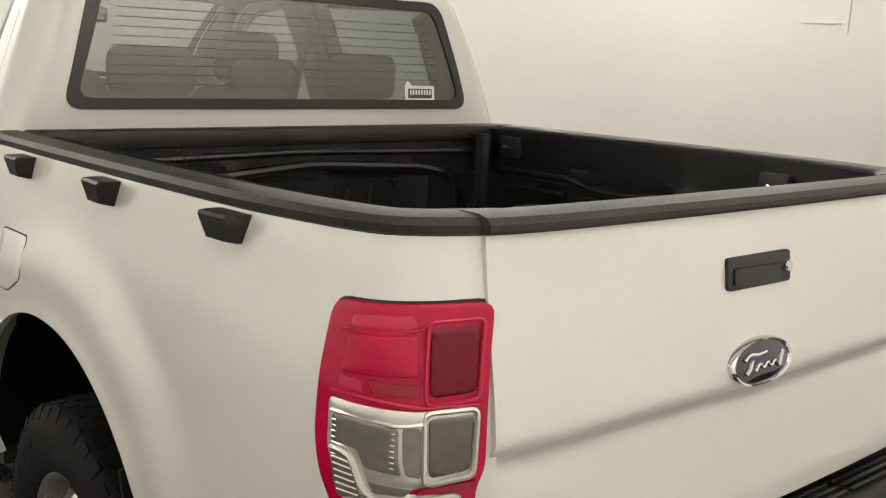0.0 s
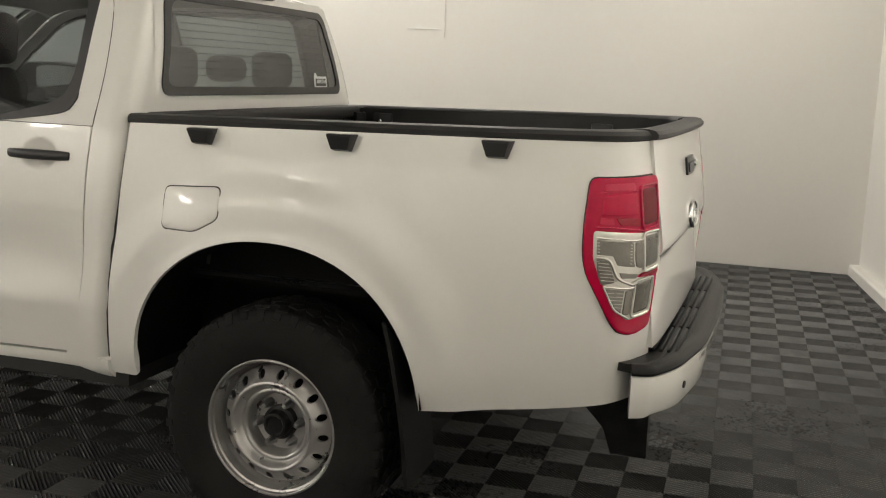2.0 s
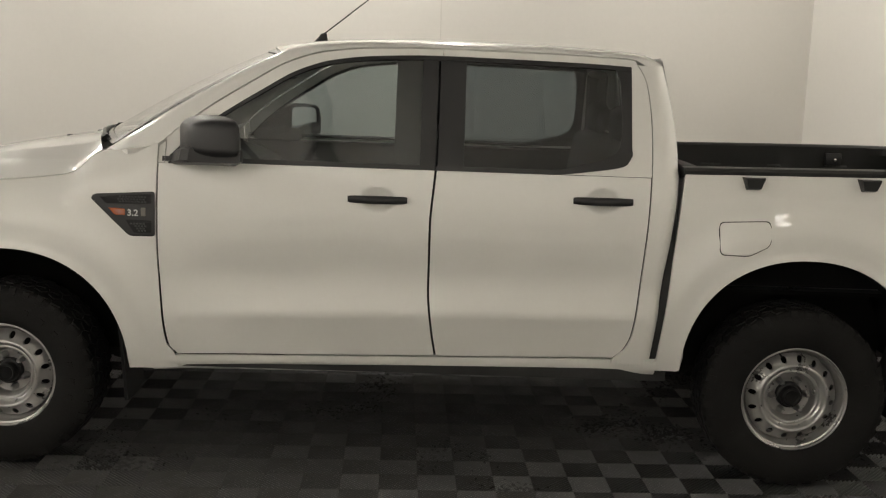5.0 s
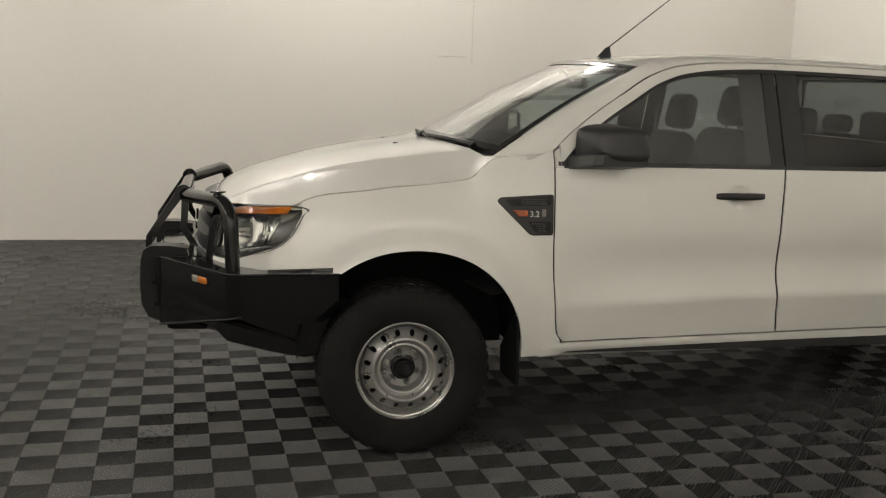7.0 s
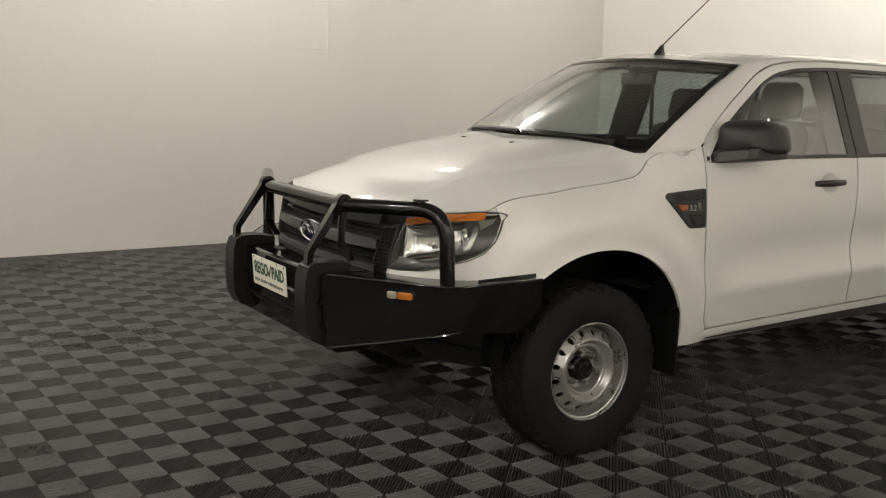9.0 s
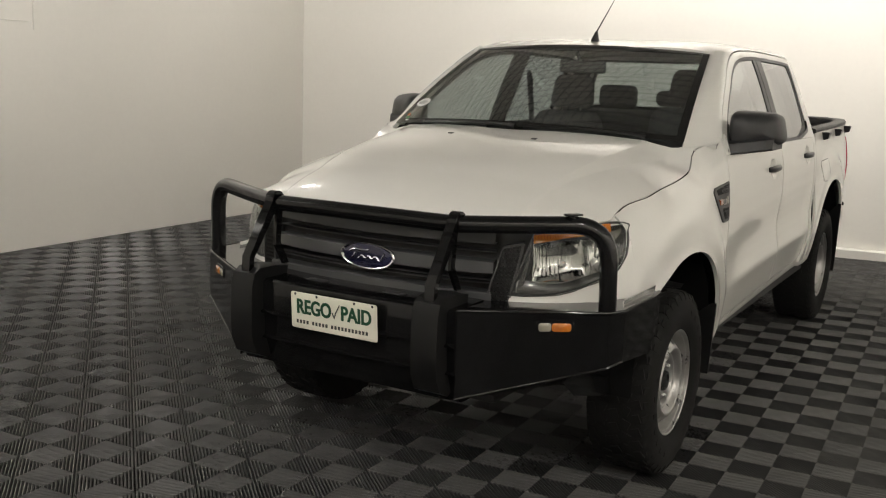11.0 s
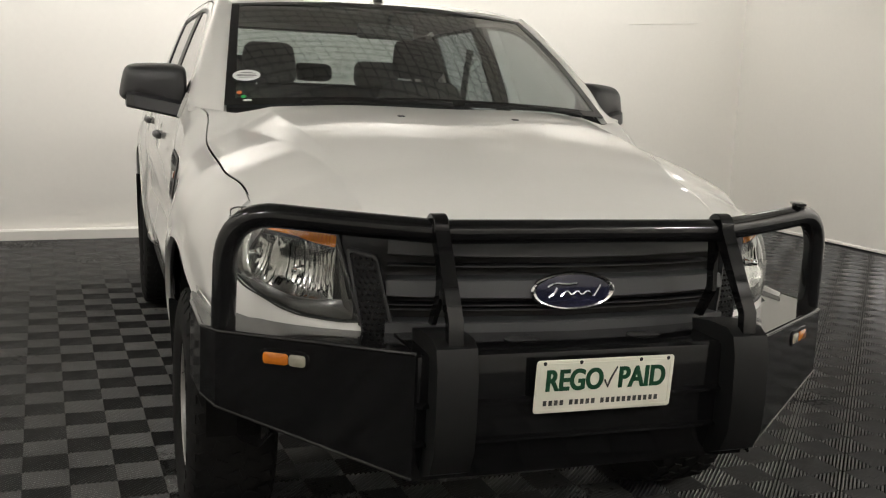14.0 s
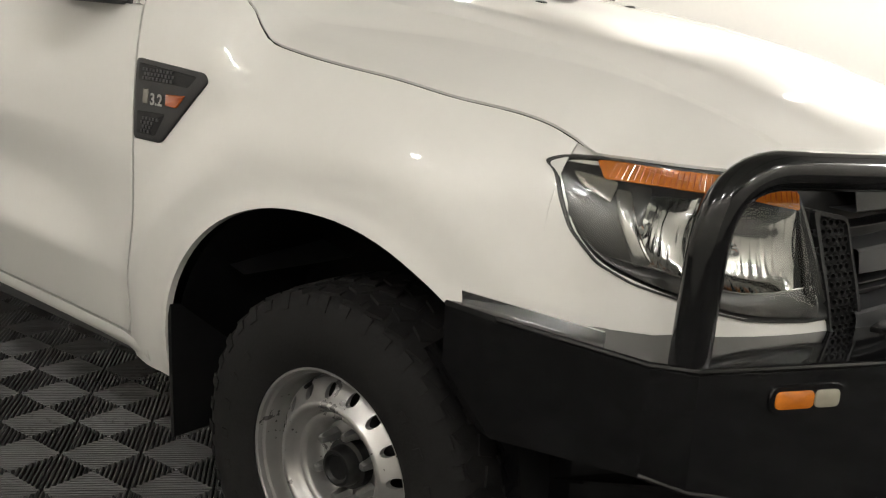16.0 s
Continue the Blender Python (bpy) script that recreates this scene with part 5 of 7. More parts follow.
for sg in (-1, 1):
    wing_ob = bar_side(sg)
    # folded edges that catch the light
    for edge in ([(sg * (x - 0.002), y - 0.002, low + 0.003) for (x, y), low in zip(BAR[2:5], BAR_LOW[2:5])],
                 [(sg * (x - 0.003), y - 0.003, BAR_TOP - 0.003) for x, y in BAR[2:6]]):
        bm = bmesh.new()
        tube(bm, [Vector(p) for p in edge], 0.0055, 8)
        part("folded_edge", bm, GLOSS_BLACK, wing_ob)
    bm = bmesh.new()
    sheet(bm, lambda u, v: (sg * (0.899 - 0.02 * u + 0.004 * v), 1.925 + 0.27 * u, 0.806 + 0.028 * (1 - 0.35 * u) * v), steps(8), steps(2), lip=0.004, flip=sg)
    part("filler_strip", bm, CHROME, wing_ob, "pale chrome strip over the bar's wing")
    # lower guard plate sloping back under the wing
    bm = bmesh.new()
    prism(bm, [(0.42, 0.0), (0.84, 0.0), (0.80, 1.0), (0.40, 1.0)], 0.006,
          lambda a, b, d: (sg * a, 2.62 - (a - 0.40) * 0.55 - 0.33 * b, 0.515 + (a - 0.42) * 0.21 - 0.10 * b + d))
    part("under_plate", bm, GLOSS_BLACK, wing_ob)
    bm = bmesh.new()
    prism(bm, [(2.42, 0.56), (2.36, 0.60), (1.93, 0.62), (1.93, 0.44), (2.03, 0.425), (2.18, 0.455), (2.36, 0.50)], 0.006, lambda a, b, d: (sg * (0.80 - 0.35 * max(0, a - 2.3) + d), a, b))
    part("splash_panel", bm, GLOSS_BLACK, wing_ob)
    # combination lamp in the wing
    lamp_ob = new("bar_lamp")
    lamp_ob.parent = wing_ob
    d = Vector((0.425, -0.29, 0)).normalized()
    n = Vector((0.29, 0.425, 0)).normalized()
    c0 = Vector((0.742, 2.4695, 0.760))

    def on_wing(a, z, h):
        p = c0 + d * a + n * h
        return (sg * p.x, p.y, p.z + z)
    ring = smooth_ring([(-0.066, -0.023), (0.066, -0.023), (0.066, 0.023), (-0.066, 0.023)], 0.022, 5, 0.02)
    bm = bmesh.new()
    patch(bm, on_wing, ring, 0.004, 0.01, rings=(1.0, 0.97, 0.9))
    part("bezel", bm, GLOSS_BLACK, lamp_ob)
    bm = bmesh.new()
    patch(bm, on_wing, smooth_ring([(-0.056, -0.0145), (-0.012, -0.0145), (-0.012, 0.0145), (-0.056, 0.0145)], 0.010, 5, 0.01), 0.006, 0.01, dome=0.003)
    part("white_lens", bm, WHITE_LENS, lamp_ob, "milky white lens half")
    bm = bmesh.new()
    patch(bm, on_wing, smooth_ring([(-0.011, -0.0145), (0.056, -0.0145), (0.056, 0.0145), (-0.011, 0.0145)], 0.010, 5, 0.01), 0.006, 0.01, dome=0.003)
    part("amber_lens", bm, AMBER, lamp_ob, "amber lens half")
    # rubber buffer
    bm = bmesh.new()
    prof = [(2.60, 0.520), (2.66, 0.500), (2.715, 0.525), (2.742, 0.58), (2.748, 0.66), (2.744, 0.80), (2.730, 0.845), (2.70, 0.862), (2.62, 0.862), (2.54, 0.850)]
    rows = [[bm.verts.new((sg * (0.393 + o), y - (0.008 if abs(o) > 0.04 else 0), z - (0.008 if abs(o) > 0.04 else 0) * (1 if z > 0.7 else -1))) for y, z in prof] for o in (-0.05, -0.042, 0.042, 0.05)]
    for a, b in zip(rows, rows[1:]):
        for k in range(len(prof) - 1):
            bm.faces.new((a[k], a[k + 1], b[k + 1], b[k]))
    for r in (rows[0], rows[-1]):
        bm.faces.new(r)
    part("buffer", bm, RUBBER_BLACK, bull, "satin black rubber buffer")
    # upright: flat front leg, round head, rear leg
    bm = bmesh.new()
    line = [(2.548, 1.112), (2.580, 1.095), (2.712, 0.895), (2.715, 0.838), (2.690, 0.838), (2.686, 0.888), (2.548, 1.075), (2.53, 1.112)]
    prism(bm, line, 0.036, lambda a, b, dd: (sg * (0.376 + dd), a, b))
    lathe(bm, [(0.0, 0.0), (0.034, 0.0), (0.036, 0.002), (0.036, 0.036), (0.034, 0.038), (0.0, 0.038)], (sg * 0.376 if sg > 0 else -0.414, 2.548, 1.090), "x", 20)
    prism(bm, [(2.556, 1.08), (2.565, 0.92), (2.515, 0.842), (2.485, 0.842), (2.535, 0.93), (2.522, 1.08)], 0.012, lambda a, b, dd: (sg * (0.376 + dd), a, b))
    bmesh.ops.bevel(bm, geom=[e for e in bm.edges if len(e.link_faces) == 2 and e.calc_face_angle(0) > 0.5], offset=0.0022, segments=2, affect="EDGES")
    part("upright", bm, GLOSS_BLACK, bull, "black steel upright")
    # hoop tube
    bm = bmesh.new()
    path = rounded([(sg * 0.385, 2.545, 1.080), (sg * 0.60, 2.463, 1.090), (sg * 0.868, 2.345, 1.104), (sg * 0.873, 2.335, 0.80)], 0.13, 10)
    tube(bm, path, 0.0305, 16)
    part("hoop_tube", bm, GLOSS_BLACK, bull, "black bent steel tube")
bm = bmesh.new()
box(bm, (-0.772, 2.365, 1.130), (-0.738, 2.425, 1.137), 0.002, turn=Matrix.Rotation(radians(-25), 3, "Z"))
box(bm, (-0.767, 2.382, 1.105), (-0.743, 2.410, 1.136), 0.002)
part("aerial_bracket", bm, GLOSS_BLACK, bull, "small bracket welded on the tube")
bm = bmesh.new()
tube(bm, [(-0.40, 2.545, 1.080), (0.40, 2.545, 1.080)], 0.0305, 16)
part("centre_tube", bm, GLOSS_BLACK, bull, "black steel tube across the grille")
# centre channel: pan with winch slots, front face with two folds
bm = bmesh.new()
prof = [(2.47, 0.815), (2.66, 0.812), (2.672, 0.806), (2.675, 0.795), (2.675, 0.70), (2.688, 0.694), (2.688, 0.688), (2.668, 0.684), (2.664, 0.60), (2.676, 0.596), (2.676, 0.590), (2.655, 0.585), (2.62, 0.485), (2.60, 0.478), (2.45, 0.475)]
rows = [[bm.verts.new((x, y, z)) for y, z in prof] for x in (-0.47, -0.3, 0, 0.3, 0.47)]
for a, b in zip(rows, rows[1:]):
    for k in range(len(prof) - 1):
        bm.faces.new((a[k], a[k + 1], b[k + 1], b[k]))
for r in (rows[0], rows[-1]):
    bm.faces.new(r)
channel = part("centre_channel", bm, GLOSS_BLACK, bull, "black folded steel channel", sharp=20)
for x in (-0.17, 0.17):
    bm = bmesh.new()
    patch(bm, lambda a, b, h: (x + a, 2.575 + b, 0.8155 + h), smooth_ring([(-0.045, -0.02), (0.045, -0.02), (0.045, 0.02), (-0.045, 0.02)], 0.019, 5, 0.02), 0.0015, 0.003, rings=(1.0, 0.9))
    part("slot", bm, SHELL, channel, "dark oval slot")

# dealer plate
plate = new("dealer_plate")
plate.parent = truck
tilt = Matrix.Rotation(radians(-4), 3, "X")
pc = Vector((0.0, 2.704, 0.729))


def on_plate(a, b, h):
    return tuple(pc + tilt @ Vector((-a, h, b)))


bm = bmesh.new()
patch(bm, on_plate, smooth_ring([(-0.186, -0.067), (0.186, -0.067), (0.186, 0.067), (-0.186, 0.067)], 0.010, 4, 0.04), 0.002, 0.003, rings=(1.0, 0.97))
part("plate_sheet", bm, PLATE, plate, "cream enamel plate")
bm = bmesh.new()
rim_in = smooth_ring([(-0.176, -0.058), (0.176, -0.058), (0.176, 0.058), (-0.176, 0.058)], 0.008, 4, 0.04)
tube(bm, [on_plate(*p, 0.0022) for p in rim_in] + [on_plate(*rim_in[0], 0.0022)], 0.0012, 5)
part("pressed_rim", bm, PLATE, plate)


def word(text, size, at, wide, mat, parent, name):
    """Lettering in the built-in font, laid on the plate and scaled to a width."""
    cu = bpy.data.curves.new(name, "FONT")
    cu.body, cu.size, cu.extrude, cu.offset = text, size, 0.0004, 0.0019
    tmp = bpy.data.objects.new(name, cu)
    scene.collection.objects.link(tmp)
    dg = bpy.context.evaluated_depsgraph_get()
    me = bpy.data.meshes.new_from_object(tmp.evaluated_get(dg))
    bpy.data.objects.remove(tmp)
    xs = [v.co.x for v in me.vertices]
    k = wide / (max(xs) - min(xs))
    # three passes side by side give the bold stroke
    bold = [(v.co.x - min(xs)) * k for v in me.vertices]
    flat = [(v.co.y, v.co.z) for v in me.vertices]
    faces = [tuple(p.vertices) for p in me.polygons]
    me = bpy.data.meshes.new(name)
    verts = [on_plate(at[0] + x + 0.0011 * q, at[1] + y, 0.0028 + z + 0.0002 * q) for q in (-1, 0, 1) for x, (y, z) in zip(bold, flat)]
    me.from_pydata(verts, [], [tuple(i + q * len(bold) for i in f) for q in range(3) for f in faces])
    me.materials.clear()
    me.materials.append(mat)
    ob = new(name, me)
    ob.parent = parent
    return ob


word("REGO", 0.074, (-0.158, -0.009), 0.150, GREEN, plate, "lettering")
word("PAID", 0.074, (0.036, -0.009), 0.127, GREEN, plate, "lettering")
bm = bmesh.new()
tube(bm, [on_plate(a, b, 0.003) for a, b in ((-0.003, 0.012), (0.006, -0.006), (0.013, 0.014), (0.029, 0.044))], [0.0024, 0.0034, 0.0026, 0.0018], 6)
part("tick_mark", bm, GREY_PRINT, plate)
bm = bmesh.new()
x = -0.158
for letters, gap in ((4, 0.010), (5, 0.010), (11, 0)):
    for k in range(letters):
        box(bm, (-0.0045, -0.0004, -0.0065), (0.0045, 0.0004, 0.0065))
        for v in list(bm.verts)[-8:]:
            v.co = Vector(on_plate(x + v.co.x, -0.041 + v.co.z, 0.0026 + v.co.y))
        x += 0.0148
    x += gap
tagged(part("small_print", bm, GREY_PRINT, plate, "row of small dark bars"), kind="stuff")
for a in (-0.165, -0.070, 0.092, 0.168):
    bm = bmesh.new()
    patch(bm, on_plate, [(a + 0.005 * math.cos(t), 0.0595 + 0.005 * math.sin(t)) for t in steps(11, 0, 2 * math.pi * 11 / 12)], 0.004, 0.003, rings=(1.0, 0.6))
    part("screw", bm, SHELL, plate)

# ---- the tray ----
RAIL_Z = lambda y: 1.305 + 0.013 * max(0.0, -1.1 - y)
TRAY_X, TRAY_FRONT, TRAY_BACK, TRAY_FLOOR = 0.735, -1.175, -2.64, 0.80
bm = bmesh.new()


def tray_wall(u, v):
    """The liner's wall, run round the tray, with its ribs."""
    ring = [(-TRAY_X, TRAY_BACK), (-TRAY_X, TRAY_FRONT), (TRAY_X, TRAY_FRONT), (TRAY_X, TRAY_BACK), (-TRAY_X, TRAY_BACK)]
    k = min(3, int(u))
    t = u - k
    a, b = Vector(ring[k]), Vector(ring[k + 1])
    p = a.lerp(b, t)
    d = (b - a).normalized()
    inn = Vector((d.y, -d.x))
    z = TRAY_FLOOR + (RAIL_Z(p.y) - 0.004 - TRAY_FLOOR) * v
    length = (b - a).length
    rib = 0.018 * max(0.0, math.sin(2 * math.pi * t * length / 0.36)) ** 6 * (1 if 0.06 < v < 0.80 else 0)
    ledge = 0.035 if v < 0.72 else 0.0
    p = p + inn * (rib + ledge)
    return (p.x, p.y, z)


sheet(bm, tray_wall, [k / 40 for k in range(161)], [0, 0.07, 0.3, 0.5, 0.69, 0.71, 0.73, 0.79, 0.81, 1.0])
liner = part("tray_liner", bm, LINER, truck, "ribbed black plastic tray liner", sharp=25)
bm = bmesh.new()
sheet(bm, lambda u, v: (-TRAY_X + 2 * TRAY_X * u, TRAY_BACK + (TRAY_FRONT - TRAY_BACK) * v, TRAY_FLOOR + 0.012 * (1 if math.sin(u * 2 * math.pi * 11) > 0 else 0)), steps(110), steps(4))
part("tray_floor", bm, LINER, liner, sharp=25)
def liner_rib(points, wide, name="liner_rib"):
    bm = bmesh.new()
    tube(bm, rounded(points, 0.05, 6), wide, 8)
    return part(name, bm, LINER, liner)


yf = TRAY_FRONT - 0.036
liner_rib([(-0.56, yf, 0.83), (-0.58, yf, 1.10), (-0.50, yf, 1.165), (0.0, yf, 1.205), (0.42, yf, 1.185), (0.56, yf, 1.150), (0.58, yf, 0.83)], 0.014)
liner_rib([(-0.70, yf + 0.034, 1.225), (0.0, yf + 0.034, 1.240), (0.70, yf + 0.034, 1.225)], 0.010)
for q in range(7):
    x = -0.30 + 0.085 * q
    liner_rib([(x, yf, 1.04), (x + 0.012, yf, 1.13)], 0.008)
for s in (-1, 1):
    liner_rib([(s * 0.685, TRAY_FRONT - 0.05, 0.82), (s * 0.690, TRAY_FRONT - 0.035, 1.285)], 0.030, "corner_post")
    liner_rib([(s * 0.60, TRAY_FRONT - 0.04, 0.82), (s * 0.655, TRAY_FRONT - 0.04, 1.09)], 0.013)
    xs = s * (TRAY_X - 0.034)
    liner_rib([(xs, -1.30, 1.175), (xs, -1.62, 1.180), (xs, -1.70, 1.158), (xs, -2.20, 1.164)], 0.011)
    liner_rib([(xs, -1.34, 1.125), (xs, -1.72, 1.130), (xs, -1.80, 1.108), (xs, -2.24, 1.114)], 0.009)
    liner_rib([(xs, -1.30, 0.83), (xs, -1.33, 1.04), (xs, -1.45, 1.075), (xs, -2.30, 1.085)], 0.010)
for s in (-1, 1):
    for y in (-1.31, -2.30):
        bm = bmesh.new()
        box(bm, (s * (TRAY_X - 0.012) - 0.012, y - 0.045, 1.215), (s * (TRAY_X - 0.012) + 0.012, y + 0.045, 1.285), 0.008)
        hook = part("tie_hook", bm, TRIM, liner)
        bm = bmesh.new()
        lathe(bm, [(0.0, -0.03), (0.009, -0.028), (0.010, 0.0)], (s * (TRAY_X - 0.02), y, 1.25), "x", 10)
        part("hook_bolt", bm, CHROME, hook)

# black rail caps
def rail_ring(o):
    """Offset of the cap's section: outwards and up."""
    return [(0.048, -0.022), (0.056, -0.016), (0.058, -0.004), (0.050, 0.007), (0.034, 0.010), (-0.008, 0.010), (-0.026, 0.004), (-0.032, -0.004), (-0.032, -0.040)]


def rail_path(t):
    """Along the bed's side top and round the tail corner to the tailgate's joint."""
    s = 0.118 + (TAIL_END + 0.004 - 0.118) * t
    p = Vector(tail(s, 1.29))
    e = Vector(tail(s + 0.004, 1.29)) - p
    n = Vector((e.y, -e.x, 0)).normalized()
    if n.x > 0.2 or n.y > 0.2:
        n = -n
    return p, n


bm = bmesh.new()
rows = []
for k in range(61):
    p, n = rail_path(k / 60)
    c = p - n * 0.052
    rows.append([bm.verts.new((c.x + n.x * o, c.y + n.y * o, RAIL_Z(p.y) + h - 0.004)) for o, h in rail_ring(0)])
for a, b in zip(rows, rows[1:]):
    for q in range(len(a) - 1):
        bm.faces.new((a[q], a[q + 1], b[q + 1], b[q]))
for r in (rows[0], rows[-1]):
    bm.faces.new(r)
both(part("rail_cap", bm, RAIL, truck, "textured black plastic rail cap"))
bm = bmesh.new()
box(bm, (-0.80, -1.19, 1.262), (0.80, -1.128, 1.314), 0.012)
part("front_rail", bm, RAIL, truck)
bm = bmesh.new()
box(bm, (-0.79, -1.165, 0.94), (0.79, -1.135, 1.28), 0.004)
part("tray_bulkhead", bm, PAINT, truck)

# rope cleats under the rail
for y in (-1.392, -1.848, -2.304):
    s = s_of(y)
    bm = bmesh.new()
    prof = [(0.0, 0.0), (0.042, 0.0), (0.047, 0.006), (0.038, 0.052), (0.014, 0.060), (0.0, 0.056)]
    rows = []
    for o, k in ((-0.043, 0.6), (-0.038, 1.0), (0.038, 1.0), (0.043, 0.6)):
        row = []
        for out, down in prof:
            squeeze = 1 - 0.32 * (down / 0.05)
            x, yy, z = tail(s - o * squeeze, 1.285)
            row.append(bm.verts.new((x - out * k, yy, 1.276 + 0.013 * max(0, -1.1 - y) - down * 0.82)))
        rows.append(row)
    for a, b in zip(rows, rows[1:]):
        for q in range(len(prof) - 1):
            bm.faces.new((a[q], a[q + 1], b[q + 1], b[q]))
    for r in (rows[0], rows[-1]):
        bm.faces.new(r)
    both(part("rope_cleat", bm, TRIM, truck, "black plastic rope cleat"))

# fuel flap
ring = smooth_ring([(0.272, 0.975), (0.268, 1.098), (0.465, 1.108), (0.466, 1.015), (0.385, 0.972)], 0.022, 5, 0.03)
bm = bmesh.new()
patch(bm, lambda s, z, h: tail(s, z, h), ring, 0.0035, 0.006, rings=(1.0, 0.97, 0.6, 0.3))
flap = part("fuel_flap", bm, PAINT, truck)
bm = bmesh.new()
m = (sum(p[0] for p in ring) / len(ring), sum(p[1] for p in ring) / len(ring))
outer = [(m[0] + (p[0] - m[0]) * 1.045, m[1] + (p[1] - m[1]) * 1.065) for p in ring]
patch(bm, lambda s, z, h: tail(s, z, h), outer, 0.0012, 0.004, rings=(1.0, 0.93))
part("flap_joint", bm, SHELL, flap)

# tail lamps
T0 = next(s for s, y in TAIL_Y if y <= -2.535)
T1 = TAIL_END - 0.025


def ta(a):
    return T0 + (T1 - T0) * a


tail_skin = lambda s, z, h: tail(s, z, h)


def tail_ring(pts, radius=0.014, fill=0.02):
    return smooth_ring([(ta(a), z) for a, z in pts], radius, 4, fill)


LAMP_EDGE = [(0.06, 1.203), (1.0, 1.210), (1.0, 0.968), (0.955, 0.94), (0.94, 0.785), (0.62, 0.770), (0.43, 0.782), (0.33, 0.812), (0.04, 0.945), (-0.002, 1.0), (0.008, 1.09)]
bm = bmesh.new()
patch(bm, tail_skin, tail_ring(LAMP_EDGE, 0.024), 0.010, 0.014, rings=(1.0, 0.985, 0.955, 0.93, 0.7, 0.4))
tail_lamp = part("tail_lamp", bm, RED, truck, "red and clear tail lamp wrapped round the corner")
bm = bmesh.new()
patch(bm, tail_skin, tail_ring([(0.5 + (a - 0.5) * 1.022, 0.99 + (z - 0.99) * 1.016) for a, z in LAMP_EDGE], 0.026), 0.0025, 0.006, rings=(1.0, 0.95))
part("lamp_gasket", bm, SHELL, tail_lamp, "dark joint round the lamp")


def lens(pts, mat, lift, name, label="", radius=0.010, dome=0.0):
    bm = bmesh.new()
    patch(bm, tail_skin, tail_ring(pts, radius), lift, 0.006, rings=(1.0, 0.95, 0.8, 0.4), dome=dome)
    return part(name, bm, mat, tail_lamp, label)


def moulding(pts, lift, wide, mat, name, closed=True, radius=0.012):
    """A raised line on the lamp, round a field or along an edge."""
    bm = bmesh.new()
    if closed:
        line = [tail(q, z, lift) for q, z in tail_ring(pts, radius)]
        line.append(line[0])
    else:
        line = [tail(p.x, p.y, lift) for p in rounded([(ta(a), z, 0) for a, z in pts], radius, 5)]
    tube(bm, line, wide, 6)
    return part(name, bm, mat, tail_lamp)


# red upper half: a long box with a step below it, and the dark square at the corner
lens([(0.20, 1.160), (0.58, 1.166), (0.60, 1.108), (0.18, 1.104)], RED, 0.0135, "red_block", "", 0.006, 0.002)
lens([(0.22, 1.188), (0.56, 1.193), (0.58, 1.174), (0.20, 1.170)], RED_EDGE, 0.0115, "red_ledge", "brighter red ledge", 0.006)
lens([(0.33, 1.099), (0.62, 1.096), (0.62, 1.076), (0.37, 1.080)], DEEP_RED, 0.0118, "red_slot", "deep red slot", 0.005)
lens([(0.17, 1.100), (0.30, 1.098), (0.32, 1.080), (0.16, 1.082)], RED_EDGE, 0.0122, "red_step", "", 0.005)
lens([(0.655, 1.174), (0.925, 1.178), (0.925, 1.084), (0.665, 1.078)], DARK_RED, 0.0135, "brake_reflector", "dark red square", 0.012)
moulding([(0.635, 1.184), (0.945, 1.188), (0.945, 1.074), (0.645, 1.067)], 0.0125, 0.0030, RED_EDGE, "lens_edge")
moulding([(0.16, 1.165), (0.60, 1.172), (0.635, 1.184)], 0.0130, 0.0022, RED_EDGE, "lens_edge", False)
moulding([(0.12, 1.074), (0.40, 1.072), (0.63, 1.064), (0.95, 1.066)], 0.0120, 0.0026, RED_EDGE, "lens_edge", False)
# clear lower half, pale, with its grey panels
lens([(0.105, 1.064), (0.62, 1.058), (0.94, 1.062), (0.93, 0.960), (0.62, 0.946), (0.34, 0.925), (0.18, 0.935), (0.105, 0.99)], PALE_EDGE, 0.0120, "clear_field", "pale clear lens field", 0.010)
lens([(0.18, 0.938), (0.36, 0.945), (0.62, 0.936), (0.87, 0.934), (0.85, 0.832), (0.52, 0.815), (0.36, 0.845)], PALE_EDGE, 0.0118, "clear_field", "pale clear lens field", 0.010)
lens([(0.665, 1.049), (0.915, 1.052), (0.905, 0.970), (0.675, 0.962)], SMOKE_LENS, 0.0150, "reverse_lamp", "smoky clear square", 0.010)
lens([(0.575, 0.920), (0.825, 0.926), (0.81, 0.842), (0.57, 0.834)], SMOKE_LENS, 0.0150, "indicator_lamp", "smoky clear square", 0.010)
for pts in ([(0.645, 1.058), (0.935, 1.061), (0.925, 0.961), (0.655, 0.952)], [(0.552, 0.929), (0.846, 0.935), (0.83, 0.833), (0.548, 0.825)]):
    moulding(pts, 0.0150, 0.0042, PALE_EDGE, "lens_frame")
lens([(0.14, 1.042), (0.515, 1.034), (0.52, 0.985), (0.54, 0.966), (0.35, 0.972), (0.30, 0.998), (0.14, 1.000)], GREY_PANEL, 0.0140, "clear_block", "grey ribbed panel", 0.005)
lens([(0.535, 1.034), (0.625, 1.036), (0.635, 0.962), (0.56, 0.966), (0.54, 0.988)], GREY_PANEL, 0.0146, "clear_block", "", 0.005)
lens([(0.145, 0.986), (0.265, 0.984), (0.335, 0.925), (0.20, 0.918), (0.16, 0.945)], GREY_PANEL, 0.0140, "clear_block", "grey ribbed panel", 0.004)
lens([(0.37, 0.952), (0.60, 0.946), (0.56, 0.934), (0.40, 0.936)], GREY_PANEL, 0.0138, "clear_block", "", 0.003)
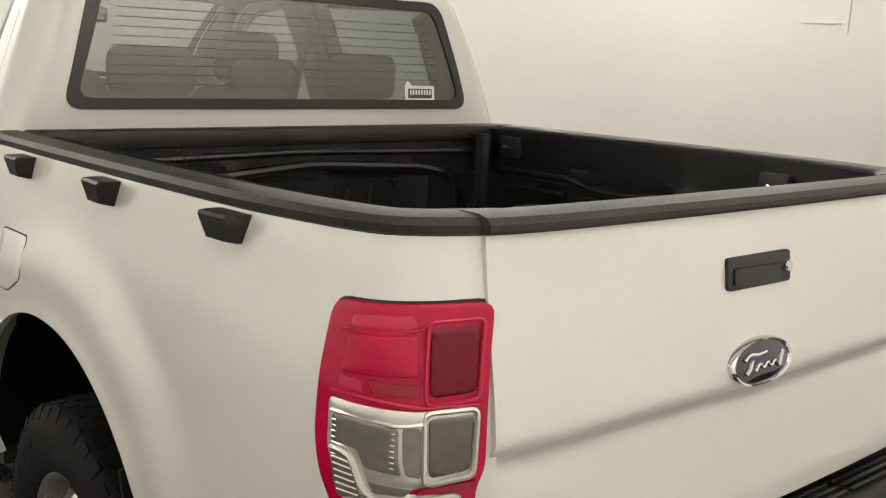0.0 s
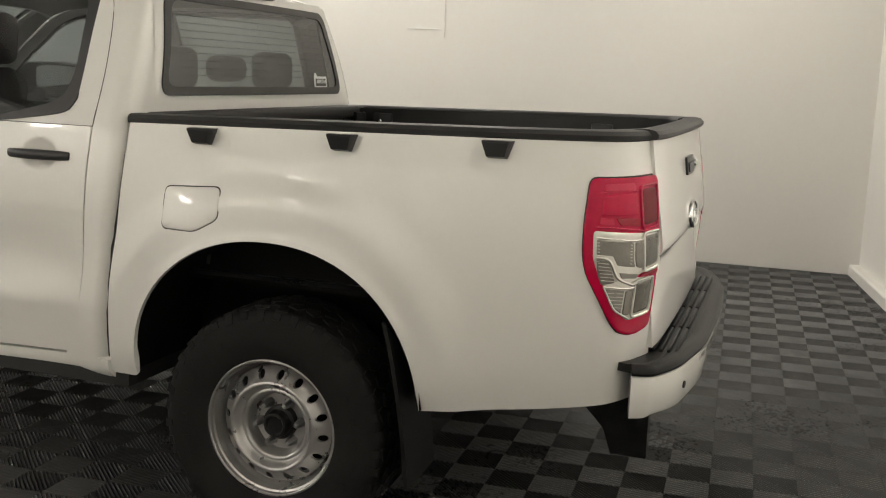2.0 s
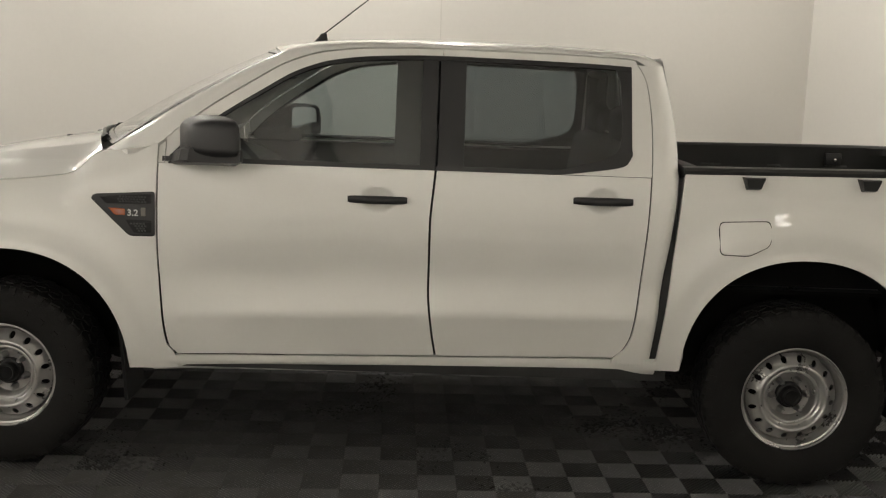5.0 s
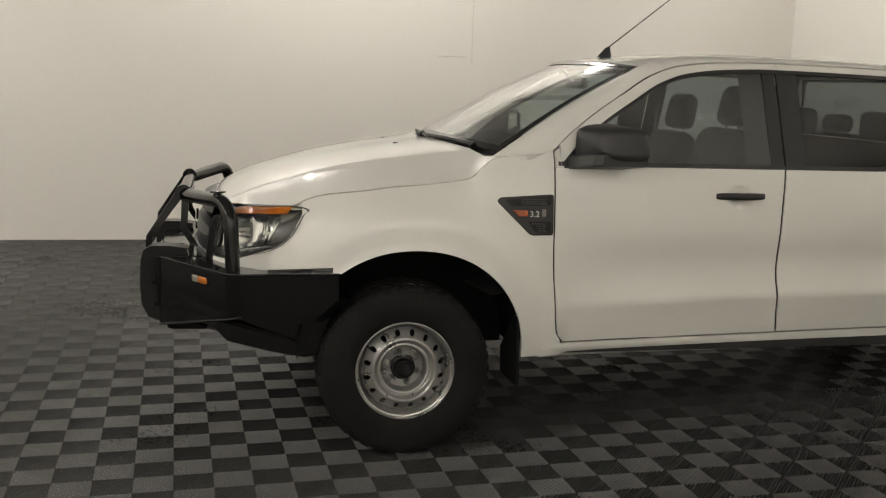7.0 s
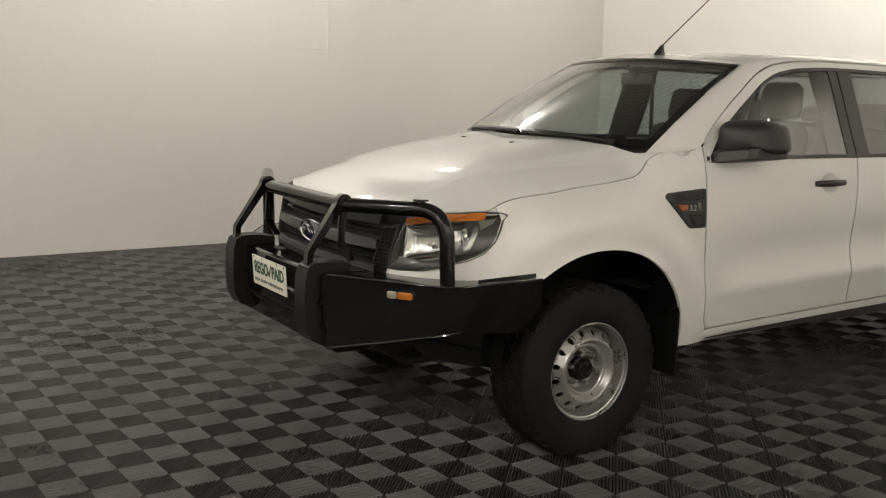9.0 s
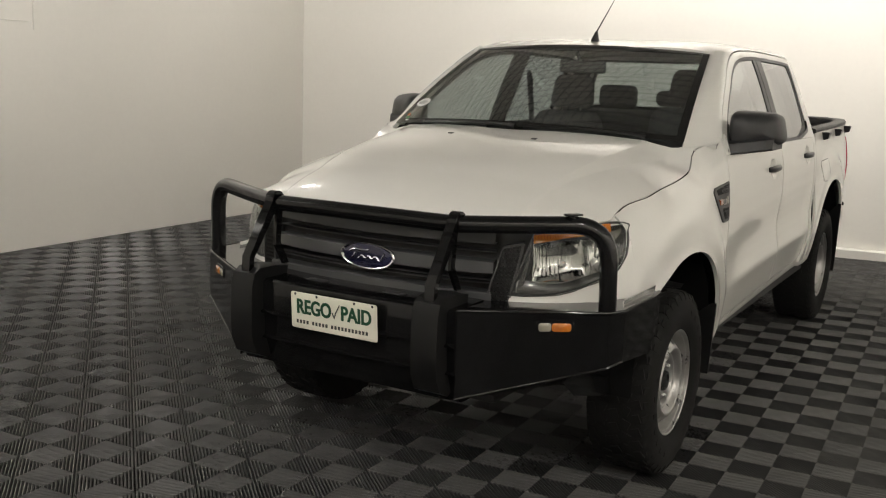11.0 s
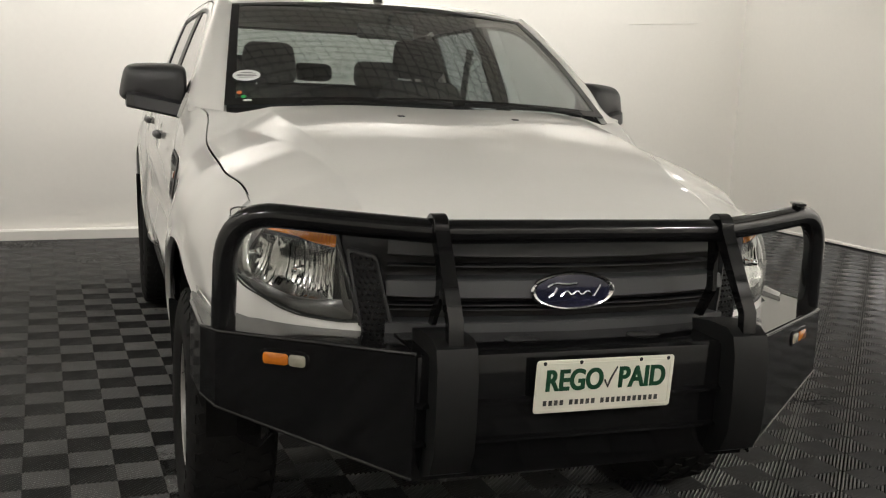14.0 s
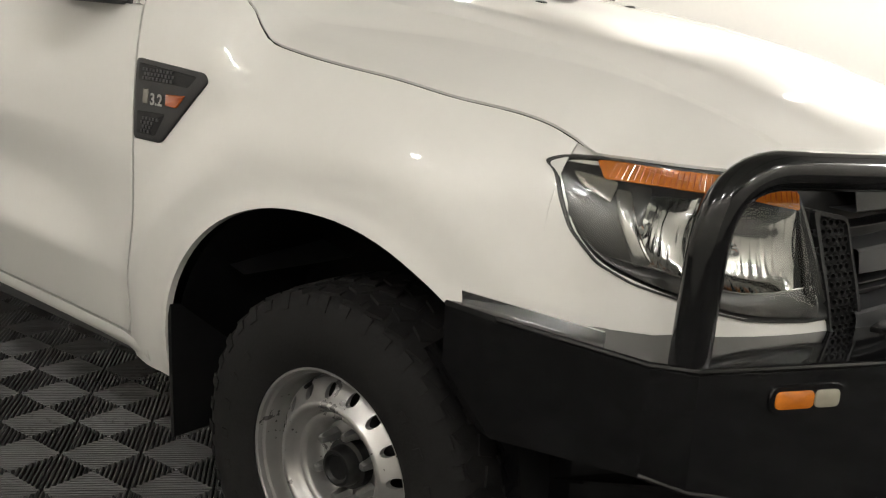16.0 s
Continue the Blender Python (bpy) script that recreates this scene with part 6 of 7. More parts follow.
lens([(0.235, 0.908), (0.44, 0.902), (0.43, 0.838), (0.36, 0.852)], GREY_PANEL, 0.0140, "clear_block", "grey panel", 0.004)
lens([(0.455, 0.900), (0.525, 0.904), (0.52, 0.832), (0.45, 0.834)], GREY_PANEL, 0.0146, "clear_block", "", 0.004)
lens([(0.64, 0.946), (0.945, 0.954), (0.94, 0.942), (0.61, 0.937)], DEEP_RED, 0.0150, "red_wedge", "deep red wedge between the clear squares", 0.003)
for k in range(7):
    z = 1.033 - 0.0085 * k
    moulding([(0.145, z), (0.50, z - 0.006)], 0.0148, 0.0011, PALE_EDGE, "lens_rib", False)
for k in range(6):
    z = 0.978 - 0.0095 * k
    moulding([(0.155 + 0.008 * k, z), (0.265 + 0.012 * k, z - 0.002)], 0.0148, 0.0015, PALE_EDGE, "lens_rib", False)
for k in range(5):
    z = 0.896 - 0.010 * k
    moulding([(0.265 + 0.018 * k, z), (0.43, z - 0.002)], 0.0148, 0.0009, PALE_EDGE, "lens_rib", False)
moulding([(0.135, 1.046), (0.52, 1.038), (0.635, 1.042)], 0.0148, 0.0030, PALE_EDGE, "lens_edge", False)
moulding([(0.14, 0.992), (0.27, 0.990), (0.35, 0.935), (0.52, 0.918), (0.55, 0.925)], 0.0150, 0.0048, PALE_EDGE, "lens_edge", False, 0.02)
moulding([(0.225, 0.913), (0.45, 0.907), (0.54, 0.910)], 0.0148, 0.0030, PALE_EDGE, "lens_edge", False)
moulding([(0.225, 0.913), (0.35, 0.848), (0.52, 0.822)], 0.0146, 0.0030, PALE_EDGE, "lens_edge", False)
both(tail_lamp)

# tailgate
GATE_X = 0.664


def gate(x, z, out=0.0):
    step = curve([(0.72, 0.004), (0.80, 0.012), (0.90, 0.021), (0.955, 0.025), (0.980, 0.004), (0.994, -0.006), (1.05, 0.0), (1.30, 0.034)], z)
    dip = 0.0
    r = (x / 0.15) ** 2 + ((z - 1.02) / 0.085) ** 2
    if r < 1:
        dip = 0.004 * (1 - r) ** 2
    crown = -0.012 * (1 - (x / GATE_X) ** 2) + 0.013 * abs(x / GATE_X) ** 10 * max(0.45, min(1.0, (z - 0.95) / 0.25))
    return (x, -2.742 + step + crown - out - dip, z)


bm = bmesh.new()
sheet(bm, lambda u, v: gate(GATE_X * u, 0.715 + 0.59 * v), [math.copysign(1 - (1 - abs(t)) ** 1.6, t) for t in steps(40, -1, 1)], steps(50), lip=0.02, flip=1)
tailgate = part("tailgate", bm, PAINT, truck)
bm = bmesh.new()
box(bm, (-0.64, -2.69, 0.72), (0.64, -2.65, 1.30), 0.004)
part("gate_inner", bm, LINER, tailgate)
bm = bmesh.new()
rows = []
for k in range(31):
    x = -GATE_X - 0.004 + (2 * GATE_X + 0.008) * k / 30
    y = gate(x, 1.30)[1] - 0.010
    rows.append([bm.verts.new((x, y + o, 1.326 + h)) for o, h in ((0.0, -0.021), (-0.005, -0.015), (-0.005, -0.006), (0.004, 0.004), (0.024, 0.008), (0.062, 0.007), (0.078, 0.002), (0.082, -0.03))])
for a, b in zip(rows, rows[1:]):
    for q in range(7):
        bm.faces.new((a[q], a[q + 1], b[q + 1], b[q]))
for r in (rows[0], rows[-1]):
    bm.faces.new(r)
part("gate_cap", bm, RAIL, tailgate, "textured black plastic cap")
HX = -0.02
bm = bmesh.new()
patch(bm, lambda a, z, h: gate(a, z, h), smooth_ring([(HX - 0.10, 1.166), (HX + 0.10, 1.166), (HX + 0.10, 1.224), (HX - 0.10, 1.224)], 0.008, 4, 0.03), 0.008, 0.012, rings=(1.0, 0.96, 0.9))
gate_handle = part("gate_handle", bm, TRIM, tailgate, "black plastic latch handle")
bm = bmesh.new()
patch(bm, lambda a, z, h: gate(a, z, h), smooth_ring([(HX - 0.085, 1.176), (HX + 0.06, 1.176), (HX + 0.06, 1.205), (HX - 0.085, 1.205)], 0.006, 4, 0.03), 0.013, 0.006, rings=(1.0, 0.96, 0.9))
part("pull_lip", bm, TRIM, gate_handle)
bm = bmesh.new()
lathe(bm, [(0.0, -0.014), (0.009, -0.014), (0.011, -0.010), (0.011, 0.0)], (HX + 0.082, gate(HX + 0.08, 1.195)[1] - 0.004, 1.196), "y", 14)
part("lock", bm, CHROME, gate_handle)
oval_badge(tailgate, lambda x, z, h: gate(x + HX, 1.028 + z, h), 0.098, 0.046)

# rear step bumper
BUMP = rounded([(0.0, -2.872, 0), (0.42, -2.862, 0), (0.70, -2.815, 0), (0.825, -2.755, 0), (0.836, -2.703, 0)], 0.07, 6)
FULL = [Vector((-p.x, p.y, 0)) for p in reversed(BUMP)] + BUMP[1:]


def strip(bm, rows_of, reach=9.0):
    rows = [[bm.verts.new(q) for q in rows_of(p, k)] for k, p in enumerate(FULL) if abs(p.x) < reach]
    for a, b in zip(rows, rows[1:]):
        for q in range(len(a) - 1):
            bm.faces.new((a[q], a[q + 1], b[q + 1], b[q]))
    for r in (rows[0], rows[-1]):
        bm.faces.new(r)


def bump_n(k):
    a, b = FULL[max(0, k - 1)], FULL[min(len(FULL) - 1, k + 1)]
    d = (b - a).normalized()
    return Vector((d.y, -d.x, 0))


bumper = new("rear_bumper")
bumper.parent = truck


def face_low(x):
    return curve([(0.0, 0.648), (0.18, 0.645), (0.235, 0.592), (0.40, 0.568), (0.62, 0.552), (0.80, 0.560), (0.84, 0.548)], abs(x))


bm = bmesh.new()
strip(bm, lambda p, k: [tuple(Vector((p.x, p.y, 0)) - bump_n(k) * o + Vector((0, 0, z))) for o, z in
                        ((0.06, face_low(p.x) + 0.005), (0.012, face_low(p.x)), (0.004, face_low(p.x) + 0.012), (0.0, 0.635), (0.002, 0.668), (0.012, 0.674), (0.06, 0.674))])
part("bumper_face", bm, PAINT, bumper, "white painted bumper face")
bm = bmesh.new()
strip(bm, lambda p, k: [tuple(Vector((p.x, p.y, 0)) - bump_n(k) * o + Vector((0, 0, z))) for o, z in
                        ((0.03, 0.672), (0.0, 0.674), (-0.003, 0.682), (0.0, 0.693), (0.008, 0.700), (0.022, 0.702), (0.038, 0.700), (0.048, 0.696), (0.05, 0.675))])
part("step_rim", bm, RUBBER_BLACK, bumper, "black moulded step rim")
bm = bmesh.new()
sides = [FULL[k] - bump_n(k) * 0.044 for k in range(len(FULL)) if FULL[k].y < -2.69]
rows = [[bm.verts.new(q) for q in ((p.x, p.y, 0.668), (p.x, p.y, 0.695), (p.x * 0.995, p.y * 0.75 - 2.655 * 0.25, 0.693), (p.x * 0.98, -2.655, 0.692), (p.x * 0.98, -2.655, 0.668))] for p in sides]
for a, b in zip(rows, rows[1:]):
    for q in range(5):
        bm.faces.new((a[q], a[(q + 1) % 5], b[(q + 1) % 5], b[q]))
for r in (rows[0], rows[-1]):
    bm.faces.new(r)
step_pad = part("step_pad", bm, RUBBER_BLACK, bumper, "black ribbed step pad")
for q in range(5):
    for r in range(4):
        bm = bmesh.new()
        x0 = -0.62 + 0.315 * r
        y0 = -2.802 + 0.0225 * q
        box(bm, (x0, y0, 0.690), (x0 + 0.295, y0 + 0.011, 0.703), 0.003)
        part("step_rib", bm, RUBBER_BLACK, step_pad)
for x in (-0.62, 0.62):
    bm = bmesh.new()
    k = min(range(len(FULL)), key=lambda i: abs(FULL[i].x - x))
    n = bump_n(k)
    n = n if n.y < 0 else -n
    p = FULL[k]
    ring = [(p + n * 0.002 + Vector((-n.y, n.x, 0)) * 0.011 * math.cos(t) + Vector((0, 0, 0.61 + 0.011 * math.sin(t)))) for t in steps(13, 0, 2 * math.pi * 13 / 14)]
    f = [bm.verts.new(q) for q in ring]
    g = [bm.verts.new(q - n * 0.012) for q in ring]
    bm.faces.new(f)
    for i in range(14):
        bm.faces.new((f[i], g[i], g[(i + 1) % 14], f[(i + 1) % 14]))
    part("parking_sensor", bm, SHELL, bumper, "round dark plug")
# pale printed strip along the top of the bumper face, beside its middle recess
line_y = lambda x: curve(sorted((p.x, p.y) for p in FULL if abs(p.x) < 0.70), x)
bm = bmesh.new()
sheet(bm, lambda u, v: (-0.48 + 0.285 * u, line_y(-0.48 + 0.285 * u) - 0.0022, 0.643 + 0.028 * v), steps(10), steps(1), lip=0.002)
rear_strip = part("printed_strip", bm, PAINT, bumper, "pale strip with a row of dark print")
bm = bmesh.new()
for k in range(18):
    x = -0.47 + 0.0150 * k
    if k in (4, 10):
        continue
    y = line_y(x) - 0.0028
    box(bm, (x, y - 0.0006, 0.650), (x + 0.009, y + 0.0004, 0.665))
tagged(part("small_print", bm, GREY_PRINT, rear_strip), kind="stuff")
# tow bar
tow = new("tow_bar")
tow.parent = truck
bm = bmesh.new()
box(bm, (-0.62, -2.72, 0.45), (0.62, -2.63, 0.54), 0.01)
part("cross_tube", bm, GLOSS_BLACK, tow, "black steel cross tube")
for s in (-1, 1):
    bm = bmesh.new()
    prism(bm, [(-2.50, 0.56), (-2.735, 0.545), (-2.735, 0.375), (-2.63, 0.375), (-2.605, 0.45)], 0.05, lambda a, b, d: (s * (0.60 + d), a, b))
    part("end_plate", bm, GLOSS_BLACK, tow)
bm = bmesh.new()
box(bm, (-0.04, -2.785, 0.445), (0.04, -2.66, 0.515), 0.006)
box(bm, (-0.052, -2.797, 0.435), (0.052, -2.778, 0.525), 0.006)
part("tow_tongue", bm, GLOSS_BLACK, tow)
bm = bmesh.new()
lathe(bm, [(0.0, -0.05), (0.024, -0.05), (0.028, -0.044), (0.028, -0.012), (0.034, -0.010), (0.034, 0.0), (0.022, 0.0), (0.022, 0.03)], (-0.135, -2.745, 0.535), "y", 18)
box(bm, (-0.160, -2.772, 0.560), (-0.110, -2.735, 0.572), 0.004)
part("trailer_socket", bm, TRIM, tow, "black round trailer socket")
bm = bmesh.new()
lathe(bm, [(0.0, -0.028), (0.020, -0.028), (0.024, -0.02), (0.024, 0.0), (0.012, 0.004), (0.012, 0.03)], (-0.215, -2.765, 0.490), "y", 18)
part("trailer_socket", bm, TRIM, tow)
bm = bmesh.new()
tube(bm, rounded([(-0.135, -2.72, 0.535), (-0.14, -2.69, 0.50), (-0.19, -2.70, 0.455), (-0.215, -2.74, 0.488)], 0.02, 4), 0.006, 8)
part("cable", bm, RUBBER_BLACK, tow)
for dx in (-0.032, 0.032):
    bm = bmesh.new()
    lathe(bm, [(0.0, -0.012), (0.008, -0.012), (0.009, -0.004), (0.009, 0.004)], (dx, -2.797, 0.50), "y", 6)
    part("bolt", bm, BARE, tow)

# mud flaps
for y, z1, z0, lean, sg in ((-2.045, 0.76, 0.265, -0.045, -1), (1.115, 0.62, 0.29, -0.02, -1)):
    bm = bmesh.new()
    rows = []
    for k in range(9):
        t = k / 8
        z = z1 + (z0 - z1) * t
        yy = y + lean * (t ** 0.8) + (0.03 * (1 - t) ** 2 if y < 0 else 0.0)
        w = 0.02 + 0.24 * min(1, t * 1.6)
        x_out = -0.925 + 0.02 * t
        rows.append([bm.verts.new(q) for q in ((x_out, yy, z), (x_out + w, yy + 0.01, z), (x_out + w, yy + 0.018, z), (x_out, yy + 0.012, z))])
    for a, b in zip(rows, rows[1:]):
        for q in range(4):
            bm.faces.new((a[q], a[(q + 1) % 4], b[(q + 1) % 4], b[q]))
    for r in (rows[0], rows[-1]):
        bm.faces.new(r)
    both(part("mud_flap", bm, RUBBER_BLACK, truck, "black rubber mud flap"))

# wing vents
V_OUT = [(0.974, 1.150), (1.215, 1.135), (1.228, 1.118), (1.075, 0.972), (0.972, 0.972)]
side_skin = lambda y, z, h: (-half(y, z) - h, y, z)
bm = bmesh.new()
patch(bm, side_skin, smooth_ring(V_OUT, 0.014, 4, 0.03), 0.005, 0.008, rings=(1.0, 0.96, 0.9))
vent = part("wing_vent", bm, TRIM, truck, "black wing vent with an amber side lamp")
for ring_pts, nm in (([(0.985, 1.140), (1.195, 1.126), (1.165, 1.100), (0.985, 1.102)], "vent_recess"), ([(0.985, 1.035), (1.090, 1.037), (1.055, 0.985), (0.985, 0.985)], "vent_recess")):
    bm = bmesh.new()
    patch(bm, side_skin, smooth_ring(ring_pts, 0.006, 3, 0.02), 0.0062, 0.002, rings=(1.0, 0.93))
    rec = part(nm, bm, SHELL, vent)
    bm = bmesh.new()
    z0, z1 = min(p[1] for p in ring_pts), max(p[1] for p in ring_pts)
    for r in range(int((z1 - z0 - 0.006) / 0.0095)):
        for q in range(9):
            yy = 1.01 + 0.0125 * q + 0.006 * (r % 2)
            zz = z0 + 0.008 + 0.0095 * r
            edge = 1.165 + (zz - 1.100) * 1.1 if z0 > 1.05 else 1.055 + (zz - 0.985) * 0.7
            if yy < edge - 0.014:
                box(bm, (-0.002, -0.0038, -0.0030), (0.002, 0.0038, 0.0030))
                for v in list(bm.verts)[-8:]:
                    v.co = Vector(side_skin(yy + v.co.y, zz + v.co.z, 0.0075 - v.co.x))
    part("vent_mesh", bm, GRILLE_GREY, rec)
bm = bmesh.new()
patch(bm, side_skin, smooth_ring([(1.090, 1.080), (1.158, 1.083), (1.130, 1.054), (1.090, 1.055)], 0.004, 3, 0.02), 0.008, 0.004, rings=(1.0, 0.9))
part("side_lamp", bm, SIDE_AMBER, vent, "amber side lamp")


def vent_word(mirror):
    cu = bpy.data.curves.new("engine_mark", "FONT")
    cu.body, cu.size, cu.extrude, cu.offset = "3.2", 0.037, 0.0006, 0.0007
    tmp = bpy.data.objects.new("engine_mark", cu)
    scene.collection.objects.link(tmp)
    me = bpy.data.meshes.new_from_object(tmp.evaluated_get(bpy.context.evaluated_depsgraph_get()))
    bpy.data.objects.remove(tmp)
    xs = [v.co.x for v in me.vertices]
    k = 0.042 / (max(xs) - min(xs))
    for v in me.vertices:
        a = (v.co.x - min(xs)) * k
        y = (1.038 + a) if mirror else (1.080 - a)
        p = Vector(side_skin(y, 1.053 + v.co.y * 0.95, 0.0075 + v.co.z))
        v.co = Vector((-p.x, p.y, p.z)) if mirror else p
    me.materials.clear()
    me.materials.append(STEEL)
    return me


left_vent, right_vent = both(vent)
for mirror, host in ((False, left_vent), (True, right_vent)):
    mark = new("engine_mark", vent_word(mirror))
    mark.parent = host
    bm = bmesh.new()
    y0 = 1.008
    patch(bm, lambda y, z, h: (side_skin(y, z, h)[0] * (-1 if mirror else 1), y, z), smooth_ring([(y0, 1.052), (y0 + 0.020, 1.052), (y0 + 0.020, 1.086), (y0, 1.086)], 0.003, 3, 0.02), 0.0075, 0.002, rings=(1.0, 0.9))
    part("engine_tag", bm, GREY_PANEL, host)

# front corner of the door's window frame
bm = bmesh.new()
sheet(bm, lambda u, v: side_skin(0.938 + 0.0275 * u, 1.262 + (0.088 - 0.02 * u) * v, -0.002), steps(3), steps(8), lip=0.012)
part("frame_corner", bm, PAINT, front_door)


# door mirrors
def build_mirror():
    m = new("door_mirror")
    m.parent = truck
    bm = bmesh.new()
    # head: a rounded box that narrows to the front
    rows = []
    for k, (y, w, h, dz) in enumerate(((0.662, 0.096, 0.068, 0), (0.672, 0.104, 0.078, 0), (0.705, 0.108, 0.082, 0), (0.76, 0.107, 0.081, 0), (0.80, 0.102, 0.076, -0.001), (0.832, 0.091, 0.066, -0.004), (0.850, 0.070, 0.049, -0.006), (0.857, 0.03, 0.02, -0.008))):
        ring = []
        for q in range(28):
            a = 2 * math.pi * q / 28
            c, s = math.cos(a), math.sin(a)
            cx, sz = math.copysign(abs(c) ** 0.36, c), math.copysign(abs(s) ** 0.40, s)
            ring.append(bm.verts.new((-0.945 + w * cx + 0.013 * sz * max(0.0, -cx), y, 1.372 + dz + h * sz - 0.012 * cx * (0.4 - sz))))
        rows.append(ring)
    for a, b in zip(rows, rows[1:]):
        for q in range(28):
            bm.faces.new((a[q], a[(q + 1) % 28], b[(q + 1) % 28], b[q]))
    bm.faces.new(rows[-1])
    part("mirror_head", bm, TRIM, m, "black plastic mirror shell")
    bm = bmesh.new()
    ring = [(-0.945 + 0.085 * math.copysign(abs(math.cos(a)) ** 0.45, math.cos(a)), 0.680, 1.372 + 0.062 * math.copysign(abs(math.sin(a)) ** 0.5, math.sin(a)) + 0.010 * math.cos(a)) for a in steps(27, 0, 2 * math.pi * 27 / 28)]
    bm.faces.new([bm.verts.new(p) for p in ring])
    part("mirror_glass", bm, CHROME, m, "mirror glass")
    bm = bmesh.new()
    sec = [(1.262, 0.66, 0.90), (1.270, 0.648, 0.915), (1.290, 0.65, 0.905), (1.306, 0.67, 0.87)]
    rows = []
    for x, k in ((-1.035, 0.75), (-1.01, 0.92), (-0.94, 0.97), (-0.875, 1.0), (-0.845, 1.02)):
        row = []
        for z, y0, y1 in sec:
            mid = 0.76 + (0.02 if x > -0.9 else 0)
            row.append((x, mid + (y1 - mid) * k, z + 0.16 * max(0.0, -0.86 - x) + (0.016 if z > 1.28 else -0.006)))
        for z, y0, y1 in reversed(sec):
            mid = 0.76
            row.append((x, mid + (y0 - mid) * k, z + 0.16 * max(0.0, -0.86 - x) + (0.016 if z > 1.28 else -0.006)))
        rows.append([bm.verts.new(p) for p in row])
    for a, b in zip(rows, rows[1:]):
        for q in range(8):
            bm.faces.new((a[q], a[(q + 1) % 8], b[(q + 1) % 8], b[q]))
    for r in (rows[0], rows[-1]):
        bm.faces.new(r)
    part("mirror_arm", bm, TRIM, m, "black mirror arm")
    bm = bmesh.new()
    patch(bm, side_skin, smooth_ring([(0.93, 1.262), (0.845, 1.375), (0.80, 1.40), (0.80, 1.262)], 0.01, 3, 0.02), 0.004, 0.014, rings=(1.0, 0.95))
    part("sail_panel", bm, TRIM, m, "black triangle behind the mirror")
    return m


mirror = build_mirror()
for ob in mirror.children:
    if "sail" not in ob.name:
        for v in ob.data.vertices:
            v.co.y += 0.50 * (v.co.x + 0.930) if "arm" not in ob.name else 0.50 * min(0.0, v.co.x + 0.90)
_, far_mirror = both(mirror)
for ob in far_mirror.children:
    if "sail" not in ob.name:
        for v in ob.data.vertices:
            reach = min(1.0, max(0.0, (v.co.x - 0.86) / 0.06))
            v.co += Vector((0.020, -0.040, 0.004)) * reach

# wipers, aerial, stickers
for s0, s1, v0, v1 in ((0.66, -0.04, -0.012, 0.000), (-0.10, -0.80, -0.012, 0.004)):
    wip = new("wiper")
    wip.parent = truck
    bm = bmesh.new()
    pts = [Vector(screen(s0 + (s1 - s0) * t, v0 + (v1 - v0) * t, 0.012)) for t in steps(12)]
    tube(bm, pts, 0.009, 6)
    part("wiper_blade", bm, RUBBER_BLACK, wip)
    bm = bmesh.new()
    a, b = Vector(screen(s0 + (s1 - s0) * 1.0, -0.01, 0.006)), Vector(screen(s0 + (s1 - s0) * 0.5, v0 + 0.004, 0.018))
    tube(bm, [a, a.lerp(b, 0.15) + Vector((0, 0, 0.006)), a.lerp(b, 0.6) + Vector((0, 0, 0.004)), b], [0.014, 0.011, 0.008, 0.006], 8)
    part("wiper_arm", bm, RUBBER_BLACK, wip)
aerial = new("aerial")
aerial.parent = truck
bm = bmesh.new()
prof = [(0.026, 0.0), (0.024, 0.010), (0.014, 0.035), (0.009, 0.052), (0.0, 0.056)]
lathe(bm, prof, (0, 0, 0), "z", 16)
for v in bm.verts:
    v.co = Vector((v.co.x * 0.75, v.co.y * 1.5 - 0.35 * v.co.z + 0.44, v.co.z + 1.764))
part("aerial_base", bm, TRIM, aerial, "black aerial foot")
bm = bmesh.new()
tube(bm, [(0, 0.425, 1.812), (0, -0.08, 2.21)], [0.0035, 0.0018], 6)
part("aerial_rod", bm, TRIM, aerial, "thin black rod")


def on_screen(u0, v0):
    def fn(a, b, h):
        p = Vector(screen(u0, v0, 0.004 + h))
        ex = (Vector(screen(u0 + 0.05, v0, 0.004)) - Vector(screen(u0 - 0.05, v0, 0.004))).normalized()
        ez = (Vector(screen(u0, v0 + 0.05, 0.004)) - Vector(screen(u0, v0 - 0.05, 0.004))).normalized()
        return tuple(p - ex * a + ez * b)
    return fn


bm = bmesh.new()
patch(bm, on_screen(0.905, 0.215), [(0.052 * math.cos(t), 0.036 * math.sin(t)) for t in steps(23, 0, 2 * math.pi * 23 / 24)], 0.0005, 0.001, rings=(1.0, 0.5))
st = part("service_sticker", bm, WHITE_PRINT, windscreen, "white oval sticker with fine print")
bm = bmesh.new()
f = on_screen(0.905, 0.215)
for k, (w, b) in enumerate(((0.022, 0.014), (0.034, 0.003), (0.038, -0.006), (0.026, -0.016))):
    bm.faces.new([bm.verts.new(f(x, b + d, 0.0012)) for x, d in ((-w, -0.0018), (w, -0.0018), (w, 0.0018), (-w, 0.0018))])
tagged(part("small_print", bm, LAMP_GREY, st), kind="stuff")
for u, v, w, h, mat in ((0.935, 0.085, 0.011, 0.011, ORANGE_DOT), (0.915, 0.055, 0.011, 0.010, GREEN_DOT), (0.898, 0.028, 0.018, 0.006, WHITE_PRINT)):
    bm = bmesh.new()
    patch(bm, on_screen(u, v), [(w * math.cos(t), h * math.sin(t)) for t in steps(15, 0, 2 * math.pi * 15 / 16)], 0.0015, 0.001, rings=(1.0, 0.5))
    part("small_sticker", bm, mat, windscreen)
bm = bmesh.new()
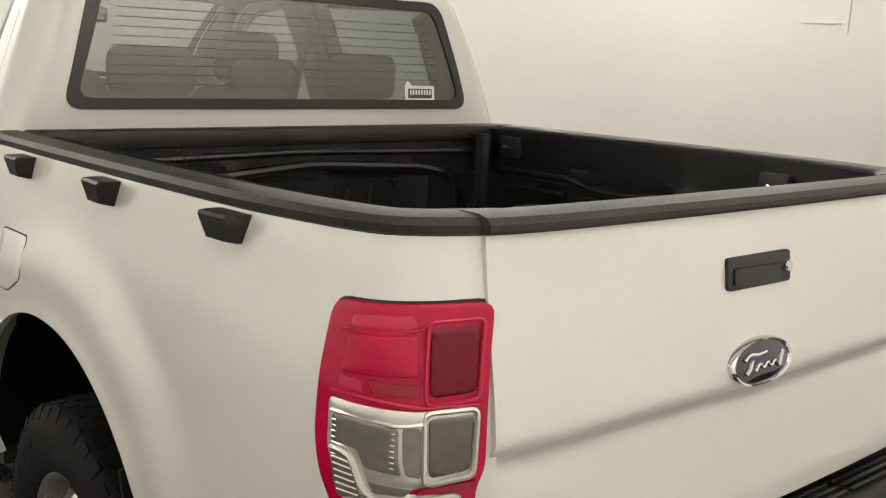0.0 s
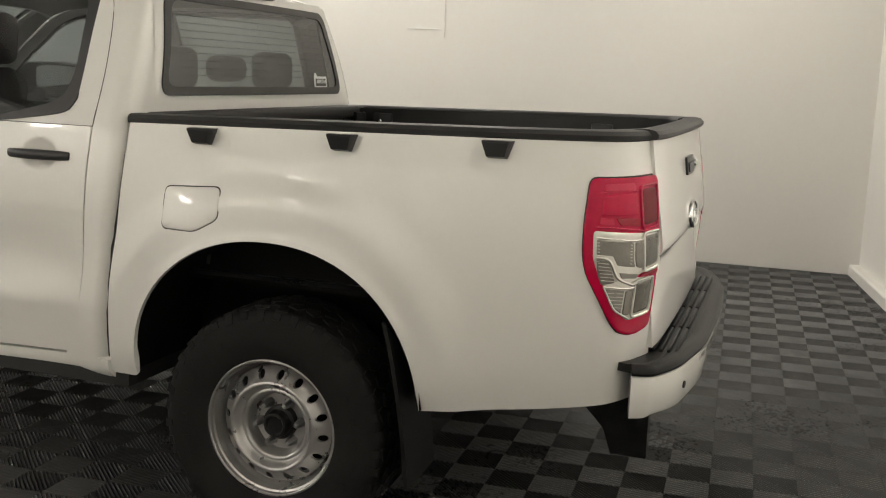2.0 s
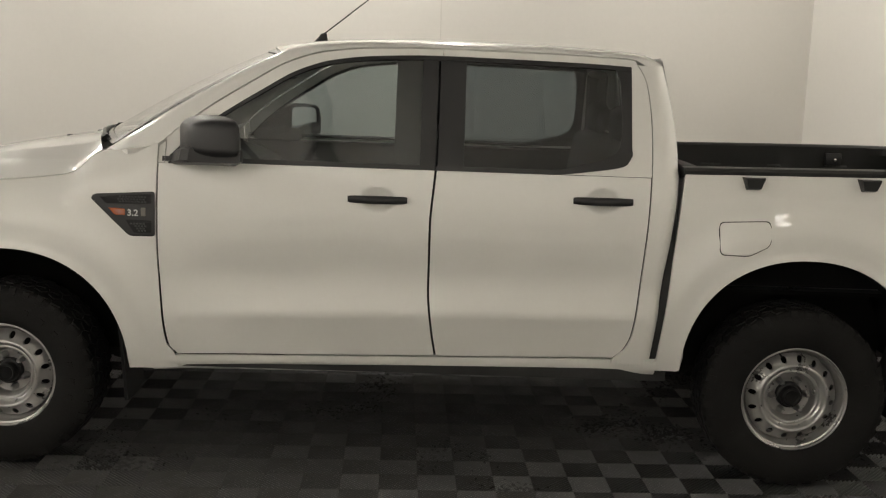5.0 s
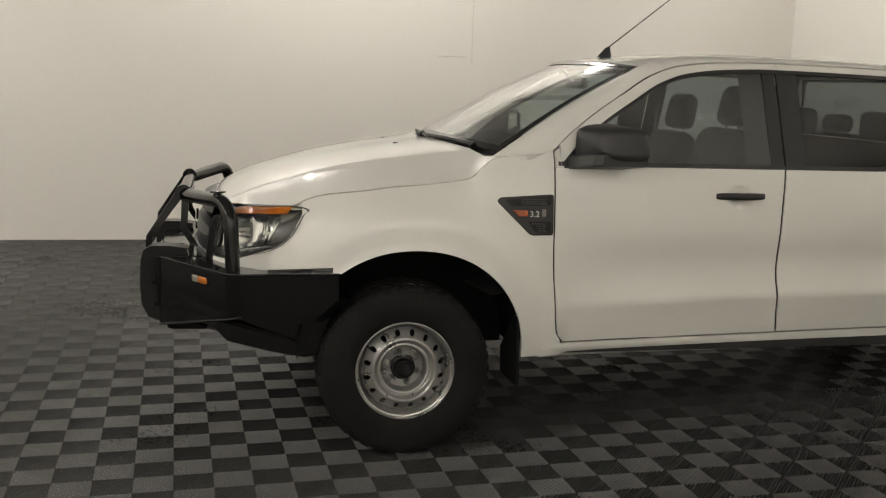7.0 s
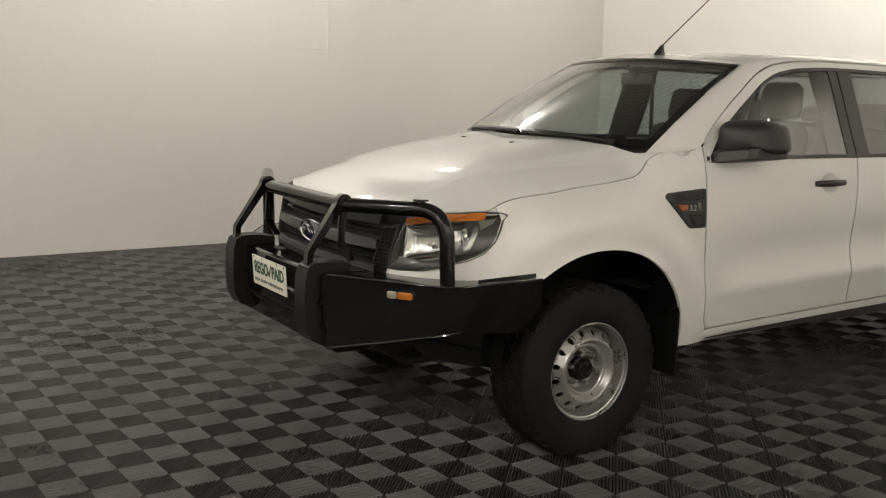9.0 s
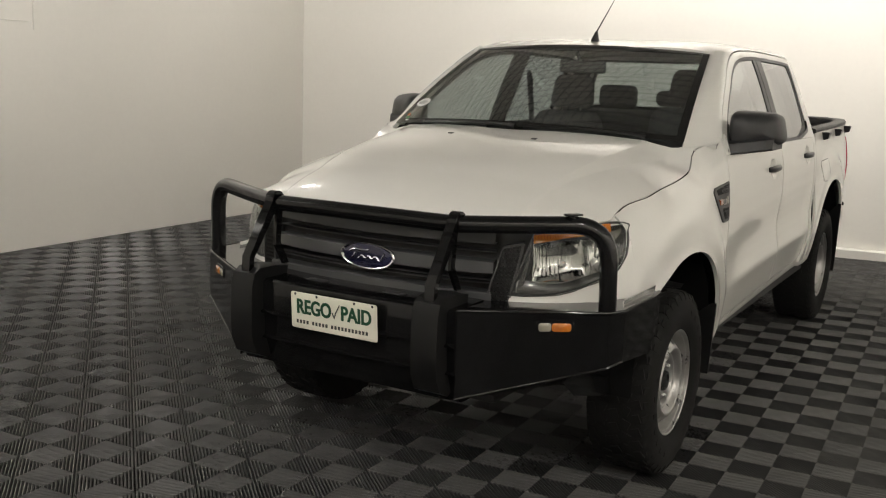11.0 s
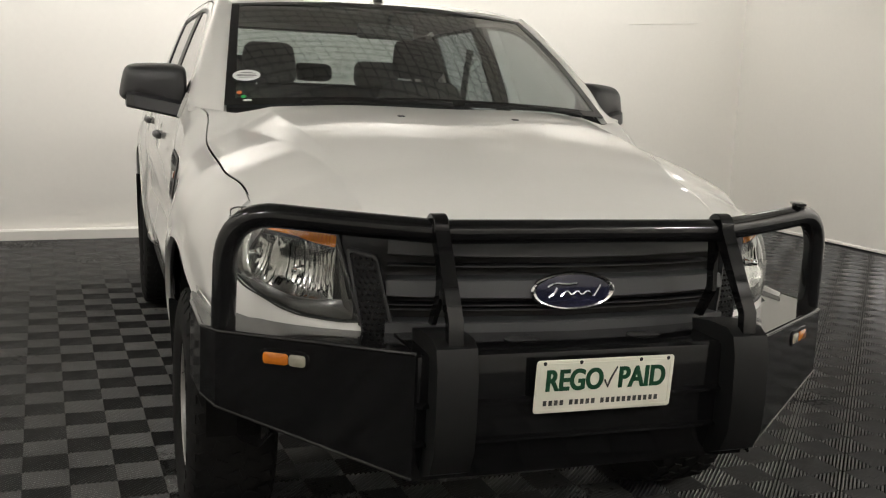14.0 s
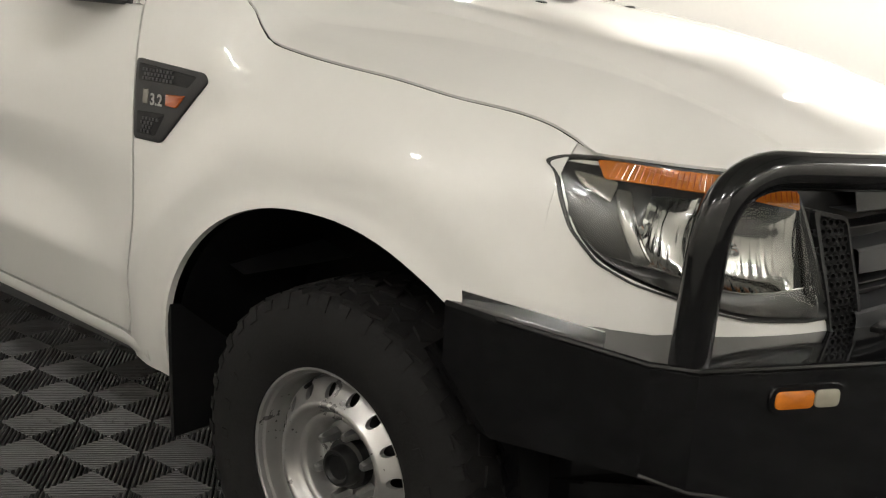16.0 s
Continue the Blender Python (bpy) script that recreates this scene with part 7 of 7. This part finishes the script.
patch(bm, lambda a, z, h: back(a, z, 0.004 + h), smooth_ring([(0.42, 1.385), (0.545, 1.385), (0.545, 1.437), (0.44, 1.437), (0.432, 1.455), (0.42, 1.437)], 0.006, 3, 0.02), 0.001, 0.002, rings=(1.0, 0.9))
st = part("window_sticker", bm, WHITE_PRINT, rear_window, "white sticker with a dark band")
bm = bmesh.new()
patch(bm, lambda a, z, h: back(a, z, 0.004 + h), smooth_ring([(0.43, 1.396), (0.535, 1.396), (0.535, 1.428), (0.43, 1.428)], 0.003, 3, 0.02), 0.002, 0.001, rings=(1.0, 0.9))
part("dark_band", bm, GREY_PRINT, st)
bm = bmesh.new()
for k in range(8):
    x = 0.438 + 0.0117 * k
    bm.faces.new([bm.verts.new(back(x + dx, z, 0.0072)) for dx, z in ((0, 1.408), (0.007, 1.408), (0.007, 1.424), (0, 1.424))])
tagged(part("small_print", bm, WHITE_PRINT, st), kind="stuff")

# ---- cabin ----
def cushion(bm, lo, hi, r=0.05):
    box(bm, lo, hi, r, 3)


def build_seat(x, ahead, up):
    s = new("front_seat")
    s.parent = truck
    bm = bmesh.new()
    cushion(bm, (x - 0.25, -0.10 + ahead, 0.72), (x + 0.25, 0.42 + ahead, 0.88), 0.06)
    part("seat_base", bm, SEAT, s, "charcoal cloth seat")
    bm = bmesh.new()
    box(bm, (-0.245, -0.075, -0.31), (0.245, 0.075, 0.31), 0.07, 3)
    for v in bm.verts:
        v.co.x *= 1 - 0.22 * max(0, v.co.z / 0.31) ** 2
        v.co = Matrix.Rotation(radians(16), 3, "X") @ v.co + Vector((x, -0.17 + ahead, 1.13 + up))
    part("backrest", bm, SEAT, s)
    bm = bmesh.new()
    box(bm, (-0.135, -0.045, -0.10), (0.135, 0.045, 0.10), 0.045, 3)
    for v in bm.verts:
        v.co.x *= 1 - 0.15 * max(0, v.co.z / 0.1)
        v.co = Matrix.Rotation(radians(10), 3, "X") @ v.co + Vector((x, -0.285 + ahead, 1.54 + up))
    part("headrest", bm, SEAT, s)
    for dx in (-0.06, 0.06):
        bm = bmesh.new()
        tube(bm, [(x + dx, -0.255 + ahead, 1.38 + up), (x + dx, -0.275 + ahead, 1.47 + up)], 0.006, 8)
        part("headrest_post", bm, CHROME, s)


build_seat(-0.37, 0.15, 0.0)
build_seat(0.37, 0.10, -0.05)
bench = new("rear_bench")
bench.parent = truck
bm = bmesh.new()
cushion(bm, (-0.68, -0.82, 0.74), (0.68, -0.34, 0.88), 0.06)
part("seat_base", bm, SEAT, bench)
bm = bmesh.new()
box(bm, (-0.68, -0.07, -0.27), (0.68, 0.07, 0.27), 0.06, 3)
for v in bm.verts:
    v.co = Matrix.Rotation(radians(10), 3, "X") @ v.co + Vector((0, -0.885, 1.11))
part("backrest", bm, SEAT, bench, "charcoal cloth bench back")
for x, w, h in ((-0.37, 0.13, 0.075), (0, 0.11, 0.05), (0.37, 0.13, 0.075)):
    bm = bmesh.new()
    box(bm, (x - w, -0.985, 1.455 - h), (x + w, -0.90, 1.455 + h), 0.04, 3)
    part("headrest", bm, SEAT, bench)
bm = bmesh.new()
prof = [(1.32, 1.285), (1.10, 1.275), (0.86, 1.235), (0.76, 1.20), (0.72, 1.14), (0.74, 1.0), (0.80, 0.8), (1.32, 0.7)]
rows = [[bm.verts.new((x, y - 0.12 * (x / 0.78) ** 2 * (1 if y > 1 else 0), z - 0.02 * (x / 0.78) ** 2)) for y, z in prof] for x in steps(12, -0.78, 0.78)]
for a, b in zip(rows, rows[1:]):
    for q in range(len(prof) - 1):
        bm.faces.new((a[q], a[q + 1], b[q + 1], b[q]))
part("dashboard", bm, DASH, truck, "dark vinyl dashboard")
wheel_s = new("steering_wheel")
wheel_s.parent = truck
tilt_w = Matrix.Translation((0.37, 0.60, 1.10)) @ Matrix.Rotation(radians(-64), 4, "X")
bm = bmesh.new()
ring = [tilt_w @ Vector((0.185 * math.cos(a), 0.185 * math.sin(a), 0)) for a in steps(36, 0, 2 * math.pi)]
tube(bm, ring, 0.016, 10)
part("rim", bm, DASH, wheel_s)
bm = bmesh.new()
for v in box(bm, (-0.075, -0.07, -0.03), (0.075, 0.06, 0.03), 0.02):
    v.co = tilt_w @ v.co
part("boss", bm, DASH, wheel_s)
for a in (0.1, math.pi - 0.1, -math.pi / 2):
    bm = bmesh.new()
    tube(bm, [tilt_w @ Vector((0.06 * math.cos(a), 0.06 * math.sin(a), 0)), tilt_w @ Vector((0.18 * math.cos(a), 0.18 * math.sin(a), 0))], 0.014, 8)
    part("spoke", bm, DASH, wheel_s)
bm = bmesh.new()
box(bm, (-0.125, 0.565, 1.60), (0.125, 0.60, 1.665), 0.014, 3)
rvm = part("rear_view_mirror", bm, TRIM, truck)
bm = bmesh.new()
box(bm, (-0.112, 0.562, 1.609), (0.112, 0.5655, 1.656), 0.001)
part("mirror_glass", bm, CHROME, rvm)
bm = bmesh.new()
tube(bm, [(0, 0.60, 1.64), (0, 0.66, 1.70)], 0.010, 8)
part("mirror_stem", bm, TRIM, rvm)
bm = bmesh.new()
sheet(bm, lambda u, v: tuple(Vector(roof(u * 0.96, 0.03 + 0.94 * v)) - Vector((0, 0, 0.035))), steps(20, -1, 1), steps(12))
part("headliner", bm, CABIN, truck, "pale grey headliner")
bm = bmesh.new()
sheet(bm, lambda u, v: (-0.80 + 1.6 * u, -1.0 + 2.1 * v, 0.70 + 0.01 * math.sin(20 * v)), steps(6), steps(8))
sheet(bm, lambda u, v: (-0.80 + 1.6 * u, -1.045, 0.70 + 0.66 * v), steps(6), steps(4))
part("cabin_floor", bm, CABIN_DARK, truck)
for s in (-1, 1):
    bm = bmesh.new()
    rows = [[bm.verts.new((s * (half(-0.1, z) - d), y, z)) for y, d in ((0.035, 0.035), (0.025, 0.055), (-0.11, 0.055), (-0.125, 0.035))] for z in (1.22, 1.4, 1.55, 1.71)]
    for a, b in zip(rows, rows[1:]):
        for q in range(4):
            bm.faces.new((a[q], a[(q + 1) % 4], b[(q + 1) % 4], b[q]))
    part("pillar_trim", bm, CABIN_DARK, truck)
    bm = bmesh.new()
    tube(bm, [(s * (half(-0.95, z) - 0.10), -0.965 - 0.05 * (1.69 - z), z) for z in (1.30, 1.45, 1.6, 1.67)], 0.055, 8)
    part("pillar_trim", bm, CABIN_DARK, truck)
    bm = bmesh.new()
    tube(bm, [(s * (half(-0.2, 1.6) - 0.09), -0.16, 1.60), (s * 0.60, -0.12, 1.25), (s * 0.57, -0.08, 0.9)], 0.018, 6, 0.25)
    part("seat_belt", bm, CABIN_DARK, truck)

for d in (front_door, rear_door):
    both(d)

# marks on the east wall: a cover strip with a short arm
east_face = lambda y: EAST_X - 0.1 * (y - SE.y) / (8.6 - SE.y) - 0.003
wall_line((east_face(-0.07), -0.07, 1.79), (east_face(-0.07), -0.07, CEILING_Z - 0.01), 0.005, "cable_cover", "thin grey cable cover on the wall")
wall_line((east_face(-0.02), -0.02, 1.86), (east_face(0.28), 0.28, 1.86), 0.0035, "wall_mark", "short pale raised line on the wall")
wall_line((-4.15, REAR_A + REAR_B * -4.15 + 0.003, 2.115), (-5.05, REAR_A + REAR_B * -5.05 + 0.003, 2.18), 0.0035, "wall_mark", "thin grey raised line on the rear wall")


# ---- the floor of ribbed tiles ----
PITCH, FLOOR_TURN = 0.1573, radians(2.75)
OFF_U, OFF_V = -0.590 * PITCH, -0.339 * PITCH
FLOOR_C, FLOOR_S = math.cos(FLOOR_TURN), math.sin(FLOOR_TURN)

bm = bmesh.new()
lo, hi = (-7.4, -5.6), (5.5, 8.9)
vs = [bm.verts.new((x, y, -0.016)) for x, y in ((lo[0], lo[1]), (hi[0], lo[1]), (hi[0], hi[1]), (lo[0], hi[1]))]
bm.faces.new(vs)
ws = [bm.verts.new((x, y, -0.10)) for x, y in ((lo[0], lo[1]), (hi[0], lo[1]), (hi[0], hi[1]), (lo[0], hi[1]))]
bm.faces.new(list(reversed(ws)))
for k in range(4):
    q = (k + 1) % 4
    bm.faces.new((vs[k], ws[k], ws[q], vs[q]))
floor = tagged(part("floor", bm, FLOOR_BASE, smooth=False), "dark grey ribbed plastic tiles laid in a checker of diagonal ribs", "floor", kind="structure")

RIBS, RIB_WIDE, RIB_DEEP = 16, 0.0076, 0.016


def tile_faces(rising):
    """Corners and faces of one square, its middle at the origin, with ribs along one of its diagonals."""
    reach = (PITCH / 2 - 0.0006) * math.sqrt(2)
    step = 2 * reach / RIBS
    c = math.sqrt(0.5)
    verts, faces = [], []
    for k in range(RIBS):
        m = -reach + step * (k + 0.5)
        a, b = m - RIB_WIDE / 2, m + RIB_WIDE / 2
        n = len(verts)
        prof = ((a, -RIB_DEEP), (a, -0.0050), (a + 0.0010, -0.0026), (a + 0.0026, -0.0010), (m, -0.0005), (b - 0.0026, -0.0010), (b - 0.0010, -0.0026), (b, -0.0050), (b, -RIB_DEEP))
        for o, z in prof:
            e = max(0.0005, reach - abs(o))
            for p in (-e, e):
                verts.append((c * (p - o), c * (p + o), z) if rising else (c * (p + o), c * (o - p), z))
        for q in range(8):
            i = n + 2 * q
            faces.append((i, i + 1, i + 3, i + 2))
    return verts, faces


TILE_MESH = []
for along in (False, True):
    me = bpy.data.meshes.new("floor_tile")
    me.from_pydata(*[*tile_faces(along)[:1], [], tile_faces(along)[1]])
    me.materials.append(FLOOR_RIB)
    me.polygons.foreach_set("use_smooth", [True] * len(me.polygons))
    TILE_MESH.append(me)

all_v, all_f, near = [], [], 0
tile_data = [tile_faces(False), tile_faces(True)]
for i in range(-52, 45):
    for j in range(-45, 62):
        u, v = (i + 0.5) * PITCH + OFF_U, (j + 0.5) * PITCH + OFF_V
        x, y = u * FLOOR_C - v * FLOOR_S, u * FLOOR_S + v * FLOOR_C
        rear = REAR_A + REAR_B * x
        if y < rear - 0.05 or x > EAST_X + 0.05 or y > 8.4 or x < -5.6 - 0.1 * (y + 5.1):
            continue
        kind = (i + j) % 2
        if near < 300 and ((-1.9 < x < -0.95 and -0.9 < y < 2.9) or (0.95 < x < 1.75 and 0.2 < y < 2.5) or (-1.2 < x < 1.2 and 2.9 < y < 3.6)):
            near += 1
            t = new("floor_tile", TILE_MESH[kind])
            t.parent = floor
            t.matrix_basis = Matrix.Translation((x, y, 0)) @ Matrix.Rotation(FLOOR_TURN, 4, "Z")
            continue
        n = len(all_v)
        vv, ff = tile_data[kind]
        all_v.extend((x + a * FLOOR_C - b * FLOOR_S, y + a * FLOOR_S + b * FLOOR_C, z) for a, b, z in vv)
        all_f.extend(tuple(q + n for q in f) for f in ff)
me = bpy.data.meshes.new("floor_tiles")
me.from_pydata(all_v, [], all_f)
me.materials.append(FLOOR_RIB)
me.polygons.foreach_set("use_smooth", [True] * len(me.polygons))
rest = tagged(new("floor_tiles", me), kind="stuff")
rest.parent = floor
